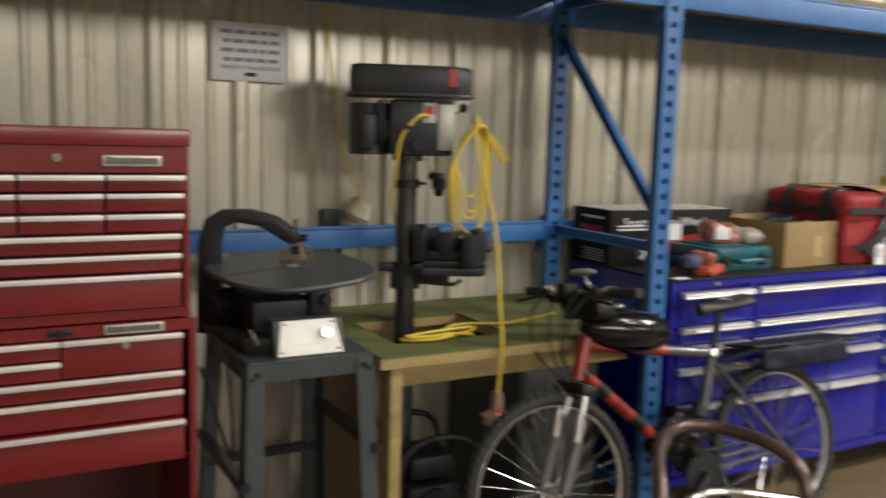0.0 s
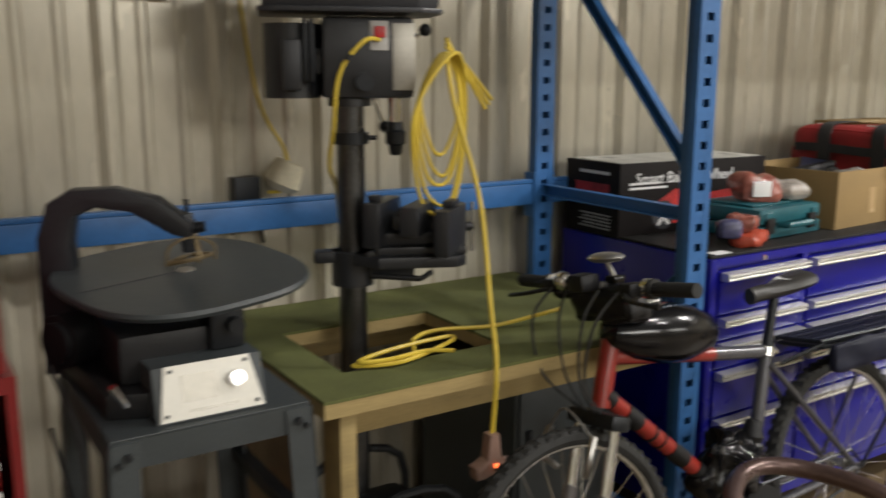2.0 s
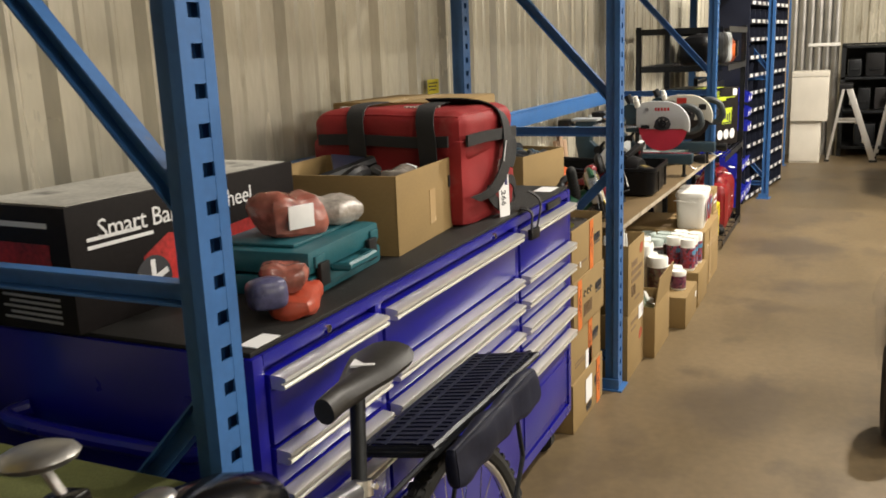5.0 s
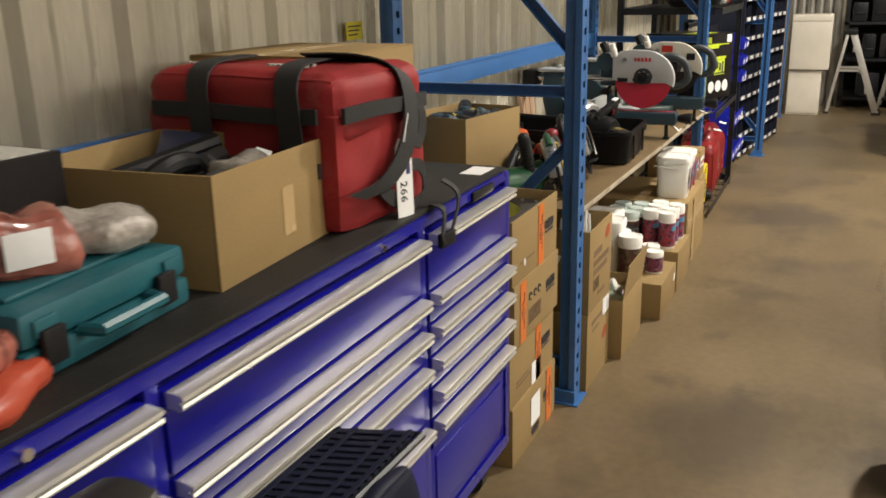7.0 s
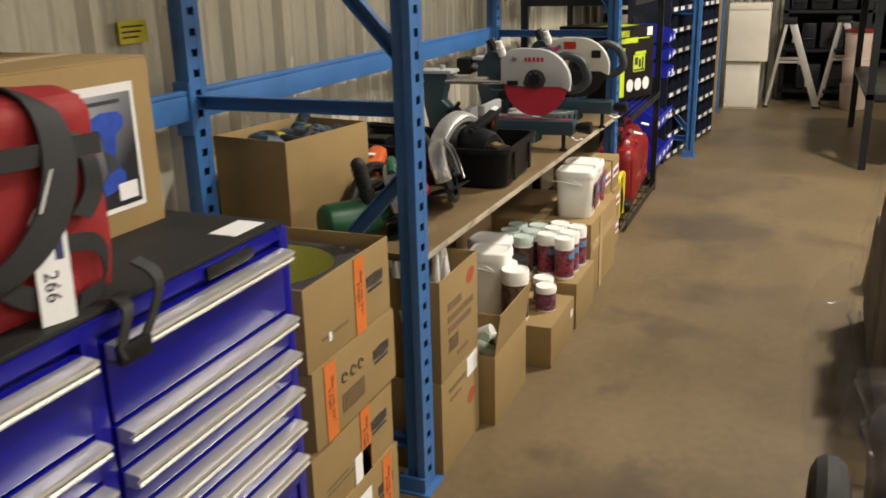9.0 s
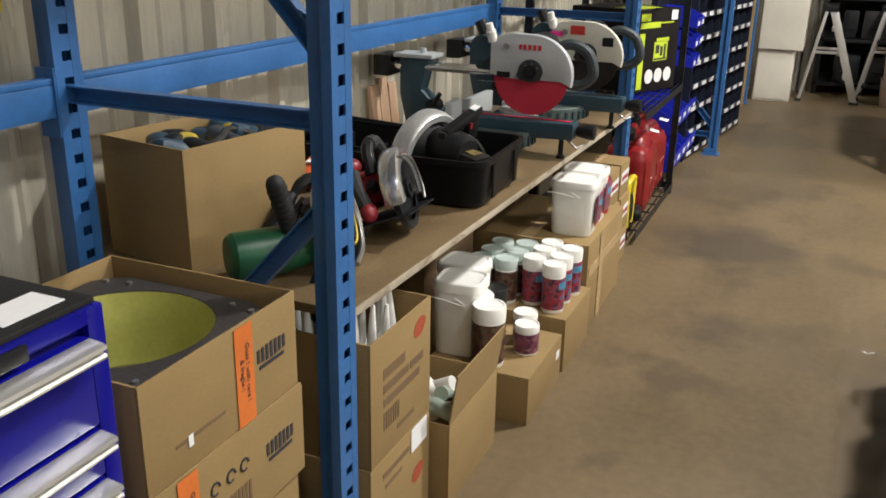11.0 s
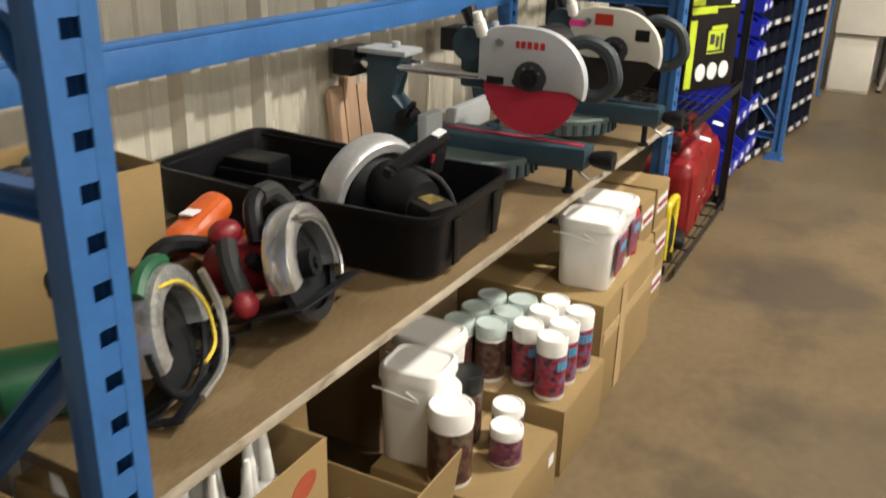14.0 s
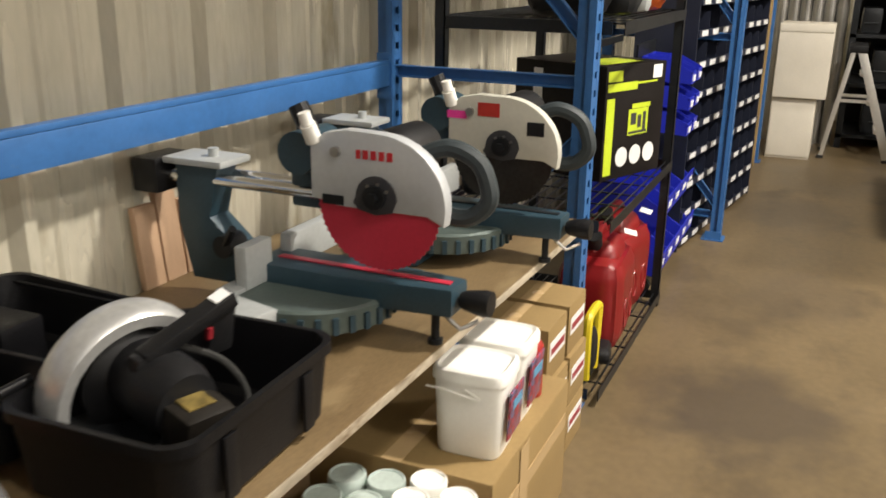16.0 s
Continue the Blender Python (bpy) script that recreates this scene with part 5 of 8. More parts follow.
for x0, y0, n in ((-0.085, -0.12, 8), (-0.06, -0.12, 6), (-0.085, 0.13, 6)):
    s = Solid()
    for k in range(n):
        s.box(x0, y0 + 0.013 * k, 0.352, x0 + 0.014, y0 + 0.013 * k + 0.009, 0.3595)
    part("pale_print", s, GREY_TOP, bag, "worn pale lettering bars", smooth=False)
part("buckle_strap", strap(Solid(), [(0.12, -0.29, 0.008), (0.10, -0.335, 0.0), (0.07, -0.348, -0.05), (0.10, -0.345, -0.075), (0.17, -0.335, 0.02), (0.16, -0.30, 0.06)], (1, 0.3, 0), 0.03), WEB, bag)
part("buckle", Solid().box(0.06, -0.352, -0.085, 0.125, -0.338, -0.05, 0.004), BLACK_PLASTIC, bag)
tg = part("tag", Solid().prism([(-0.028, 0.0), (0.028, 0.0), (0.028, 0.165), (0.015, 0.185), (-0.015, 0.185), (-0.028, 0.165)], 0.0012), WHITE_PAPER, bag, "white lot tag", m=pose(0.02, -0.285, 0.0, 86, 4, -6))
lettering("number", "266", 0.034, INK, tg, pose(-0.006, 0.06, 0.0015, 0, 0, -90))
part("print", Solid().box(0.006, 0.10, 0.0012, 0.020, 0.15, 0.0017).box(-0.012, 0.115, 0.0012, 0.001, 0.14, 0.0017), mat("navy_print", (0.03, 0.03, 0.12), 0.6, bump=0), tg, kind="stuff")
part("string", Solid().tube([(0.015, -0.288, 0.18), (0.05, -0.28, 0.24)], 0.002, 5), WHITE_PAPER, bag)

# drill carton behind the bag
RED_INK_PRINT = mat("bright_red_print", (0.50, 0.02, 0.03), 0.4, bump=0)
PHOTO = mat("photo_print", (0.16, 0.17, 0.20), 0.35, var=0.4, bump=0)
nt = PHOTO.node_tree
sep = nt.nodes.new("ShaderNodeSeparateXYZ")
nt.links.new(next(q for q in nt.nodes if q.type == "TEX_COORD").outputs["Object"], sep.inputs[0])
dif = nt.nodes.new("ShaderNodeMath")
dif.operation = "SUBTRACT"
nt.links.new(sep.outputs[2], dif.inputs[0])
nt.links.new(sep.outputs[0], dif.inputs[1])
rmp = nt.nodes.new("ShaderNodeMapRange")
rmp.inputs[1].default_value, rmp.inputs[2].default_value = -0.22, 0.08
nt.links.new(dif.outputs[0], rmp.inputs[0])
crp = nt.nodes.new("ShaderNodeValToRGB")
crp.color_ramp.elements[0].color, crp.color_ramp.elements[1].color = (0.012, 0.013, 0.018, 1), (0.42, 0.45, 0.50, 1)
nt.links.new(rmp.outputs[0], crp.inputs[0])
nt.links.new(crp.outputs[0], nt.nodes["Principled BSDF"].inputs["Base Color"])
DRILLB = mat("blue_print", (0.02, 0.06, 0.35), 0.35, var=0.3, scale=12, bump=0)
db = carton("drill_carton", "brown carton with a printed photo of a blue drill", pose(3.70, 2.748, Z0, 0, 0, -1), 0.445, 0.38, 0.325)
prints(db, ((0.155, 0.045, 0.395, 0.285),), WHITE_PRINT, "picture_border")
part("picture", Solid().box(0.16, -0.0022, 0.055, 0.385, -0.0013, 0.268), PHOTO, db)
FLAT = Matrix(((1, 0, 0, 0), (0, 0, -1, -0.0023), (0, 1, 0, 0), (0, 0, 0, 1)))
part("drill_print", Solid().prism([(0.262, 0.197), (0.268, 0.226), (0.30, 0.236), (0.345, 0.234), (0.358, 0.222), (0.356, 0.205), (0.335, 0.192), (0.327, 0.15), (0.336, 0.128), (0.348, 0.118), (0.346, 0.092), (0.290, 0.082), (0.284, 0.102), (0.306, 0.122), (0.302, 0.16), (0.298, 0.19)], 0.0008, m=FLAT), DRILLB, db, "blue printed drill")
part("chuck_print", Solid().prism([(0.228, 0.203), (0.232, 0.222), (0.268, 0.226), (0.262, 0.197)], 0.0008, m=FLAT).box(0.212, -0.003, 0.21, 0.23, -0.0024, 0.215), INK, db)
part("grip_print", Solid().prism([(0.30, 0.165), (0.327, 0.15), (0.332, 0.128), (0.308, 0.124)], 0.0012, m=FLAT), INK, db)
part("stripe_print", Solid().box(0.215, -0.003, 0.135, 0.262, -0.0024, 0.143), RED_INK_PRINT, db)
part("title_print", Solid().box(0.20, -0.003, 0.250, 0.355, -0.0024, 0.257), INK, db)
part("barcode", Solid().box(0.325, -0.0032, 0.065, 0.375, -0.0023, 0.098), WHITE_PRINT, db)

# small yellow notice on the wall
yn = thing("warning_sticker", "small yellow warning sticker on the sheet metal wall", "sticker", pose(4.70, 3.2385, 1.30))
part("sheet", Solid().box(-0.055, -0.002, -0.03, 0.055, 0.0, 0.03), mat("yellow_paper", (0.62, 0.52, 0.03), 0.6), yn)
for k in range(3):
    part("line", Solid().box(-0.045, -0.003, 0.012 - 0.014 * k, 0.04 - 0.01 * k, -0.0021, 0.017 - 0.014 * k), INK, yn)

# ---- cartons beside and below the saw shelf ----
ORANGE_TAPE = mat("orange_warning_tape", (0.62, 0.16, 0.03), 0.5, var=0.08, bump=0.02)
BROWN_INK = mat("brown_print", (0.16, 0.10, 0.05), 0.7, var=0.1, bump=0)
RED_INK = mat("red_print_mark", (0.36, 0.07, 0.03), 0.7, bump=0)
BW, BD, BH = 0.43, 0.45, 0.198


def oval_mark(parent, x, z, w=0.095, h=0.042):
    """The maker's mark, as a plain slanted shape of bars."""
    s = Solid()
    for k in range(7):
        a = x + w * k / 7
        rise = 0.25 * h * (1 - abs(k - 3) / 3)
        s.box(a, -0.0014, z - rise * 0.4, a + w / 7 * 0.62, -0.0003, z + h * 0.62 + rise * 0.3)
    s.box(x + 0.006, -0.0014, z - 0.34 * h, x + w - 0.01, -0.0003, z - 0.16 * h)
    part("maker_mark", s, INK, parent, smooth=False, kind="stuff")


stack = []
for k in range(4):
    zz = BH * k
    c = carton("wheel_carton", "brown carton with orange fragile tape and black mark", pose(4.262 + (0.006, -0.004, 0.008, 0.0)[k], 2.502 + (0.0, 0.006, -0.004, 0.0)[k], zz), BW, BD, BH - 0.006 if k < 3 else BH,
               open_top=(k == 3), group="stacked wheel cartons")
    oval_mark(c, 0.30, 0.10)
    tx = (0.33, 0.24, 0.05, 0.235)[k]
    if k == 0:
        oval_mark(c, 0.18, 0.03, 0.08, 0.03)
    part("fragile_tape", Solid().box(tx, -0.0022, 0.0, tx + 0.052, -0.0015, BH - 0.004), ORANGE_TAPE, c, "orange printed fragile tape")
    lettering("warning", "Glass ! with care !\n& fragile !", 0.016, INK, c, pose(tx + 0.026, -0.0026, 0.10, 90, 90, 0) @ pose(0, 0, 0, 0, 0, 0), 0.0003)
    if k == 2:
        prints(c, tuple((0.13 + 0.011 * i, 0.035, 0.137 + 0.011 * i, 0.085) for i in range(11)), BROWN_INK, "barcode")
        for i, rx in enumerate((0.145, 0.19, 0.23)):
            part("recycling_mark", Solid().tube([(rx + 0.012 * math.cos(a), -0.001, 0.125 + 0.012 * math.sin(a)) for a in np.linspace(0, 5.2, 14)], 0.0022, 4), INK, c)
    elif k == 1:
        prints(c, ((0.06, 0.05, 0.20, 0.056), (0.06, 0.064, 0.17, 0.07)), BROWN_INK)
        part("paper_label", Solid().box(0.20, -0.0022, 0.0, 0.29, -0.001, 0.075), WHITE_PAPER, c)
    elif k == 3:
        prints(c, ((0.07, 0.052, 0.20, 0.058),), BROWN_INK)
        part("paper_label", Solid().box(0.10, -0.0022, 0.04, 0.112, -0.0015, 0.062), WHITE_PAPER, c)
    else:
        part("paper_label", Solid().box(0.17, -0.0022, 0.06, 0.26, -0.0015, 0.16), WHITE_PAPER, c)
    part("side_mark", Solid().box(-0.0014, 0.10, 0.06, -0.0003, 0.19, 0.10), BROWN_INK, c)

# the cup wheel in the open top carton
RING_Y = mat("yellow_green_lining", (0.50, 0.50, 0.13), 0.55, var=0.10, scale=5, bump=0.04)
FOAM = mat("dark_foam", (0.035, 0.03, 0.028), 0.6, var=0.2, bump=0.2, spot=(0.09, 0.085, 0.08), spot_at=0.7, spot_scale=22)
cw = thing("cup_wheel", "yellow-green lined ring in a black square frame", "cup wheel", pose(4.262 + 0.205, 2.502 + 0.225, BH * 3 + 0.006))
s = Solid()
n = 40
sq = []
for i in range(n):
    a = 2 * math.pi * i / n
    c, q = math.cos(a), math.sin(a)
    k = 0.195 / max(abs(c), abs(q)) if max(abs(c), abs(q)) > 0.80 else 0.195 / 0.80
    sq.append((k * c, k * q * 1.05))
ci = [(0.168 * math.cos(2 * math.pi * i / n), 0.168 * math.sin(2 * math.pi * i / n)) for i in range(n)]
v = [(x, y, 0.165) for x, y in sq] + [(x, y, 0.165) for x, y in ci] + [(x, y, 0.15) for x, y in sq] + [(x, y, 0.15) for x, y in ci]
f = []
for i in range(n):
    j = (i + 1) % n
    f += [(i, j, n + j, n + i), (2 * n + j, 2 * n + i, 3 * n + i, 3 * n + j), (i, 2 * n + i, 2 * n + j, j), (n + j, 3 * n + j, 3 * n + i, n + i)]
s._add(v, f)
fr = part("frame", s, FOAM, cw, "black square frame")
for sx in (-1, 1):
    for sy in (-1, 1):
        for o in (0.0, 0.05):
            part("bolt", Solid().cyl((sx * (0.165 - o * 0.2), sy * (0.125 + o), 0.165), (sx * (0.165 - o * 0.2), sy * (0.125 + o), 0.17), 0.006, n=8), STEEL, fr)
part("lining", Solid().lathe([(0.158, 0.008), (0.165, 0.03), (0.167, 0.163), (0.1685, 0.163), (0.1665, 0.03), (0.160, 0.008)], n=48), RING_Y, cw, "yellow-green lining")
# bottom coloured darker than the lining, for the shade down in the ring
part("bottom", Solid().lathe([(0.160, 0.004), (0.160, 0.011), (0.12, 0.0112), (0.0, 0.0112)], n=40), mat("shaded_green_bottom", (0.20, 0.19, 0.06), 0.6, var=0.3, scale=8), cw, "green bottom in a colour darkened for shade")
part("wall", Solid().lathe([(0.168, 0.001), (0.172, 0.002), (0.172, 0.149), (0.1695, 0.149), (0.1695, 0.003), (0.168, 0.002)], n=48), FOAM, cw)

# tall carton of cartridge nozzles, two high
lo = carton("cartridge_carton", "tall brown carton with red oval mark", pose(4.868, 2.435, 0), 0.32, 0.34, 0.292, group="cartridge cartons")
hi = carton("cartridge_carton", "open brown carton of white cartridge nozzles", pose(4.872, 2.435, 0.298), 0.315, 0.34, 0.31, True, group="cartridge cartons")
for c, z in ((lo, 0.15), (hi, 0.255)):
    part("oval_mark", Solid().lathe([(1.0, 0.0), (1.0, 0.0008)], m=pose(0.25, -0.0004, z, 90, 0, 0) @ pose(0, 0, 0, 0, 0, 20) @ Matrix.Diagonal((0.034, 0.022, 1, 1)), n=24), RED_INK, c)
prints(hi, ((0.06, 0.20, 0.17, 0.225), (0.06, 0.165, 0.19, 0.185), (0.20, 0.165, 0.27, 0.185), (0.06, 0.13, 0.25, 0.15), (0.13, 0.04, 0.22, 0.052)), BROWN_INK)
prints(hi, tuple((0.06 + 0.012 * i, 0.07, 0.067 + 0.012 * i, 0.115) for i in range(7)), BROWN_INK, "barcode")
prints(lo, ((0.06, 0.24, 0.20, 0.255), (0.07, 0.21, 0.16, 0.22)), BROWN_INK)
part("paper_label", Solid().box(0.21, -0.002, 0.225, 0.30, -0.0008, 0.29), WHITE_PAPER, lo)
rnd = random.Random(9)
nz = None
for i in range(5):
    for j in range(4):
        mm = pose(0.045 + 0.056 * i + rnd.uniform(-0.006, 0.006), 0.06 + 0.07 * j + rnd.uniform(-0.01, 0.01), 0.006, rnd.uniform(-5, 5), rnd.uniform(-6, 6), 0)
        if nz is None:
            nz = part("nozzle", Solid().lathe([(0.024, 0), (0.024, 0.225), (0.013, 0.235), (0.010, 0.30), (0.005, 0.368), (0.0, 0.369)], n=12), WHITE_PLASTIC, hi, "white tapered nozzle", m=mm)
        else:
            share(nz, hi, mm @ Matrix.Diagonal((1, 1, rnd.uniform(0.86, 1.0), 1)))

# open carton with a raised front flap and rolled tubes
c3 = carton("open_carton", "open brown carton holding white tubes", pose(5.205, 2.385, 0), 0.355, 0.36, 0.245, True)
part("flap", Solid().box(0.003, 0, 0, 0.352, 0.004, 0.145), CARD, c3, m=pose(0, 0.001, 0.245, 8, 0, 0))
part("flap", Solid().box(0.003, 0, 0, 0.352, 0.004, 0.14), CARD_IN, c3, m=pose(0, 0.356, 0.245, -4, 0, 0))
rnd = random.Random(3)
tube0 = None
for i in range(14):
    mm = pose(rnd.uniform(0.05, 0.30), rnd.uniform(0.06, 0.30), rnd.uniform(0.14, 0.22), rnd.uniform(60, 120), rnd.uniform(-30, 30), rnd.uniform(0, 180))
    if i % 5 == 4:
        part("tube", Solid().lathe([(0.0, -0.05), (0.022, -0.05), (0.024, 0.04), (0.018, 0.055), (0.0, 0.056)], n=12), mat("pale_green_plastic", (0.38, 0.46, 0.38), 0.45) if i == 4 else bpy.data.materials["pale_green_plastic"], c3, m=mm)
    elif tube0 is None:
        tube0 = part("tube", Solid().lathe([(0.0, -0.06), (0.023, -0.06), (0.025, 0.04), (0.02, 0.055), (0.0, 0.056)], n=12), WHITE_PLASTIC, c3, m=mm)
    else:
        share(tube0, c3, mm)
part("filling", soft_block(0.32, 0.32, 0.14, 0.02, 0.0, 0.01, 3, 6), CARD_DARK, c3, m=pose(0.178, 0.18, 0.006))

c4 = carton("low_carton", "closed brown carton carrying supplement jars", pose(5.685, 2.325, 0), 0.36, 0.34, 0.160)
c5 = carton("low_carton", "closed brown carton under rows of jars", pose(6.085, 2.325, 0), 0.335, 0.44, 0.195)
c6 = carton("pail_carton", "brown carton with torn tape carrying white pails", pose(6.43, 2.345, 0), 0.58, 0.50, 0.352)
prints(c4, ((0.30, 0.09, 0.335, 0.12),), WHITE_PAPER, "paper_scrap")
part("tape", Solid().box(0.02, -0.002, 0.22, 0.56, -0.0005, 0.26), mat_tape, c6)
part("tape", Solid().box(0.18, -0.0035, 0.0, 0.24, -0.0022, 0.35), mat_tape, c6)
c7 = carton("back_carton", "brown carton standing behind the jars", pose(5.95, 2.80, 0), 0.46, 0.30, 0.40, card=CARD_DARK)
DKBOX = mat("dark_storage_plastic", (0.02, 0.018, 0.02), 0.5, var=0.2)
for x, w, h in ((5.25, 0.5, 0.5), (6.5, 0.45, 0.55)):
    dk = thing("storage_bin", "dark storage bin deep below the shelf", "bin", pose(x, 2.92, 0))
    part("body", Solid().box(0, 0, 0, w, 0.25, h, 0.01), DKBOX, dk)
    part("lid", Solid().box(-0.008, -0.008, h, w + 0.008, 0.258, h + 0.03, 0.006), DKBOX, dk)

# jars
PRINTS = {}
for key, cols in {"red": ((0.03, 0.025, 0.04), (0.36, 0.025, 0.04), (0.12, 0.12, 0.22)), "brown": ((0.035, 0.018, 0.015), (0.10, 0.035, 0.03), (0.12, 0.10, 0.06)),
                  "purple": ((0.05, 0.02, 0.05), (0.18, 0.03, 0.08), (0.22, 0.13, 0.12))}.items():
    m = mat("printed_label_" + key, cols[0], 0.35, var=0.2, bump=0)
    nt = m.node_tree
    b = nt.nodes["Principled BSDF"]
    tc = nt.nodes.new("ShaderNodeTexCoord")
    vz = nt.nodes.new("ShaderNodeTexVoronoi")
    vz.inputs["Scale"].default_value = 75
    nt.links.new(tc.outputs["Object"], vz.inputs["Vector"])
    sep = nt.nodes.new("ShaderNodeSeparateColor")
    nt.links.new(vz.outputs["Color"], sep.inputs[0])
    rp = nt.nodes.new("ShaderNodeValToRGB")
    rp.color_ramp.interpolation = "LINEAR"
    rp.color_ramp.elements[0].color = (*cols[0], 1)
    rp.color_ramp.elements[1].position, rp.color_ramp.elements[1].color = 0.42, (*cols[1], 1)
    e = rp.color_ramp.elements.new(0.93)
    e.color = (*cols[2], 1)
    nt.links.new(sep.outputs[0], rp.inputs[0])
    nt.links.new(rp.outputs[0], b.inputs["Base Color"])
    PRINTS[key] = m
SKY_PRINT = mat("light_blue_print", (0.10, 0.32, 0.52), 0.4, bump=0)
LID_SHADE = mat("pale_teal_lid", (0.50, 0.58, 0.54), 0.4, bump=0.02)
BLACK_LID = mat("black_lid", (0.015, 0.015, 0.015), 0.35)


def jar(m, r, h, key, lid=None, body=None, group="supplement jars"):
    lid, body = lid or WHITE_PLASTIC, body or WHITE_PLASTIC
    colour = {"red": "red", "brown": "brown", "purple": "dark purple"}[key]
    lidname = "black" if lid is BLACK_LID else ("pale green" if lid is LID_SHADE else "white")
    j = thing("supplement_jar", f"white plastic jar with {colour} label and {lidname} lid", "jar", m, group)
    part("body", Solid().lathe([(r * 0.94, 0), (r, 0.006), (r, h * 0.76), (r * 0.93, h * 0.79)], n=24), body, j)
    lab = part("label", Solid().lathe([(r + 0.0006, h * 0.08), (r + 0.0006, h * 0.74)], n=24), PRINTS[key], j, f"{colour} printed label")
    s = Solid()
    for i in range(5):
        a = math.radians(-150 + 14 * i)
        s.box(-0.004, -0.0006, h * 0.52, 0.004, 0.0006, h * 0.66, m=Matrix.Rotation(a + math.pi / 2, 4, "Z") @ Matrix.Translation((0, -r - 0.0012, 0)))
    if key == "red":
        part("title_bar", s, SKY_PRINT, lab, kind="stuff")
    else:
        s.bm.free()
    lz = h * 0.78
    prof = [(r * 0.98, lz)]
    prof += [(r * 1.03, lz + 0.001), (r * 1.03, h - 0.005), (r * 0.98, h), (r * 0.88, h), (r * 0.86, h - 0.003), (0.0, h - 0.003)]
    part("lid", Solid().lathe(prof, n=28), lid, j)
    return j


jr = jar(pose(6.15, 2.395, 0.2, 0, 0, 20), 0.040, 0.175, "red")
for k, (x, y) in enumerate(((6.24, 2.395), (6.335, 2.385), (6.19, 2.48), (6.29, 2.475), (6.37, 2.47))):
    copy_thing(jr, pose(x, y, 0.2, 0, 0, (k * 47) % 40 - 10))
js = jar(pose(6.16, 2.575, 0.2), 0.042, 0.165, "brown", LID_SHADE)
for k, (x, y) in enumerate(((6.25, 2.565), (6.345, 2.56), (6.14, 2.66), (6.235, 2.655), (6.33, 2.65))):
    copy_thing(js, pose(x, y, 0.2, 0, 0, k * 50))
jb = jar(pose(5.865, 2.395, 0.165, 0, 0, 15), 0.040, 0.100, "purple")
copy_thing(jb, pose(5.955, 2.43, 0.165, 0, 0, 70))
jc = jar(pose(5.735, 2.48, 0.165), 0.052, 0.20, "brown")
copy_thing(jc, pose(5.80, 2.545, 0.165, 0, 0, 60))
jar(pose(5.905, 2.525, 0.165), 0.042, 0.19, "brown", BLACK_LID, BLACK_LID)


def pail(m, w, d, h, label=True):
    p = thing("plastic_pail", "white square plastic pail with lid and printed label", "pail", m, "white pails")
    prof = [(0.88, 0), (0.92, 0.008), (1.0, h * 0.86), (1.0, h * 0.9)]
    part("body", Solid().lathe(prof, n=40, rx=w / 2, ry=d / 2, power=5), WHITE_PLASTIC, p)
    part("lid", Solid().lathe([(1.0, h * 0.86), (1.06, h * 0.865), (1.06, h * 0.95), (1.02, h * 0.985), (0.94, h), (0.85, h - 0.006), (0.0, h - 0.006)], n=40, rx=w / 2, ry=d / 2, power=5), WHITE_PLASTIC, p)
    part("handle", Solid().tube([(-w * 0.52, 0, h * 0.8), (-w * 0.54, -d * 0.2, h * 0.72), (-w * 0.545, d * 0.35, h * 0.78), (-w * 0.52, d * 0.55, h * 0.78)], 0.003, 6, smooth=5), WHITE_PLASTIC, p)
    if label:
        lab = part("label", Solid().box(-w * 0.28, -d / 2 * 1.01 - 0.004, h * 0.22, w * 0.40, -d / 2 * 0.985 - 0.0012, h * 0.78, 0.001), PRINTS["red"], p, "red and black printed label", m=pose(0, 0, 0, 3, 0, 0))
        part("title_bar", Solid().box(-w * 0.15, -d / 2 * 1.01 - 0.0055, h * 0.55, w * 0.32, -d / 2 * 1.01 - 0.0042, h * 0.66), SKY_PRINT, lab)
    return p


pl = pail(pose(6.585, 2.45, 0.357, 0, 0, 3), 0.15, 0.17, 0.215)
copy_thing(pl, pose(6.765, 2.46, 0.357, 0, 0, 1))
pl2 = pail(pose(5.80, 2.60, 0.165, 0, 0, 5), 0.14, 0.155, 0.25, False)
copy_thing(pl2, pose(5.95, 2.65, 0.165, 0, 0, -3))
rb = thing("red_can", "small red metal can beside the pails", "can", pose(6.88, 2.41, 0.357))
part("body", Solid().lathe([(0.026, 0), (0.028, 0.004), (0.028, 0.14), (0.02, 0.155), (0.0, 0.155)], n=18), mat("red_can_paint", (0.40, 0.03, 0.025), 0.35), rb)
part("cap", Solid().cyl((0, 0, 0.155), (0, 0, 0.172), 0.012), BLACK_PLASTIC, rb)
# small printed cartons by the post
LAB = mat("red_white_carton_print", (0.60, 0.50, 0.46), 0.5, var=0.2, scale=30, bump=0)
sc0 = carton("small_carton", "small brown carton with white and red label", pose(7.02, 2.40, 0), 0.18, 0.26, 0.155, group="small labelled cartons")
part("label", Solid().box(0.02, -0.0016, 0.06, 0.165, -0.0004, 0.115), WHITE_PRINT, sc0)
part("label_stripe", Solid().box(0.03, -0.0024, 0.075, 0.155, -0.0017, 0.095), mat("maroon_print", (0.30, 0.04, 0.05), 0.5, bump=0), sc0)
for x, z in ((7.22, 0.0), (7.02, 0.16), (7.22, 0.16), (7.02, 0.32), (7.225, 0.32)):
    copy_thing(sc0, pose(x, 2.40 + (0.012 if z > 0.2 else 0.0), z))

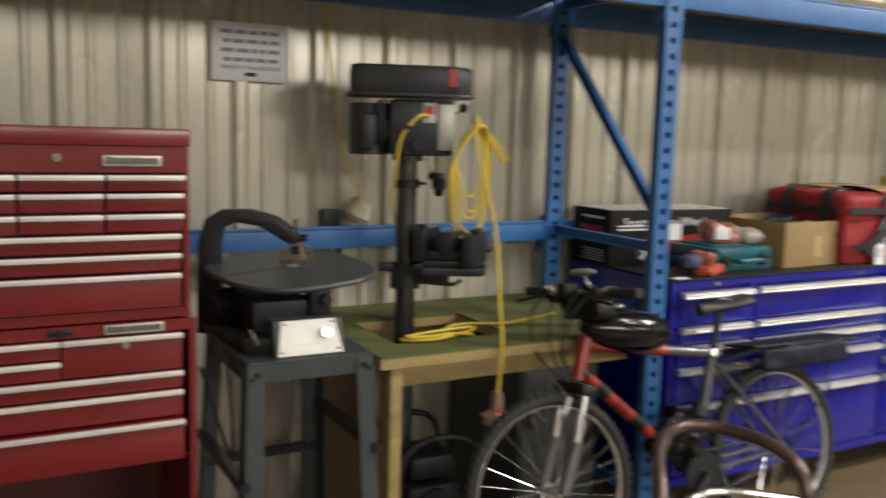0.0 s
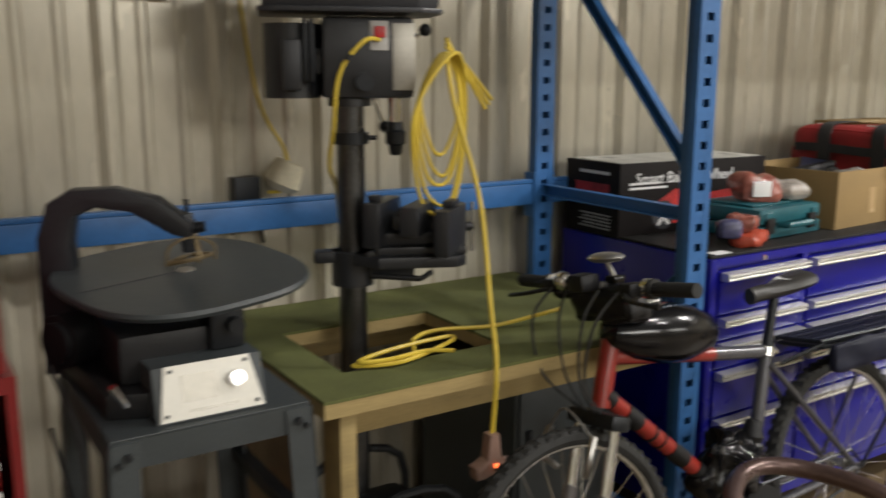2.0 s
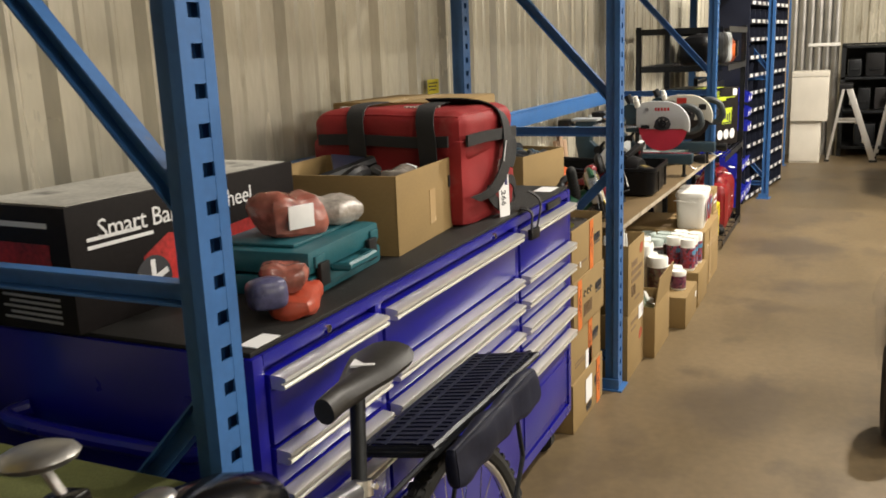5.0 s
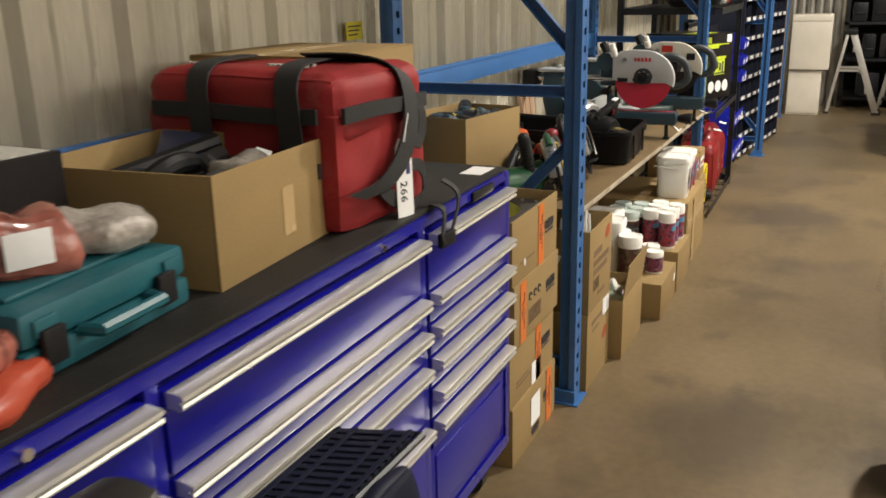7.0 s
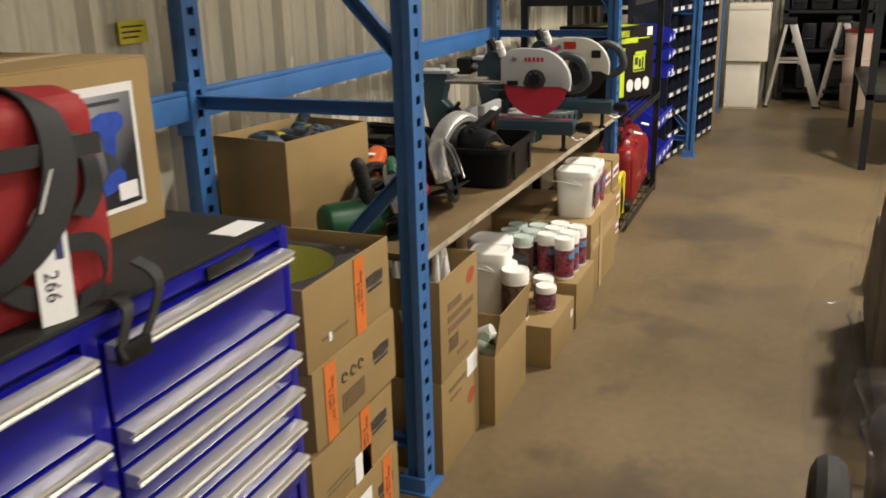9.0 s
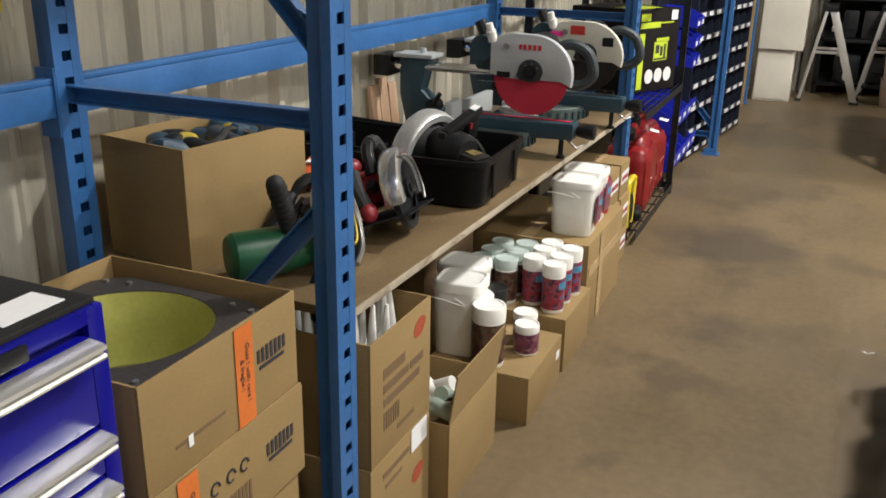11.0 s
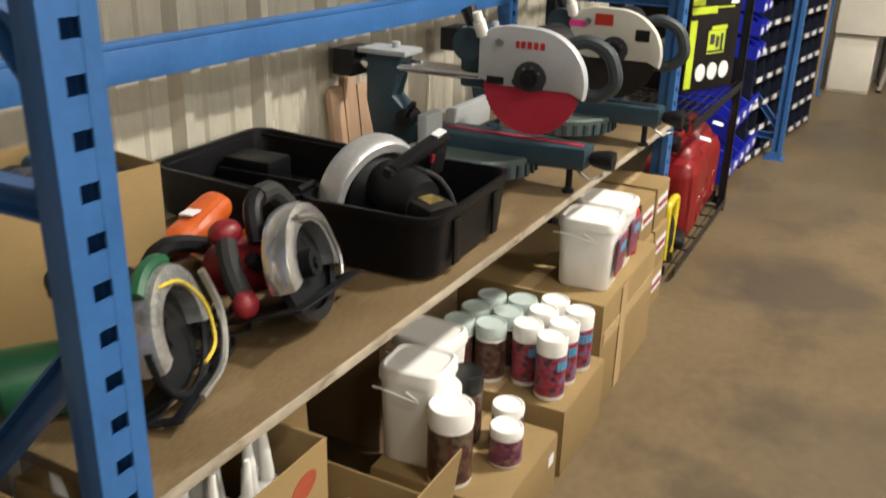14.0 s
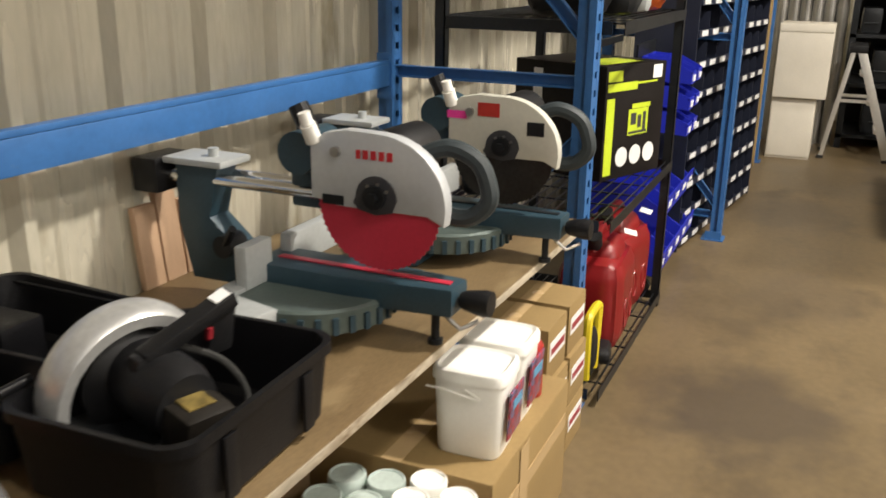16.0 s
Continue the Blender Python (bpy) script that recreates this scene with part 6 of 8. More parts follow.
# ---- tools on the saw shelf ----
SZ = 0.69
b2 = carton("tool_carton", "tall open brown carton of power tools on the shelf", pose(4.885, 2.905, SZ, 0, 0, -9), 0.405, 0.28, 0.29, True)
rnd = random.Random(5)
part("filling", soft_block(0.36, 0.24, 0.245, 0.02, 0.0, 0.03, 3, 16, freq=16), mat("tool_clutter", (0.035, 0.04, 0.05), 0.5, var=0.6, scale=20), b2, "mixed dark tools", m=pose(0.2, 0.14, 0.006))
for i, (c, nm) in enumerate((((0.03, 0.06, 0.09), "blue_grey_tool"), ((0.50, 0.38, 0.03), "yellow_tool"), ((0.04, 0.04, 0.045), "dark_tool"), ((0.03, 0.07, 0.10), "teal_tool"))):
    part("tool", soft_block(0.13, 0.055, 0.05, 0.02, 0.004, 0.012, i, 7, freq=18), mat(nm, c, 0.45, var=0.3), b2, m=pose(0.07 + 0.075 * i, 0.10 + 0.05 * (i % 2), 0.235, 8 * i - 10, 14 - 9 * i, 40 * i))

rnd = random.Random(31)
for i in range(9):
    part("tool", soft_block(rnd.uniform(0.06, 0.11), 0.04, 0.04, 0.015, 0.003, 0.012, i, 6, freq=20), (BLACK_PLASTIC, bpy.data.materials["blue_grey_tool"], DARK_STEEL, bpy.data.materials["yellow_tool"])[(0, 1, 2, 0, 1, 3, 0, 2, 1)[i]], b2,
         m=pose(rnd.uniform(0.06, 0.34), rnd.uniform(0.06, 0.22), rnd.uniform(0.235, 0.26), rnd.uniform(-20, 20), rnd.uniform(-25, 25), rnd.uniform(0, 180)))
part("hose", Solid().tube([(0.08, 0.06, 0.25), (0.15, 0.04, 0.283), (0.24, 0.10, 0.285), (0.31, 0.07, 0.26)], 0.009, 8, smooth=6), RUBBER, b2)

SILVER = mat("cast_aluminium", (0.62, 0.62, 0.61), 0.36, 0.6, var=0.12, scale=10)


def guard_shell(r, a0=-15, a1=195, n=28):
    """The rounded housing over the upper half of a blade in the x-z plane."""
    s = Solid()
    sec = ((0.66, -0.004), (0.66, -0.016), (0.86, -0.018), (0.96, -0.012), (1.0, 0.0), (1.0, 0.022), (0.96, 0.034), (0.86, 0.038), (0.66, 0.036), (0.66, 0.03))
    k = len(sec)
    v = [(r * q * math.cos(a), y, r * q * math.sin(a)) for a in np.linspace(math.radians(a0), math.radians(a1), n) for q, y in sec]
    f = [(k * i + j, k * i + (j + 1) % k, k * i + k + (j + 1) % k, k * i + k + j) for i in range(n - 1) for j in range(k)]
    s._add(v, f + [tuple(range(k - 1, -1, -1)), tuple(range(k * n - k, k * n))])
    return s


def circular_saw(name, label, m, body, guard, handle, cord=True, r=0.105):
    """Blade in the x-z plane, hub at the pose, shoe below, motor towards -y."""
    c = thing(name, label, "circular saw", m)
    part("upper_guard", guard_shell(r), guard, c, "polished metal blade guard")
    part("lower_guard", Solid().lathe([(r * 0.75, 0), (r * 0.93, 0), (r * 0.95, 0.006), (r * 0.95, 0.014), (r * 0.75, 0.014)], m=pose(0, 0.02, 0, 90, 180, 0), n=24, arc=math.pi), DARK_STEEL, c)
    part("blade", Solid().cyl((0, 0.007, 0), (0, 0.009, 0), r * 0.9, n=40), DARK_STEEL, c)
    part("hub", Solid().cyl((0, -0.01, 0), (0, 0.034, 0), 0.026).cyl((0, 0.034, 0), (0, 0.04, 0), 0.012, n=6), DARK_STEEL, c)
    mo = part("motor", Solid().lathe([(0.0, 0), (0.042, 0), (0.05, 0.01), (0.052, 0.11), (0.046, 0.15), (0.03, 0.165), (0.0, 0.166)], m=pose(0, -0.012, 0.02, 90, 0, 0), n=24), body, c)
    for k in range(4):
        part("vent", Solid().box(-0.054, -0.10 - 0.016 * k, 0.01, -0.048, -0.094 - 0.016 * k, 0.03), INK, mo)
    s = Solid()
    s.tube([(0.04, -0.045, 0.06), (0.02, -0.045, 0.125), (-0.06, -0.045, 0.135), (-0.14, -0.045, 0.07), (-0.15, -0.045, 0.0), (-0.09, -0.045, -0.02)], 0.017, 10, smooth=6)
    hd = part("handle", s, handle, c)
    part("grip_pad", Solid().tube([(0.0, -0.045, 0.135), (-0.06, -0.045, 0.137), (-0.11, -0.045, 0.10)], 0.0195, 10, smooth=5), RUBBER, hd, "black rubber grip")
    part("front_knob", Solid().tube([(0.06, -0.04, 0.02), (0.08, -0.045, 0.04)], 0.014, 8), handle, c)
    part("shoe", Solid().box(-0.16, -0.11, -0.06, 0.13, -0.004, -0.056, 0.001).box(-0.16, 0.018, -0.06, 0.13, 0.05, -0.056, 0.001).box(0.10, -0.004, -0.06, 0.13, 0.018, -0.056)
         .box(-0.16, -0.004, -0.06, -0.13, 0.018, -0.056), DARK_STEEL, c, "dark steel shoe plate")
    if cord:
        part("cord", Solid().tube([(-0.15, -0.045, 0.02), (-0.20, -0.08, -0.02), (-0.19, -0.16, -0.055), (-0.06, -0.20, -0.055), (0.08, -0.17, -0.05), (0.12, -0.10, -0.045), (0.02, -0.12, -0.03), (-0.10, -0.15, -0.045)], 0.005, 6, smooth=8), RUBBER, c)
    return c


GREEN = mat("dark_green_plastic", (0.012, 0.085, 0.035), 0.4, var=0.15, bump=0.1)
REDTOOL = mat("red_tool_plastic", (0.24, 0.014, 0.022), 0.45, var=0.3, scale=14, bump=0.08)
ORANGE = mat("orange_tool_plastic", (0.55, 0.10, 0.015), 0.42, var=0.15, bump=0.08)
gs = thing("circular_saw", "old green circular saw with black ribbed grip and silver guard", "circular saw", pose(0, 0, SZ))
part("motor", Solid().lathe([(0.0, 0), (0.045, 0.002), (0.054, 0.014), (0.056, 0.13), (0.048, 0.17), (0.0, 0.175)], m=pose(4.88, 2.80, 0.058, 0, 90, -38), n=24), GREEN, gs)
part("gear_head", Solid().cyl((5.005, 2.705, 0.07), (5.05, 2.665, 0.09), 0.05, 0.042, n=24), GREEN, gs)
part("vent", Solid().cyl((4.955, 2.705, 0.06), (4.95, 2.70, 0.06), 0.012), INK, gs)
gp0, gp1 = Vector((5.0, 2.69, 0.055)), Vector((4.948, 2.708, 0.222))
gr = part("grip", Solid().cyl(gp0, gp1, 0.019, 0.022, n=18).ball(gp1, 0.022), RUBBER, gs, "black ribbed rubber grip")
for k in range(11):
    a, b = gp0.lerp(gp1, 0.08 + 0.083 * k), gp0.lerp(gp1, 0.11 + 0.083 * k)
    part("rib", Solid().cyl(a, b, 0.0235, n=18), RUBBER, gr)
part("grip_socket", Solid().ball((5.005, 2.685, 0.045), 0.034, 0.03, 0.03), GREEN, gs)
RM = pose(5.068, 2.645, 0.105, 14, 0, -158) @ Matrix.Diagonal((0.95, 0.95, 1.0, 1))
part("upper_guard", guard_shell(0.105), mat("worn_silver_guard", (0.55, 0.56, 0.55), 0.3, 0.75, var=0.25, scale=16), gs, "worn silver blade guard", m=RM)
part("blade", Solid().cyl((0, 0.004, 0), (0, 0.006, 0), 0.094, n=40).cyl((0, -0.004, 0), (0, 0.014, 0), 0.022, n=20), DARK_STEEL, gs, "dark saw blade", m=RM)
part("lower_guard", Solid().tube([(0.10 * math.cos(a), 0.02, 0.10 * math.sin(a)) for a in np.linspace(3.0, 6.4, 22)], 0.008, 8), DARK_STEEL, gs, m=RM)
part("green_cap", Solid().tube([(0.108 * math.cos(a), 0.012, 0.108 * math.sin(a)) for a in np.linspace(0.9, 2.0, 10)], 0.014, 8), GREEN, gs, m=RM)
part("hoop_lever", Solid().tube([(-0.09, 0.05, 0.06), (-0.10, 0.055, -0.02), (-0.05, 0.055, -0.085), (0.05, 0.05, -0.095)], 0.007, 8, smooth=5), STEEL, gs, "bare steel lever", m=RM)
part("wire", Solid().tube([(0.04, 0.035, 0.085), (-0.02, 0.045, 0.07), (-0.065, 0.05, 0.01), (-0.055, 0.05, -0.05), (0.0, 0.05, -0.06)], 0.0035, 6, smooth=7), YELLOW, gs, "yellow wire", m=RM)
part("shoe", Solid().box(-0.13, -0.07, -0.098, 0.12, -0.005, -0.094, 0.001).box(-0.13, 0.022, -0.098, 0.12, 0.045, -0.094, 0.001).box(0.10, -0.005, -0.098, 0.12, 0.022, -0.094).box(-0.13, -0.005, -0.098, -0.11, 0.022, -0.094), DARK_STEEL, gs, m=RM)
pl0 = thing("planer", "black power tool with glossy barrel leaning on others", "power tool", pose(5.13, 2.78, SZ) @ Matrix.Diagonal((0.9, 0.9, 0.62, 1)))
part("barrel", Solid().lathe([(0.0, 0), (0.03, 0.004), (0.034, 0.03), (0.03, 0.13), (0.036, 0.15), (0.034, 0.21), (0.0, 0.215)], m=pose(0.03, -0.05, 0.022, 12, -24, 0), n=18), GLOSS, pl0)
part("body", soft_block(0.19, 0.12, 0.09, 0.03, 0.006, 0.03, 7, 12, freq=14), BLACK_PLASTIC, pl0, m=pose(0.07, 0.0, 0, 0, 0, 30))
part("second_barrel", Solid().lathe([(0.0, 0), (0.026, 0.004), (0.028, 0.03), (0.025, 0.15), (0.0, 0.155)], m=pose(0.09, -0.01, 0.05, 6, -18, 0), n=16), DARK_STEEL, pl0)
part("cord", Solid().tube([(0.10, -0.06, 0.05), (0.14, -0.11, 0.01), (0.08, -0.15, 0.005), (0.02, -0.12, 0.005), (0.10, -0.10, 0.02), (0.18, -0.12, 0.006), (0.24, -0.06, 0.006)], 0.0045, 6, smooth=8), RUBBER, pl0)
rs = circular_saw("red_saw", "red and black circular saw with silver guard", pose(5.37, 2.615, SZ + 0.115, 18, -8, -168), REDTOOL, mat("polished_alloy", (0.68, 0.68, 0.69), 0.2, 0.85, var=0.15, scale=14), BLACK_PLASTIC, r=0.112)
part("side_grip", Solid().tube([(0.075, -0.085, 0.075), (0.10, -0.075, 0.03), (0.115, -0.06, -0.015)], 0.019, 10, smooth=4), RUBBER, rs, "black rubber grip")
part("grip_end", Solid().ball((0.118, -0.055, -0.03), 0.026, 0.022, 0.026), REDTOOL, rs)
part("grip_root", Solid().ball((0.06, -0.09, 0.09), 0.034, 0.03, 0.024), REDTOOL, rs)
part("spring_wire", Solid().tube([(0.05, 0.045, 0.09), (-0.03, 0.05, 0.07), (-0.07, 0.05, 0.0), (-0.06, 0.05, -0.04)], 0.004, 6, smooth=5), STEEL, rs)
dk = thing("grinder", "dark grinder with two black grips beside the saws", "grinder", pose(5.10, 2.84, SZ, 0, 0, 20) @ Matrix.Diagonal((0.7, 0.7, 0.6, 1)))
part("body", Solid().lathe([(0.0, 0), (0.034, 0.002), (0.038, 0.06), (0.032, 0.13), (0.026, 0.21), (0.0, 0.215)], m=pose(0.0, 0, 0.045, 0, 38, -30), n=18), DARK_STEEL, dk)
part("grip", Solid().tube([(0.03, -0.05, 0.05), (0.07, -0.10, 0.17), (0.08, -0.12, 0.20)], 0.017, 10), RUBBER, dk)
part("foot", soft_block(0.14, 0.10, 0.05, 0.02, 0.003, 0.01, 2, 6), DARK_STEEL, dk)
oz = thing("orange_drill", "orange corded drill lying on dark tools", "drill", pose(5.40, 2.89, SZ, 0, 0, 12) @ Matrix.Diagonal((0.85, 0.8, 0.8, 1)))
part("body", soft_block(0.24, 0.08, 0.075, 0.03, 0.004, 0.012, 5, 10, freq=14), ORANGE, oz, m=pose(0.02, 0, 0.115, 0, -12, 0))
part("chuck", Solid().lathe([(0.0, 0), (0.022, 0), (0.024, 0.04), (0.014, 0.06), (0.0, 0.06)], m=pose(-0.10, 0, 0.15, 0, -100, 0), n=14), DARK_STEEL, oz)
part("handle", soft_block(0.05, 0.045, 0.14, 0.016, 0.003, 0.006, 6, 6), ORANGE, oz, m=pose(0.08, -0.02, 0.02, 40, 10, 0))
part("label", Solid().box(-0.02, -0.045, 0.19, 0.02, -0.01, 0.194, m=pose(0, 0.03, 0.002)), WHITE_PAPER, oz)
bt = thing("tool_pile", "brown and black drill resting on the shelf", "drill", pose(5.25, 2.86, SZ, 0, 0, -20))
part("body", soft_block(0.20, 0.11, 0.10, 0.035, 0.004, 0.02, 7, 10, freq=12), mat("brown_black_tool", (0.10, 0.065, 0.03), 0.45, var=0.5, scale=18), bt)
part("handle", Solid().tube([(-0.03, 0, 0.09), (0.03, -0.02, 0.14), (0.11, -0.01, 0.12)], 0.018, 8, smooth=4), BLACK_PLASTIC, bt)

# open black case, base and lid
CASE = mat("black_case_plastic", (0.005, 0.005, 0.006), 0.42, var=0.2, bump=0.2, grain=220, spec=0.22)


def shell(w, d, h, t=0.006, r=0.05):
    """A moulded half shell, open above, with a rim."""
    s = Solid()
    n = 9

    def ring(ww, dd, rr, z):
        pts = []
        for cx, cy, a0 in ((ww / 2 - rr, dd / 2 - rr, 0), (-ww / 2 + rr, dd / 2 - rr, 90), (-ww / 2 + rr, -dd / 2 + rr, 180), (ww / 2 - rr, -dd / 2 + rr, 270)):
            for i in range(n):
                a = math.radians(a0 + 90 * i / (n - 1))
                pts.append((cx + rr * math.cos(a), cy + rr * math.sin(a), z))
        return pts
    rings = [ring(w - 0.06, d - 0.06, r, 0), ring(w - 0.03, d - 0.03, r, 0.012), ring(w - 0.012, d - 0.012, r, h - 0.02), ring(w, d, r, h - 0.018), ring(w, d, r, h),
             ring(w - 2 * t - 0.008, d - 2 * t - 0.008, r, h), ring(w - 0.014 - 2 * t, d - 0.014 - 2 * t, r, h - 0.02), ring(w - 0.035 - 2 * t, d - 0.035 - 2 * t, r, 0.018), ring(w - 0.07, d - 0.07, r, t)]
    k = len(rings[0])
    v = [p for q in rings for p in q]
    f = [(a * k + i, a * k + (i + 1) % k, (a + 1) * k + (i + 1) % k, (a + 1) * k + i) for a in range(len(rings) - 1) for i in range(k)]
    f += [tuple(range(k - 1, -1, -1)), tuple(range((len(rings) - 1) * k, len(rings) * k))]
    s._add(v, f)
    return s


cs = thing("saw_case", "open black moulded saw case with lid folded back", "tool case", pose(5.83, 2.645, SZ, 0, 0, 2))
part("base", shell(0.43, 0.33, 0.145), CASE, cs)
part("lid", shell(0.43, 0.40, 0.125), CASE, cs, m=pose(0.0, 0.375, 0.022, 3, 0, 0))
part("lid_foot", Solid().box(-0.18, 0.25, 0, 0.18, 0.30, 0.02), CASE, cs)
for x in (-0.15, 0.15):
    part("latch", Solid().box(x - 0.025, 0.565, 0.12, x + 0.025, 0.58, 0.155, 0.003), STEEL, cs)
for x in (-0.19, 0.12):
    part("hinge", Solid().cyl((x, 0.17, 0.15), (x + 0.06, 0.17, 0.15), 0.008), CASE, cs)
part("carry_handle", Solid().tube([(0.215, -0.06, 0.085), (0.24, -0.055, 0.085), (0.24, 0.055, 0.085), (0.215, 0.06, 0.085)], 0.009, 8), CASE, cs)
part("paper", Solid().box(-0.13, 0.27, 0.045, -0.02, 0.36, 0.048), mat("pinkish_paper", (0.5, 0.38, 0.33), 0.7), cs)
part("rib", Solid().box(0.0, 0.22, 0.03, 0.012, 0.54, 0.10, 0.003), CASE, cs)
part("pocket_block", Solid().box(0.02, 0.40, 0.03, 0.12, 0.54, 0.125, 0.012), CASE, cs)
part("latch_panel", Solid().box(0.2085, -0.07, 0.03, 0.2135, 0.07, 0.115, 0.002), CASE, cs)
part("front_rib", Solid().box(-0.12, -0.1655, 0.02, -0.09, -0.159, 0.12, 0.003), CASE, cs)
part("front_rib", Solid().box(0.09, -0.1655, 0.02, 0.12, -0.159, 0.12, 0.003), CASE, cs)
part("lid_lip", Solid().tube([(-0.19, 0.20, 0.135), (-0.19, 0.56, 0.142), (0.19, 0.56, 0.142), (0.19, 0.20, 0.135)], 0.005, 6), CASE, cs)

bs = thing("circular_saw", "black circular saw with silver guard in its case", "circular saw", pose(5.80, 2.715, SZ + 0.105, 9, 2, -15))
n, r = 30, 0.140
v, f = [], []
for a in np.linspace(math.radians(48), math.radians(196), n):
    for rad, y in ((r * 0.80, -0.012), (r * 0.93, -0.012), (r * 0.975, -0.004), (r * 0.985, 0.006), (r, 0.012), (r, 0.03), (r * 0.975, 0.046), (r * 0.92, 0.055), (r * 0.74, 0.056), (r * 0.74, 0.048), (r * 0.80, 0.046)):
        v.append((rad * math.cos(a), y, rad * math.sin(a)))
k = 11
f = [(k * i + j, k * i + (j + 1) % k, k * i + k + (j + 1) % k, k * i + k + j) for i in range(n - 1) for j in range(k)] + [tuple(range(k - 1, -1, -1)), tuple(range(k * n - k, k * n))]
s = Solid()
s._add(v, f)
part("guard", s, SILVER, bs, "bare cast aluminium guard")
part("motor", Solid().lathe([(0.0, 0), (0.05, 0), (0.058, 0.012), (0.06, 0.10), (0.052, 0.13), (0.0, 0.135)], m=pose(0.0, -0.006, 0.04, 90, 0, 0), n=24), BLACK_PLASTIC, bs)
part("gear_cover", Solid().lathe([(0.0, -0.02), (0.08, -0.02), (0.085, 0.0), (0.06, 0.02), (0.0, 0.022)], m=pose(0, 0.0, 0.02, 90, 0, 0), n=24), BLACK_PLASTIC, bs)
part("handle", Solid().box(-0.09, -0.016, -0.013, 0.08, 0.016, 0.013, 0.007, m=pose(0.055, -0.06, 0.125, 0, -22, 0))
     .box(-0.045, -0.075, 0.02, -0.01, -0.045, 0.10, 0.012).box(0.085, -0.07, 0.06, 0.135, -0.04, 0.155, 0.014), BLACK_PLASTIC, bs)
part("motor_tail", Solid().box(-0.045, -0.20, -0.02, 0.045, -0.13, 0.06, 0.018), mat("dark_brown_plate", (0.012, 0.010, 0.008), 0.4, var=0.3), bs)
part("label", Solid().box(-0.025, -0.175, 0.0605, 0.02, -0.14, 0.0625), mat("amber_label", (0.16, 0.115, 0.03), 0.5, var=0.4, scale=40), bs)
part("tag", Solid().box(-0.02, -0.016, 0.0, 0.02, 0.016, 0.0025, m=pose(0.105, -0.06, 0.1595, 0, -22, 0) @ Matrix.Diagonal((0.7, 0.7, 1, 1))), WHITE_PAPER, bs)
part("switch", Solid().box(0.075, -0.078, 0.10, 0.084, -0.07, 0.118), REDTOOL, bs)
part("shoe", Solid().box(-0.11, -0.09, -0.045, 0.13, 0.04, -0.041, 0.001), DARK_STEEL, bs)
part("cord", Solid().tube([(0.04, -0.05, 0.09), (0.10, -0.09, 0.06), (0.12, -0.13, 0.0), (0.05, -0.17, -0.05), (-0.08, -0.15, -0.06)], 0.006, 7, smooth=7), RUBBER, bs)


# sliding mitre saws
NAVY = mat("dark_teal_cast", (0.022, 0.05, 0.07), 0.42, var=0.15, bump=0.1, grain=140)
GREYCAST = mat("pale_grey_cast", (0.42, 0.44, 0.44), 0.45, 0.2, var=0.08, bump=0.04)
TURN_GREEN = mat("worn_turntable", (0.10, 0.13, 0.12), 0.45, 0.3, var=0.15)
SAW_RED = mat("red_saw_blade", (0.50, 0.03, 0.06), 0.38, 0.1, var=0.08, bump=0.02)
DARK_BLADE = mat("dark_saw_blade", (0.045, 0.042, 0.04), 0.35, 0.8, var=0.25)


def toothed(r, t, teeth=60):
    pts = []
    for i in range(teeth):
        a = 2 * math.pi * i / teeth
        pts += [(r * math.cos(a), r * math.sin(a)), ((r - 0.004) * math.cos(a + 0.03), (r - 0.004) * math.sin(a + 0.03))]
    return Solid().prism(pts, t, m=Matrix(((0, 0, 1, 0), (1, 0, 0, 0), (0, 1, 0, 0), (0, 0, 0, 1))))


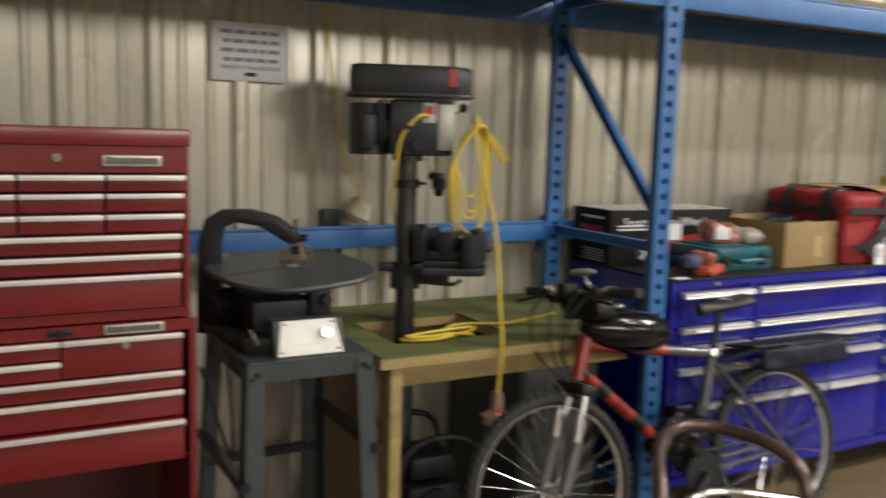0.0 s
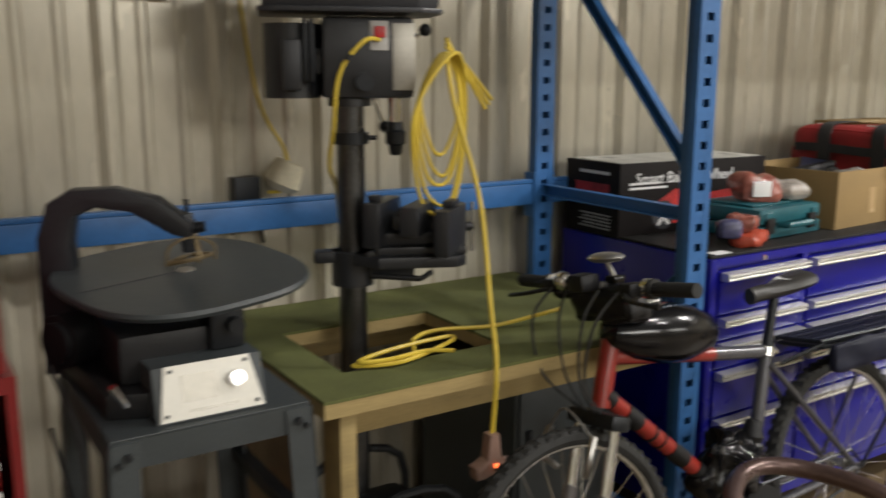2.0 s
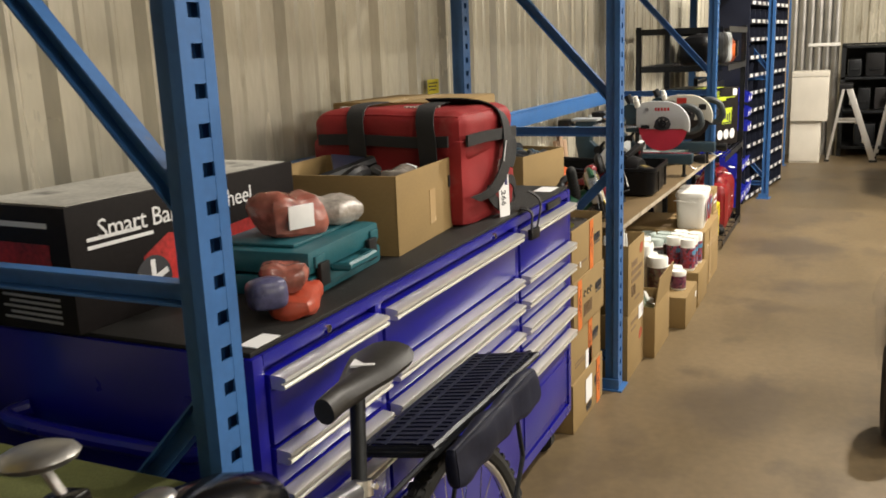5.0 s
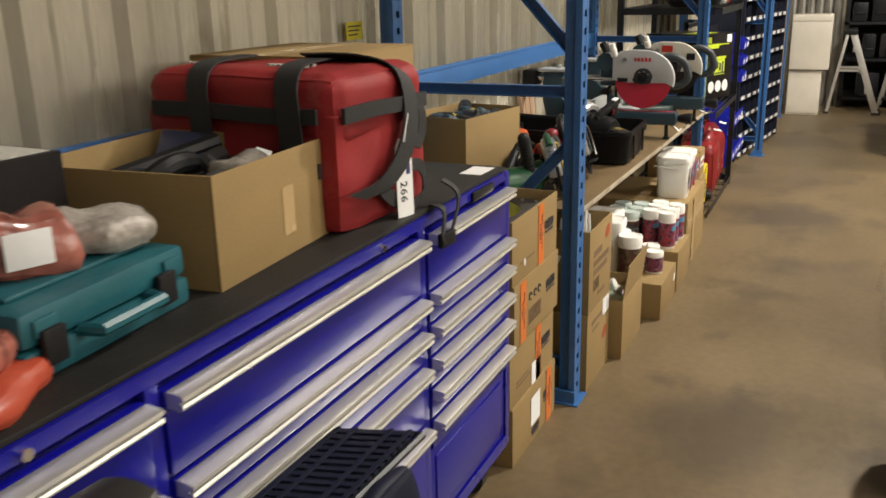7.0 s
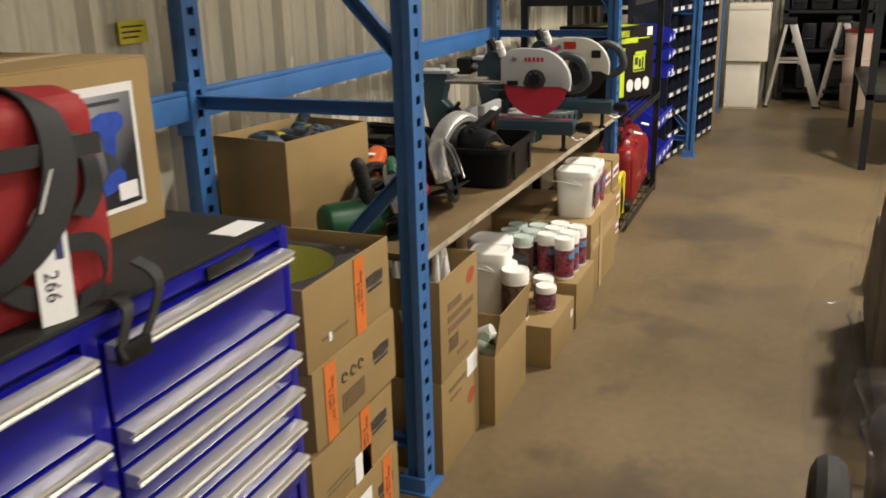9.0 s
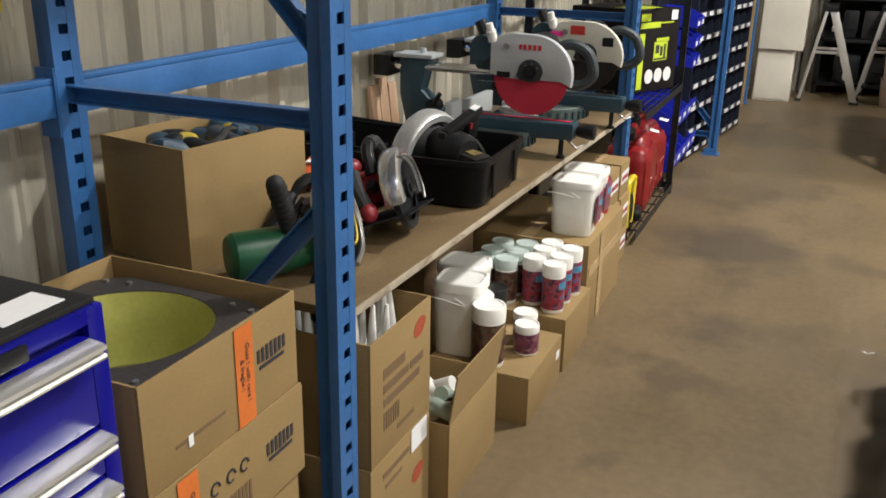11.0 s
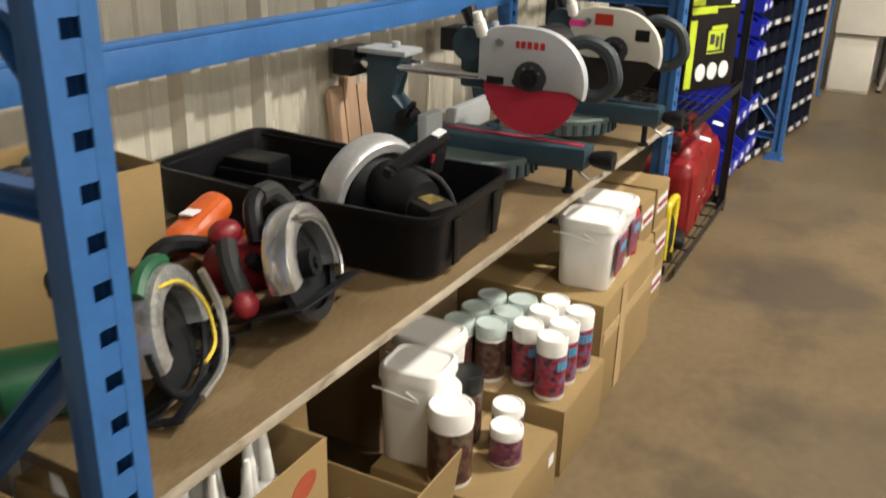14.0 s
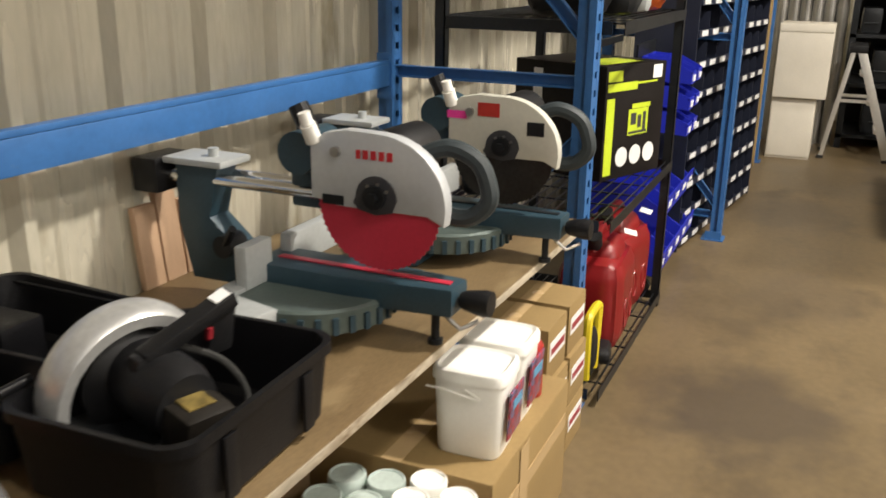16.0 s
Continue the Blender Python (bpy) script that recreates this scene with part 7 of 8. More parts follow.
def mitre_saw(label, m, cast, blade, guard, r=0.139):
    """Faces -y; the blade hub stands at x 0, y 0 of the head, 0.295 above the shelf."""
    w = thing("mitre_saw", label, "mitre saw", m, "sliding mitre saws")
    # foot, turntable, arm
    part("foot", Solid().prism([(-0.20, 0.16), (0.18, 0.16), (0.24, 0.26), (0.22, 0.36), (-0.20, 0.36), (-0.25, 0.28)], 0.05, bevel=0.01), cast, w)
    tt = part("turntable", Solid().lathe([(0.165, 0.035), (0.175, 0.04), (0.175, 0.085), (0.168, 0.09), (0.0, 0.09)], m=Matrix.Translation((-0.02, 0.16, 0)), n=44), TURN_GREEN, w)
    for i in range(16):
        a = math.radians(180 + 11.25 * i)
        part("detent", Solid().box(0.174, -0.006, 0.04, 0.181, 0.006, 0.075, m=Matrix.Translation((-0.02, 0.16, 0)) @ Matrix.Rotation(a, 4, "Z")), cast, tt)
    part("arm", Solid().prism([(-0.035, -0.165), (0.045, -0.165), (0.07, 0.06), (0.07, 0.30), (-0.06, 0.30), (-0.06, 0.06)], 0.06, m=Matrix.Translation((0.0, 0, 0.07)), bevel=0.008), cast, w)
    part("kerf_plate", Solid().box(-0.010, -0.15, 0.1305, 0.010, 0.26, 0.133, 0.001), SAW_RED if blade is SAW_RED else DARK_STEEL, w)
    part("lock_knob", Solid().lathe([(0.0, 0), (0.016, 0), (0.021, 0.012), (0.028, 0.05), (0.026, 0.065), (0.0, 0.068)], m=pose(0.0, -0.172, 0.10, 90, 0, 0), n=18), BLACK_PLASTIC, w)
    part("detent_lever", Solid().tube([(-0.02, -0.13, 0.08), (-0.022, -0.18, 0.045), (0.0, -0.21, 0.06)], 0.005, 6), STEEL, w)
    part("leveling_foot", Solid().cyl((-0.01, -0.12, 0.0), (-0.01, -0.12, 0.075), 0.009).cyl((-0.01, -0.12, 0), (-0.01, -0.12, 0.01), 0.016), DARK_STEEL, w)
    part("fence", Solid().box(-0.13, 0.255, 0.09, -0.035, 0.285, 0.185, 0.006).box(-0.17, 0.26, 0.05, -0.10, 0.31, 0.10, 0.006), GREYCAST, w, "pale cast fence")
    part("fence", Solid().box(0.035, 0.255, 0.09, 0.29, 0.285, 0.17, 0.006), GREYCAST, w)
    part("clamp", Solid().prism([(-0.27, 0.16), (-0.19, 0.14), (-0.16, 0.26), (-0.25, 0.29)], 0.045, m=Matrix.Translation((0, 0, 0.05)), bevel=0.008), GREYCAST, w)
    # rear post, slides
    part("rear_post", Solid().prism([(0.35, 0.05), (0.49, 0.05), (0.52, 0.18), (0.52, 0.315), (0.40, 0.315), (0.43, 0.20), (0.34, 0.12)], 0.075, m=Matrix(((0, 0, 1, -0.02), (1, 0, 0, 0), (0, 1, 0, 0), (0, 0, 0, 1))), bevel=0.012), cast, w)
    part("bevel_lock", Solid().cyl((0.0, 0.37, 0.15), (-0.06, 0.37, 0.15), 0.025).tube([(-0.05, 0.37, 0.15), (-0.07, 0.33, 0.20)], 0.009), BLACK_PLASTIC, w)
    for x in (-0.005, 0.05):
        part("slide_rail", Solid().cyl((x, 0.15, 0.285), (x, 0.60, 0.285), 0.014), CHROME, w)
    part("rail_cap", Solid().box(-0.045, 0.55, 0.245, 0.08, 0.62, 0.325, 0.008), BLACK_PLASTIC, w)
    part("bearing_block", Solid().box(-0.035, 0.38, 0.316, 0.075, 0.54, 0.332, 0.006).cyl((0.02, 0.44, 0.332), (0.02, 0.44, 0.35), 0.012), GREYCAST, w)
    # head
    hd = part("head", Solid().box(-0.01, 0.13, 0.25, 0.09, 0.22, 0.40, 0.012).cyl((-0.03, 0.19, 0.37), (0.09, 0.19, 0.37), 0.045).box(0.0, -0.05, 0.29, 0.06, 0.16, 0.37, 0.015), cast, w)
    part("motor", Solid().lathe([(0.0, 0), (0.055, 0), (0.06, 0.02), (0.058, 0.14), (0.04, 0.16), (0.0, 0.16)], m=pose(0.06, 0.02, 0.36, 0, 90, 0), n=24), BLACK_PLASTIC, hd)
    out = [(0.152, 0.285), (0.152, 0.393), (0.12, 0.42), (0.07, 0.43)]
    for i in range(14):
        a = math.radians(98 * i / 13)
        out.append((-0.150 * math.sin(a) + 0.0, 0.29 + 0.138 * math.cos(a)))
    out += [(-0.146, 0.255), (-0.11, 0.272), (0.09, 0.272)]
    g = part("upper_guard", Solid().prism(out, 0.035, m=Matrix(((0, 0, 1, -0.036), (1, 0, 0, 0), (0, 1, 0, 0), (0, 0, 0, 1))), bevel=0.005), guard, hd, "pale cast blade guard")
    dee = [(0.046 * math.cos(math.radians(a)), 0.046 * math.sin(math.radians(a))) for a in range(0, 181, 15)] + [(-0.052, -0.012), (-0.04, -0.026), (0.0, -0.034), (0.036, -0.026)]
    part("arbor_cover", Solid().prism(dee, 0.004, m=Matrix(((0, 0, -1, -0.0365), (-1, 0, 0, 0.0), (0, 1, 0, 0.298), (0, 0, 0, 1))), bevel=0.001), INK, g, "dark opening round the arbor")
    for a in (35, 80, 125):
        part("washer_bolt", Solid().cyl((-0.041, -0.03 * math.cos(math.radians(a)), 0.298 + 0.03 * math.sin(math.radians(a))), (-0.044, -0.03 * math.cos(math.radians(a)), 0.298 + 0.03 * math.sin(math.radians(a))), 0.004, n=6), STEEL, g)
    part("arbor", Solid().cyl((-0.044, 0.0, 0.302), (-0.052, 0.0, 0.302), 0.024).cyl((-0.052, 0.0, 0.302), (-0.06, 0.0, 0.302), 0.012, n=6), DARK_STEEL, g)
    part("screw", Solid().cyl((-0.036, 0.09, 0.385), (-0.046, 0.09, 0.385), 0.011, n=8), STEEL, g)
    part("blade", toothed(r, 0.0025), blade, hd, "toothed circular blade", m=pose(-0.03, 0.0, 0.285))
    part("pivot_knob", Solid().cyl((-0.03, 0.145, 0.40), (-0.045, 0.15, 0.435), 0.017).cyl((-0.045, 0.15, 0.435), (-0.05, 0.155, 0.46), 0.013), WHITE_PLASTIC, hd)
    part("dust_port", Solid().tube([(0.03, 0.19, 0.40), (0.03, 0.22, 0.46)], 0.022, 10), BLACK_PLASTIC, hd)
    part("handle", Solid().tube([(0.06, -0.05, 0.37), (0.068, -0.11, 0.392), (0.075, -0.165, 0.372), (0.075, -0.19, 0.335), (0.075, -0.195, 0.285), (0.07, -0.15, 0.25), (0.06, -0.08, 0.26)], 0.019, 10, smooth=6), mat("grey_grip", (0.03, 0.04, 0.045), 0.55, var=0.15) if "grey_grip" not in bpy.data.materials else bpy.data.materials["grey_grip"], hd, "dark grey D handle")
    return w, g


wa, ga = mitre_saw("teal sliding mitre saw with red blade on the shelf", pose(6.395, 2.585, SZ), NAVY, SAW_RED, mat("silver_guard_paint", (0.56, 0.58, 0.60), 0.38, 0.3, var=0.05))
part("lettering_bar", Solid().box(-0.0375, 0.035, 0.375, -0.0365, 0.045, 0.393).box(-0.0375, 0.018, 0.375, -0.0365, 0.03, 0.393).box(-0.0375, 0.0, 0.375, -0.0365, 0.012, 0.393).box(-0.0375, -0.018, 0.375, -0.0365, -0.006, 0.393).box(-0.0375, -0.036, 0.375, -0.0365, -0.024, 0.393),
     mat("red_lettering", (0.5, 0.02, 0.03), 0.5, bump=0), ga, "red maker's lettering bars")
part("rating_plate", Solid().box(-0.0375, 0.075, 0.275, -0.0365, 0.125, 0.295), DARK_STEEL, ga)
wb, gb = mitre_saw("pale grey mitre saw with dark blade beside the post", pose(7.0, 2.545, SZ), NAVY, DARK_BLADE, mat("cream_guard_paint", (0.58, 0.57, 0.50), 0.42, 0.1, var=0.05))
part("maker_plate", Solid().box(-0.0375, 0.01, 0.375, -0.0365, 0.07, 0.41), mat("red_plate", (0.45, 0.03, 0.02), 0.45, bump=0), gb, "red maker's plate")
part("pink_sticker", Solid().box(-0.0375, 0.10, 0.365, -0.0365, 0.155, 0.385), mat("pink_paper", (0.85, 0.05, 0.35), 0.6, bump=0), gb)
part("rating_plate", Solid().box(-0.0375, -0.11, 0.335, -0.0365, -0.065, 0.37), DARK_STEEL, gb)
off = thing("wood_offcut", "pale timber offcuts leaning on the metal wall", "timber", pose(6.36, 3.17, SZ))
for k, (x, h) in enumerate(((0.0, 0.20), (0.075, 0.22), (0.15, 0.19))):
    part("board", Solid().box(x, 0, 0, x + 0.068, 0.018, h, 0.002), mat("pinkish_timber", (0.46, 0.30, 0.19), 0.65, var=0.12, stretch=(8, 8, 1)) if k == 0 else bpy.data.materials["pinkish_timber"], off, m=pose(0, 0.03, 0, -6, 0, 0))

# ---- black shelf unit with generator carton and fuel cans ----
LIME = mat("lime_print", (0.50, 0.62, 0.03), 0.45, var=0.1, bump=0)
su = thing("steel_shelf_unit", "black steel shelf unit with wire decks", "shelf unit", pose(7.545, 2.385, 0))
SW, SD = 1.085, 0.62
for x, y in ((0, SD - 0.035), (SW - 0.035, 0), (SW - 0.035, SD - 0.035)):
    part("post", Solid().box(x, y, 0, x + 0.035, y + 0.004, 1.55).box(x if x else 0, y, 0, x + 0.004, y + 0.035, 1.55), DARK_STEEL, su, smooth=False)
for z in (0.06, 0.655, 1.275, 1.53):
    part("rail", Solid().box(0.004, -0.003, z - 0.035, SW - 0.004, 0.0, z + 0.004), DARK_STEEL, su, smooth=False)
    part("rail", Solid().box(0.004, SD, z - 0.035, SW - 0.004, SD + 0.003, z + 0.004), DARK_STEEL, su, smooth=False)
    for x in (0.002, SW - 0.006):
        part("side_rail", Solid().box(x, 0.036, z - 0.035, x + 0.004, SD - 0.036, z + 0.004), DARK_STEEL, su, smooth=False)
    if z < 1.5:
        s = Solid()
        for i in range(16):
            y = 0.02 + i * 0.038
            s.box(0.004, y, z - 0.003, SW - 0.004, y + 0.004, z + 0.001)
        for i in range(6):
            x = 0.08 + i * 0.17
            s.box(x, 0.0, z - 0.008, x + 0.006, SD, z - 0.003)
        part("wire_deck", s, DARK_STEEL, su, smooth=False, kind="stuff")

gb = thing("generator_carton", "black generator carton with lime green print", "cardboard box", pose(8.06, 2.552, 0.662, 0, 0, -22))
GW, GD, GH = 0.39, 0.44, 0.43
part("box", Solid().box(0, 0, 0, GW, GD, GH, 0.004), BLK_CARD, gb)
prints(gb, ((0.012, 0.02, 0.06, 0.31), (0.012, 0.335, 0.20, 0.365), (0.012, 0.372, 0.10, 0.41), (0.20, 0.355, 0.33, 0.362)), LIME)
pm = part("machine_print", Solid().box(0.155, -0.0015, 0.16, 0.285, -0.0004, 0.26), LIME, gb, "lime generator picture", smooth=False)
part("machine_print", Solid().box(0.175, -0.0015, 0.262, 0.295, -0.0004, 0.28), LIME, gb, smooth=False)
for x0, z0, x1, z1 in ((0.17, 0.20, 0.205, 0.245), (0.215, 0.185, 0.24, 0.235), (0.25, 0.175, 0.27, 0.245), (0.16, 0.165, 0.28, 0.175)):
    part("dark_print", Solid().box(x0, -0.002, z0, x1, -0.0016, z1), INK, pm, smooth=False)
for x in (0.125, 0.215, 0.305):
    part("round_seal", Solid().cyl((x, -0.0004, 0.082), (x, -0.0016, 0.082), 0.038, n=28), WHITE_PRINT, gb)
part("paper_label", Solid().box(0.30, -0.0016, 0.37, 0.36, -0.0004, 0.42), WHITE_PAPER, gb)
part("top_print", Solid().box(0.05, 0.05, GH, 0.30, 0.20, GH + 0.001), LIME, gb)
part("side_label", Solid().box(-0.0016, 0.30, 0.26, -0.0004, 0.345, 0.40), WHITE_PAPER, gb)
part("side_seal", Solid().cyl((-0.0004, 0.10, 0.20), (-0.0016, 0.10, 0.20), 0.035, n=24), GREY_TOP, gb)

FUEL = mat("red_fuel_plastic", (0.20, 0.007, 0.009), 0.35, var=0.1, scale=6, bump=0.06, grain=120)


def fuel_can(m, label):
    c = thing("fuel_can", label, "fuel can", m, "red fuel cans")
    part("body", soft_block(0.35, 0.23, 0.35, 0.06, 0.012, 0.004, 2, 14), FUEL, c)
    part("shoulder", soft_block(0.22, 0.17, 0.09, 0.04, 0.006, 0.0, 2, 8, taper=-0.12), FUEL, c, m=pose(0, 0, 0.315))
    part("handle", Solid().tube([(-0.10, 0, 0.37), (-0.07, 0, 0.425), (0.05, 0, 0.43), (0.09, 0, 0.38)], 0.019, 10, smooth=5), FUEL, c)
    part("cap", Solid().cyl((-0.085, 0, 0.385), (-0.11, 0, 0.435), 0.03, n=18), BLACK_PLASTIC, c)
    for x in (-0.06, 0.06):
        part("moulded_ring", Solid().tube([(x + 0.028 * math.cos(a), -0.124, 0.13 + 0.055 * math.sin(a)) for a in np.linspace(0, 2 * math.pi, 17)[:-1]], 0.008, 6, closed=True), FUEL, c)
    part("sticker", Solid().box(0.05, -0.04, 0.408, 0.12, 0.01, 0.41, m=pose(0, -0.02, 0.005, 12, 0, 10)), WHITE_PAPER, c)
    return c


fc = fuel_can(pose(8.02, 2.53, 0.064, 0, 0, 4), "red plastic fuel can with black cap")
copy_thing(fc, pose(8.38, 2.56, 0.064, 0, 0, -6))
yt = thing("yellow_tool", "yellow and black tool case on the bottom deck", "tool", pose(7.68, 2.45, 0.064))
part("frame", Solid().tube([(-0.06, 0, 0.0), (-0.065, 0, 0.2), (-0.03, 0, 0.235), (0.06, 0, 0.235), (0.075, 0, 0.2), (0.05, 0, 0.0)], 0.016, 8, smooth=4), mat("yellow_plastic", (0.62, 0.48, 0.02), 0.42), yt)
part("body", soft_block(0.11, 0.12, 0.17, 0.03, 0.004, 0.006, 3, 8), BLACK_PLASTIC, yt, m=pose(0.0, 0.05, 0))
ct = thing("black_boot", "small black case on the bottom deck", "case", pose(7.82, 2.47, 0.064, 0, 0, 15))
part("body", soft_block(0.16, 0.11, 0.06, 0.025, 0.004, 0.006, 5, 8), BLACK_PLASTIC, ct)
part("handle", Solid().tube([(-0.05, 0, 0.05), (-0.04, 0, 0.085), (0.04, 0, 0.085), (0.05, 0, 0.05)], 0.007, 6), DARK_STEEL, ct)

# machines on the upper deck
um = thing("leaf_blower", "dark blower with bright green label on the wire deck", "leaf blower", pose(7.78, 2.62, 1.279))
part("body", soft_block(0.26, 0.24, 0.20, 0.07, 0.01, 0.02, 4, 10), BLACK_PLASTIC, um)
part("label", Solid().box(-0.06, -0.134, 0.07, 0.04, -0.131, 0.105), LIME, um)
part("tube", Solid().tube([(0.1, 0, 0.12), (0.16, 0.05, 0.22), (0.14, 0.2, 0.23)], 0.03, 10, smooth=4), BLACK_PLASTIC, um)
uv = thing("power_washer_head", "grey and silver power machine on the wire deck", "machine", pose(8.08, 2.58, 1.279))
part("body", soft_block(0.18, 0.22, 0.23, 0.05, 0.01, 0.012, 7, 10), DARK_STEEL, uv)
part("cover", soft_block(0.07, 0.14, 0.21, 0.03, 0.006, 0.006, 8, 8), GREYCAST, uv, m=pose(0.075, -0.07, 0.005))
part("handle", Solid().tube([(-0.08, 0, 0.18), (-0.05, -0.02, 0.26), (0.05, -0.02, 0.26), (0.08, 0, 0.2)], 0.014, 8, smooth=4), BLACK_PLASTIC, uv)
uo = thing("chain_saw", "orange and black chain saw on the wire deck", "chain saw", pose(8.42, 2.55, 1.279))
part("body", soft_block(0.22, 0.20, 0.19, 0.07, 0.012, 0.02, 9, 10), ORANGE, uo)
part("starter", Solid().cyl((0.0, -0.10, 0.10), (0.0, -0.125, 0.10), 0.06, n=22), BLACK_PLASTIC, uo)
part("handle", Solid().tube([(-0.1, -0.06, 0.06), (-0.09, -0.07, 0.2), (0.05, -0.05, 0.22), (0.11, 0.0, 0.12)], 0.012, 8, smooth=4), BLACK_PLASTIC, uo)
# tools behind, on the middle deck
for i, x in enumerate((7.72, 7.95, 8.2)):
    q = thing("power_tool", "dark power tool at the back of the wire deck", "power tool", pose(x, 2.91 - 0.01 * i, 0.659), "tools on the middle deck")
    part("body", soft_block(0.16, 0.07, 0.16, 0.04, 0.004, 0.012, i, 8), (DARK_STEEL, GREYCAST, BLACK_PLASTIC)[i], q)
    part("grip", Solid().tube([(0.0, 0, 0.14), (0.04, 0, 0.21), (0.0, 0.0, 0.26)], 0.016, 8), BLACK_PLASTIC, q)

# ---- blue bins ----
BIN = mat("blue_bin_plastic", (0.015, 0.025, 0.42), 0.4, var=0.1, bump=0.03)


def bin_solid(w, d, h):
    t = 0.004
    s = Solid()
    side = [(0, 0), (d, 0), (d, h), (d * 0.45, h), (0, h * 0.55)]
    for x in (0, w - t):
        s.prism(side, t, m=Matrix(((0, 0, 1, x), (1, 0, 0, 0), (0, 1, 0, 0), (0, 0, 0, 1))))
    s.box(t, 0, 0, w - t, d, t)
    s.box(t, d - t, t, w - t, d, h)
    s.box(t, 0, t, w - t, t, h * 0.5)
    s.box(-0.003, 0.0, h * 0.5, w + 0.003, 0.006, h * 0.56)
    return s


rack = thing("bin_rack", "low black rack carrying tilted blue bins", "bin rack", pose(8.70, 2.42, 0))
part("frame", Solid().box(0, 0.05, 0.07, 1.0, 0.09, 0.09).box(0, 0.32, 0.07, 1.0, 0.36, 0.09).box(0, 0.34, 0.09, 0.03, 0.37, 1.15).box(0.97, 0.34, 0.09, 1.0, 0.37, 0.6).box(0, 0.34, 0.52, 1.0, 0.36, 0.55).box(0, 0.34, 1.1, 0.5, 0.36, 1.13)
     .box(0, 0.34, 0.29, 1.0, 0.36, 0.32), DARK_STEEL, rack, smooth=False)
part("louvre_panel", Solid().box(0.30, 0.222, 0.57, 0.70, 0.232, 1.10).box(0.30, 0.222, 0.55, 0.70, 0.36, 0.57), DARK_STEEL, rack, smooth=False)
for x in (0.06, 0.94):
    for y in (0.07, 0.34):
        part("caster", Solid().cyl((x - 0.015, y, 0.035), (x + 0.015, y, 0.035), 0.035), RUBBER, rack)
bn = None
for r, (z, y) in enumerate(((0.095, 0.0), (0.33, 0.02))):
    for i in range(5):
        mm = pose(8.71 + 0.195 * i, 2.42 + y, z, 6, 0, 0)
        if bn is None:
            bn = thing("storage_bin", "open blue plastic parts bin on a low rack", "storage bin", mm, "blue parts bins")
            part("tray", bin_solid(0.185, 0.33, 0.165), BIN, bn, smooth=False)
            part("label", Solid().box(0.05, -0.003, 0.03, 0.13, -0.0005, 0.06), WHITE_PAPER, bn)
        else:
            copy_thing(bn, mm)
sb = None
for i in range(2):
    for r in range(3):
        mm = pose(9.05 + 0.17 * i, 2.40, 0.69 + 0.12 * r, 4, 0, 0)
        if sb is None:
            sb = thing("storage_bin", "small blue plastic bin hanging on a rack", "storage bin", mm, "small blue bins")
            part("tray", bin_solid(0.12, 0.24, 0.10), BIN, sb, smooth=False)
            part("label", Solid().box(0.03, -0.004, 0.012, 0.09, -0.0005, 0.038), WHITE_PAPER, sb)
        else:
            copy_thing(sb, mm)

# ---- parts cabinet with labelled pigeonholes ----
NAVYBLK = mat("navy_black_steel", (0.018, 0.022, 0.04), 0.45, 0.2, var=0.15)
pc = thing("parts_cabinet", "tall dark steel parts cabinet with white label strips", "parts cabinet", pose(9.44, 2.45, 0, 0, 0, -7.5))
PW, PH, PD, ROWS_N, COLS_N = 1.56, 1.92, 0.32, 12, 8
part("side", Solid().box(0, 0, 0, 0.012, PD, PH), NAVYBLK, pc, smooth=False)
part("side", Solid().box(PW - 0.012, 0, 0, PW, PD, PH), NAVYBLK, pc, smooth=False)
part("back", Solid().box(0.012, PD - 0.01, 0, PW - 0.012, PD, PH), NAVYBLK, pc, smooth=False)
pitch = (PH - 0.06) / ROWS_N
first = lab = div = None
rnd = random.Random(12)
for r in range(ROWS_N + 1):
    mm = pose(0, 0, 0.03 + r * pitch)
    if first is None:
        first = part("shelf", Solid().box(0.0125, 0.0, 0, PW - 0.0125, PD - 0.0105, 0.006).box(0.0125, -0.006, -0.004, PW - 0.0125, 0.0, 0.032), NAVYBLK, pc, smooth=False, m=mm)
    else:
        share(first, pc, mm)
    if r == ROWS_N:
        break
    for c in range(COLS_N):
        cw_ = (PW - 0.03) / COLS_N
        x = 0.015 + c * cw_
        dm = pose(x + cw_, 0.004, 0.03 + r * pitch + 0.0065)
        lm = pose(x + cw_ * 0.5 + rnd.uniform(-0.008, 0.008), -0.0065, 0.03 + r * pitch + 0.014)
        if lab is None:
            lab = part("label", Solid().box(-0.052, -0.0012, -0.014, 0.052, 0, 0.014), WHITE_PRINT, pc, "white paper label", smooth=False, m=lm)
            div = part("divider", Solid().box(-0.002, 0, 0, 0.002, PD - 0.02, pitch * 0.72), NAVYBLK, pc, smooth=False, m=dm)
        else:
            share(lab, pc, lm)
            if c < COLS_N - 1:
                share(div, pc, dm)

# ---- end of the aisle ----
st = thing("timber_stud", "yellowish timber stud standing upright by the cabinet", "timber", pose(11.9, 2.30, 0))
part("stud", Solid().box(0, 0, 0, 0.04, 0.07, 2.6, 0.003), mat("old_stud", (0.36, 0.24, 0.10), 0.7, var=0.2, stretch=(6, 6, 1)), st)
bp = thing("blue_post", "blue painted steel post behind the timber stud", "post", pose(12.12, 2.29, 0))
part("post", upright_post(2.6), BLUE, bp, smooth=False)
part("foot_plate", Solid().box(-0.06, -0.02, 0, 0.06, 0.1, 0.006), BLUE, bp)

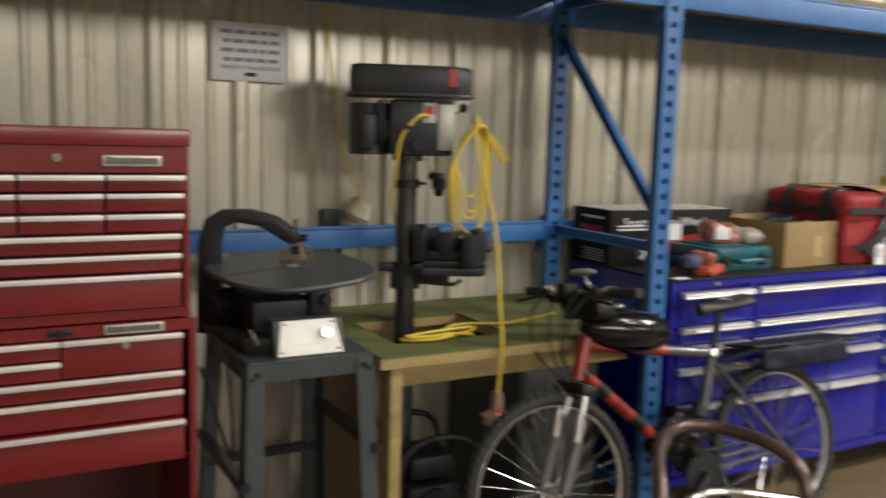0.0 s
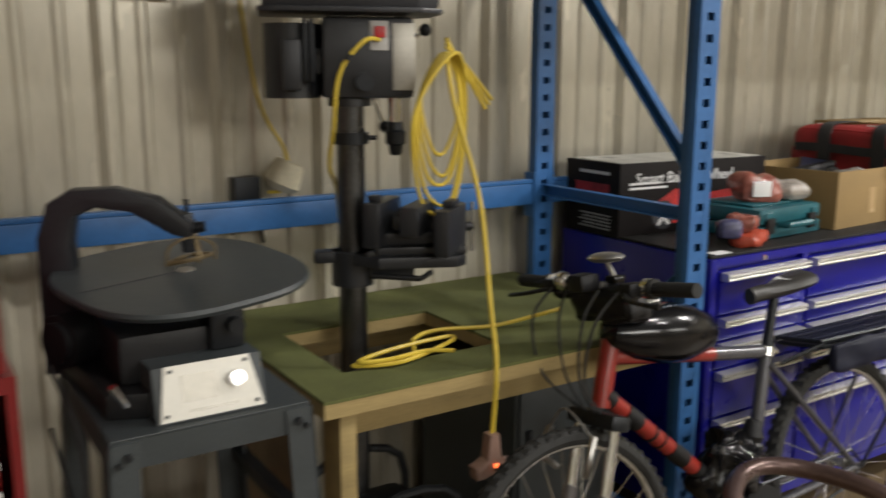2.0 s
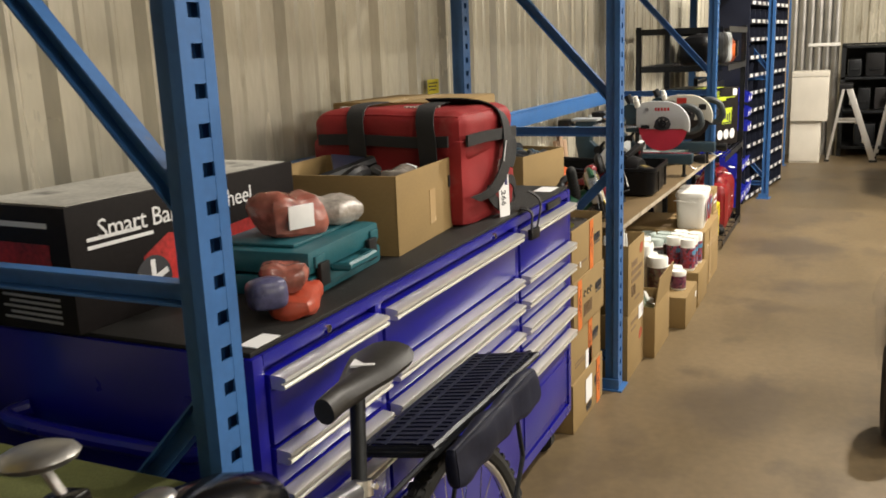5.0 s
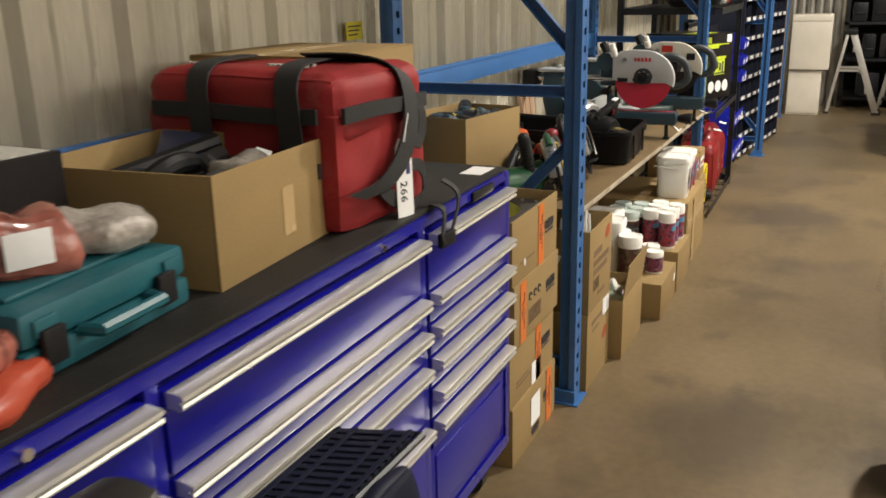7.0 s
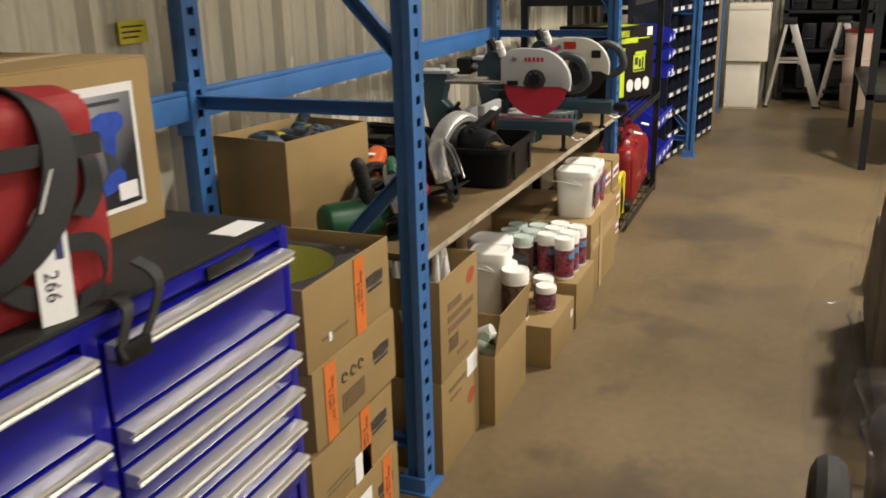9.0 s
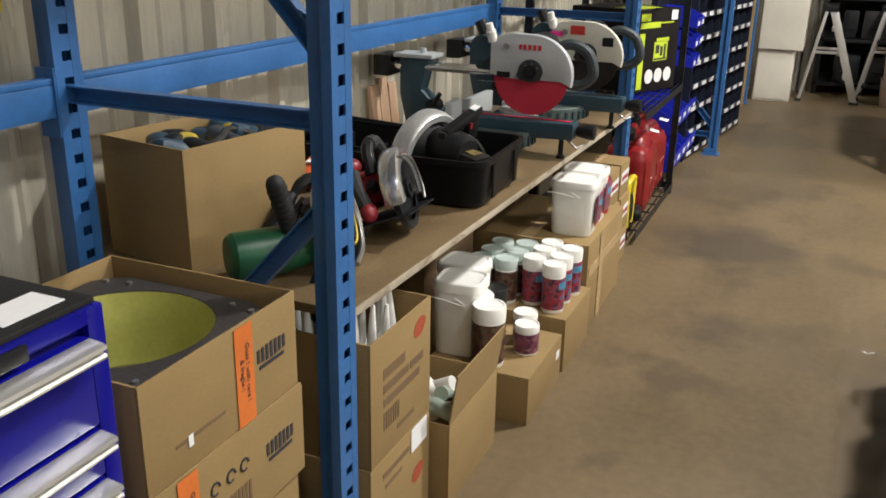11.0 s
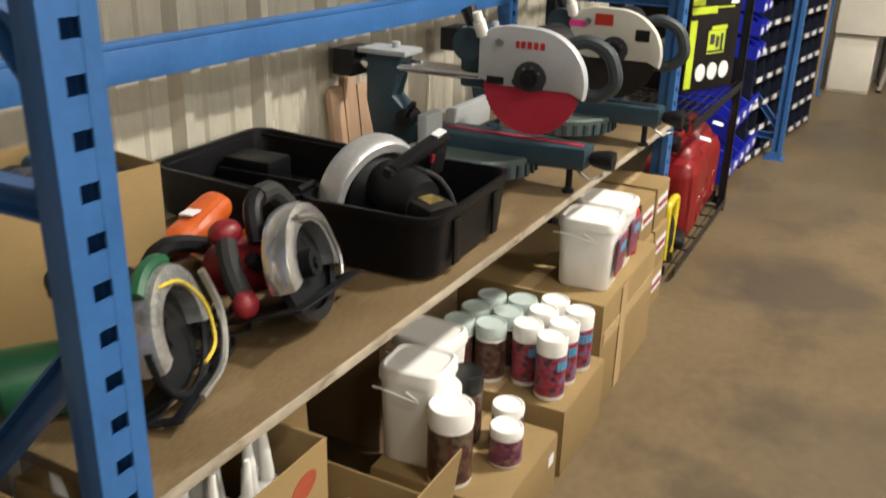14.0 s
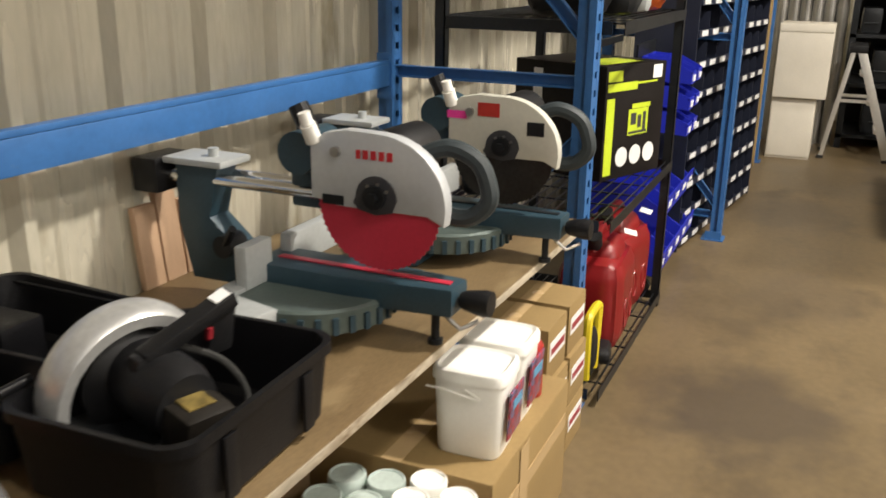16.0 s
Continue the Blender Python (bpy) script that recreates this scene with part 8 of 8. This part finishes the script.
wl = thing("white_cabinet", "cream white painted low cabinet", "cabinet", pose(12.35, 1.93, 0))
part("body", Solid().box(0.012, 0, 0, 0.4, 0.33, 0.485, 0.004), WHITE_BOARD, wl)
part("door", Solid().box(0, 0.008, 0.02, 0.0115, 0.322, 0.475, 0.003), WHITE_BOARD, wl)
wu = thing("white_cabinet", "cream white wall cabinet stacked on another", "cabinet", pose(12.30, 1.865, 0.488))
part("body", Solid().box(0.012, 0, 0, 0.42, 0.395, 0.565, 0.004), WHITE_BOARD, wu)
part("door", Solid().box(0, 0.004, 0.004, 0.0115, 0.391, 0.50, 0.003), WHITE_BOARD, wu)
part("rail", Solid().box(0, 0.004, 0.505, 0.0115, 0.391, 0.562, 0.003), WHITE_BOARD, wu)
dc = thing("duct_sheet", "grey galvanised ribbed sheet standing at the back", "metal sheet", pose(13.2, 1.78, 0))
s = Solid()
for i in range(6):
    s.lathe([(0.05, 0), (0.05, 2.4)], m=Matrix.Translation((0, 0.06 + i * 0.095, 0)), n=14)
part("sheet", s, STEEL, dc, kind="stuff")
part("white_rail", Solid().box(-0.07, 0.0, 1.32, -0.055, 0.36, 1.36, 0.003), WHITE_PLASTIC, dc)

bk = thing("storage_rack", "dark storage rack full of black goods", "rack", pose(13.05, 0.05, 0))
for y in (0, 0.85, 1.66):
    part("post", Solid().box(0, y, 0, 0.05, y + 0.05, 1.34), DARK_STEEL, bk, smooth=False)
    part("post", Solid().box(0.73, y, 0, 0.778, y + 0.05, 1.34), DARK_STEEL, bk, smooth=False)
for z in (0.12, 0.55, 0.95, 1.32):
    part("deck", Solid().box(0.0, 0.0, z - 0.03, 0.8, 1.71, z), DARK_STEEL, bk, smooth=False)
part("back_panel", Solid().box(0.78, 0, 0, 0.80, 1.71, 1.34), BLACK_PLASTIC, bk, smooth=False)
rnd = random.Random(21)
for z, h in ((0.122, 0.34), (0.552, 0.32), (0.952, 0.28)):
    y = 0.08
    while y < 1.5:
        w = rnd.uniform(0.14, 0.3)
        g = thing("dark_case", "dark plastic case on the storage rack", "case", pose(13.12 + rnd.uniform(0, 0.1), 0.05 + y + w / 2, z), "cases on the dark rack")
        part("body", soft_block(0.4, w * 0.9, rnd.uniform(0.6, 1.0) * h, 0.02, 0.003, 0.003, int(y * 10), 5), (BLACK_PLASTIC, DARK_STEEL, DKBOX)[rnd.randrange(3)], g, m=pose(0.2, 0, 0))
        part("handle", Solid().tube([(-0.005, -0.05, h * 0.3), (-0.02, -0.045, h * 0.3), (-0.02, 0.045, h * 0.3), (-0.005, 0.05, h * 0.3)], 0.006, 6), DARK_STEEL, g)
        y += w + 0.02


def step_ladder(m, h=0.87, label="small aluminium step ladder standing open"):
    """Seen from its side: front rails lean one way, back legs the other."""
    l = thing("step_ladder", label, "step ladder", m, "step ladders")
    for x in (0.0, 0.36):
        part("front_rail", Solid().prism([(-0.035, 0), (0.03, 0), (0.335, h), (0.27, h)], 0.022, m=Matrix(((0, 0, 1, x), (1, 0, 0, 0), (0, 1, 0, 0), (0, 0, 0, 1))), bevel=0.002), ALU, l)
        part("back_leg", Solid().prism([(0.475, 0), (0.505, 0), (0.365, h - 0.02), (0.335, h - 0.02)], 0.02, m=Matrix(((0, 0, 1, x), (1, 0, 0, 0), (0, 1, 0, 0), (0, 0, 0, 1))), bevel=0.002), ALU, l)
        part("foot", Solid().box(x - 0.005, -0.045, 0, x + 0.028, 0.04, 0.025, 0.003), RUBBER, l)
        part("foot", Solid().box(x - 0.005, 0.465, 0, x + 0.028, 0.515, 0.025, 0.003), RUBBER, l)
        part("spreader", Solid().box(x + 0.022, 0.14, 0.455, x + 0.028, 0.42, 0.48), ALU, l)
    for k in range(3):
        z = 0.22 * (k + 1)
        part("step", Solid().box(0.022, 0.36 * z - 0.03, z, 0.36, 0.36 * z + 0.05, z + 0.025, 0.003), ALU, l)
    part("top_cap", Solid().box(-0.012, 0.255, h - 0.03, 0.395, 0.385, h + 0.025, 0.006), BLACK_PLASTIC, l)
    return l


la = step_ladder(pose(12.50, 1.36, 0))
copy_thing(la, pose(12.78, 0.86, 0, 0, 0, -6))
PAIL_CLEAR = mat("milky_orange_pail", (0.60, 0.47, 0.40), 0.35, var=0.08)
pt = thing("pail_stack", "stack of milky plastic pails with red lid", "pails", pose(12.62, 1.02, 0))
for k in range(3):
    part("pail", Solid().lathe([(0.115, 0), (0.12, 0.01), (0.135, 0.24), (0.14, 0.245), (0.14, 0.255)], n=28), PAIL_CLEAR, pt, m=pose(0, 0, 0.25 * k))
part("lid", Solid().lathe([(0.142, 0), (0.146, 0.004), (0.146, 0.03), (0.13, 0.034), (0.0, 0.03)], n=28), RED_PAINT, pt, "red lid", m=pose(0, 0, 0.755))

# ---- other side of the aisle ----
FILM = mat("wrapped_clear_film", (0.30, 0.27, 0.25), 0.12, var=0.3, scale=9, grain=14, bump=0.5, alpha=0.06)
GOODS = mat("dark_wrapped_goods", (0.02, 0.016, 0.02), 0.5, var=0.5, scale=5)
wr = thing("wrapped_pallet", "dark goods under crinkled clear plastic film", "wrapped goods", pose(6.02, 0.98, 0))
part("film", soft_block(1.2, 0.55, 0.72, 0.08, 0.01, 0.03, 4, 40, taper=-0.12, freq=11), FILM, wr, "crinkled clear film")
part("film_skirt", soft_block(1.30, 0.84, 0.26, 0.07, 0.0, 0.025, 9, 36, taper=-0.16, freq=13), FILM, wr, "crinkled clear film")
for k, (x, y, w, d, h) in enumerate(((-0.33, 0.02, 0.40, 0.46, 0.55), (0.06, 0.02, 0.36, 0.46, 0.62), (0.39, 0.02, 0.30, 0.44, 0.45))):
    part("wrapped_case", soft_block(w, d, h, 0.03, 0.004, 0.01, k, 6), GOODS, wr, "dark case inside the film", m=pose(x, y, 0.01))
wr2 = thing("wrapped_machine", "low dark wheeled machine under plastic film", "wrapped goods", pose(4.85, 1.15, 0))
part("film", soft_block(0.75, 0.45, 0.40, 0.08, 0.01, 0.05, 6, 30, taper=-0.1, freq=11), FILM, wr2, "crinkled clear film")
part("body", soft_block(0.55, 0.30, 0.32, 0.06, 0.004, 0.02, 3, 8), GOODS, wr2, m=pose(0, 0, 0.01))
part("tyre", Solid().tube([(-0.22 + 0.15 * math.cos(a), 0.26, 0.19 + 0.15 * math.sin(a)) for a in np.linspace(0, 2 * math.pi, 25)[:-1]], 0.04, 10, closed=True), RUBBER, wr2)
part("axle", Solid().cyl((-0.22, 0.1, 0.19), (-0.22, 0.27, 0.19), 0.02).cyl((-0.22, 0.24, 0.19), (-0.22, 0.28, 0.19), 0.07), DARK_STEEL, wr2)
rl = thing("cardboard_tube", "short brown cardboard tube on the floor", "tube", pose(7.0, 1.12, 0))
part("tube", Solid().lathe([(0.07, 0), (0.08, 0), (0.08, 0.34), (0.07, 0.34), (0.07, 0.0)], n=24, m=pose(0, 0, 0, 6, 0, 0)), CARD, rl)
rk2 = thing("goods_rack", "dark steel rack across the aisle", "rack", pose(9.6, 0.15, 0))
for x in (0, 1.85):
    for y in (0, 0.9):
        part("post", Solid().box(x, y, 0, x + 0.05, y + 0.05, 1.27), DARK_STEEL, rk2, smooth=False)
for z in (0.5, 1.22):
    part("deck", Solid().box(0, 0, z, 1.9, 0.95, z + 0.04), DARK_STEEL, rk2, smooth=False)

# tubular cart in front of the bike
CART = mat("brown_grey_tube", (0.13, 0.085, 0.075), 0.3, 0.6, var=0.2)
ca = thing("tubular_cart", "brown tubular steel cart frame on the floor", "cart", pose(1.73, 1.78, 0))
part("hoop", Solid().tube([(-0.03, -0.02, 0.03), (-0.02, 0.0, 0.40), (0.10, 0.16, 0.55), (0.27, 0.27, 0.575), (0.40, 0.22, 0.575), (0.46, 0.02, 0.56), (0.46, -0.10, 0.45), (0.46, -0.14, 0.03)], 0.021, 12, smooth=6), CART, ca)
part("inner_bar", Solid().tube([(-0.02, 0.0, 0.42), (0.2, 0.04, 0.46), (0.46, -0.1, 0.44)], 0.012, 8, smooth=5), CHROME, ca)
part("wheel", Solid().tube([(0.02 + 0.05 * math.cos(a), 0.03, 0.062 + 0.05 * math.sin(a)) for a in np.linspace(0, 2 * math.pi, 17)[:-1]], 0.012, 8, closed=True), RUBBER, ca)
part("base_bar", Solid().tube([(-0.03, -0.02, 0.03), (0.2, -0.06, 0.05), (0.46, -0.14, 0.03)], 0.014, 8), CART, ca)
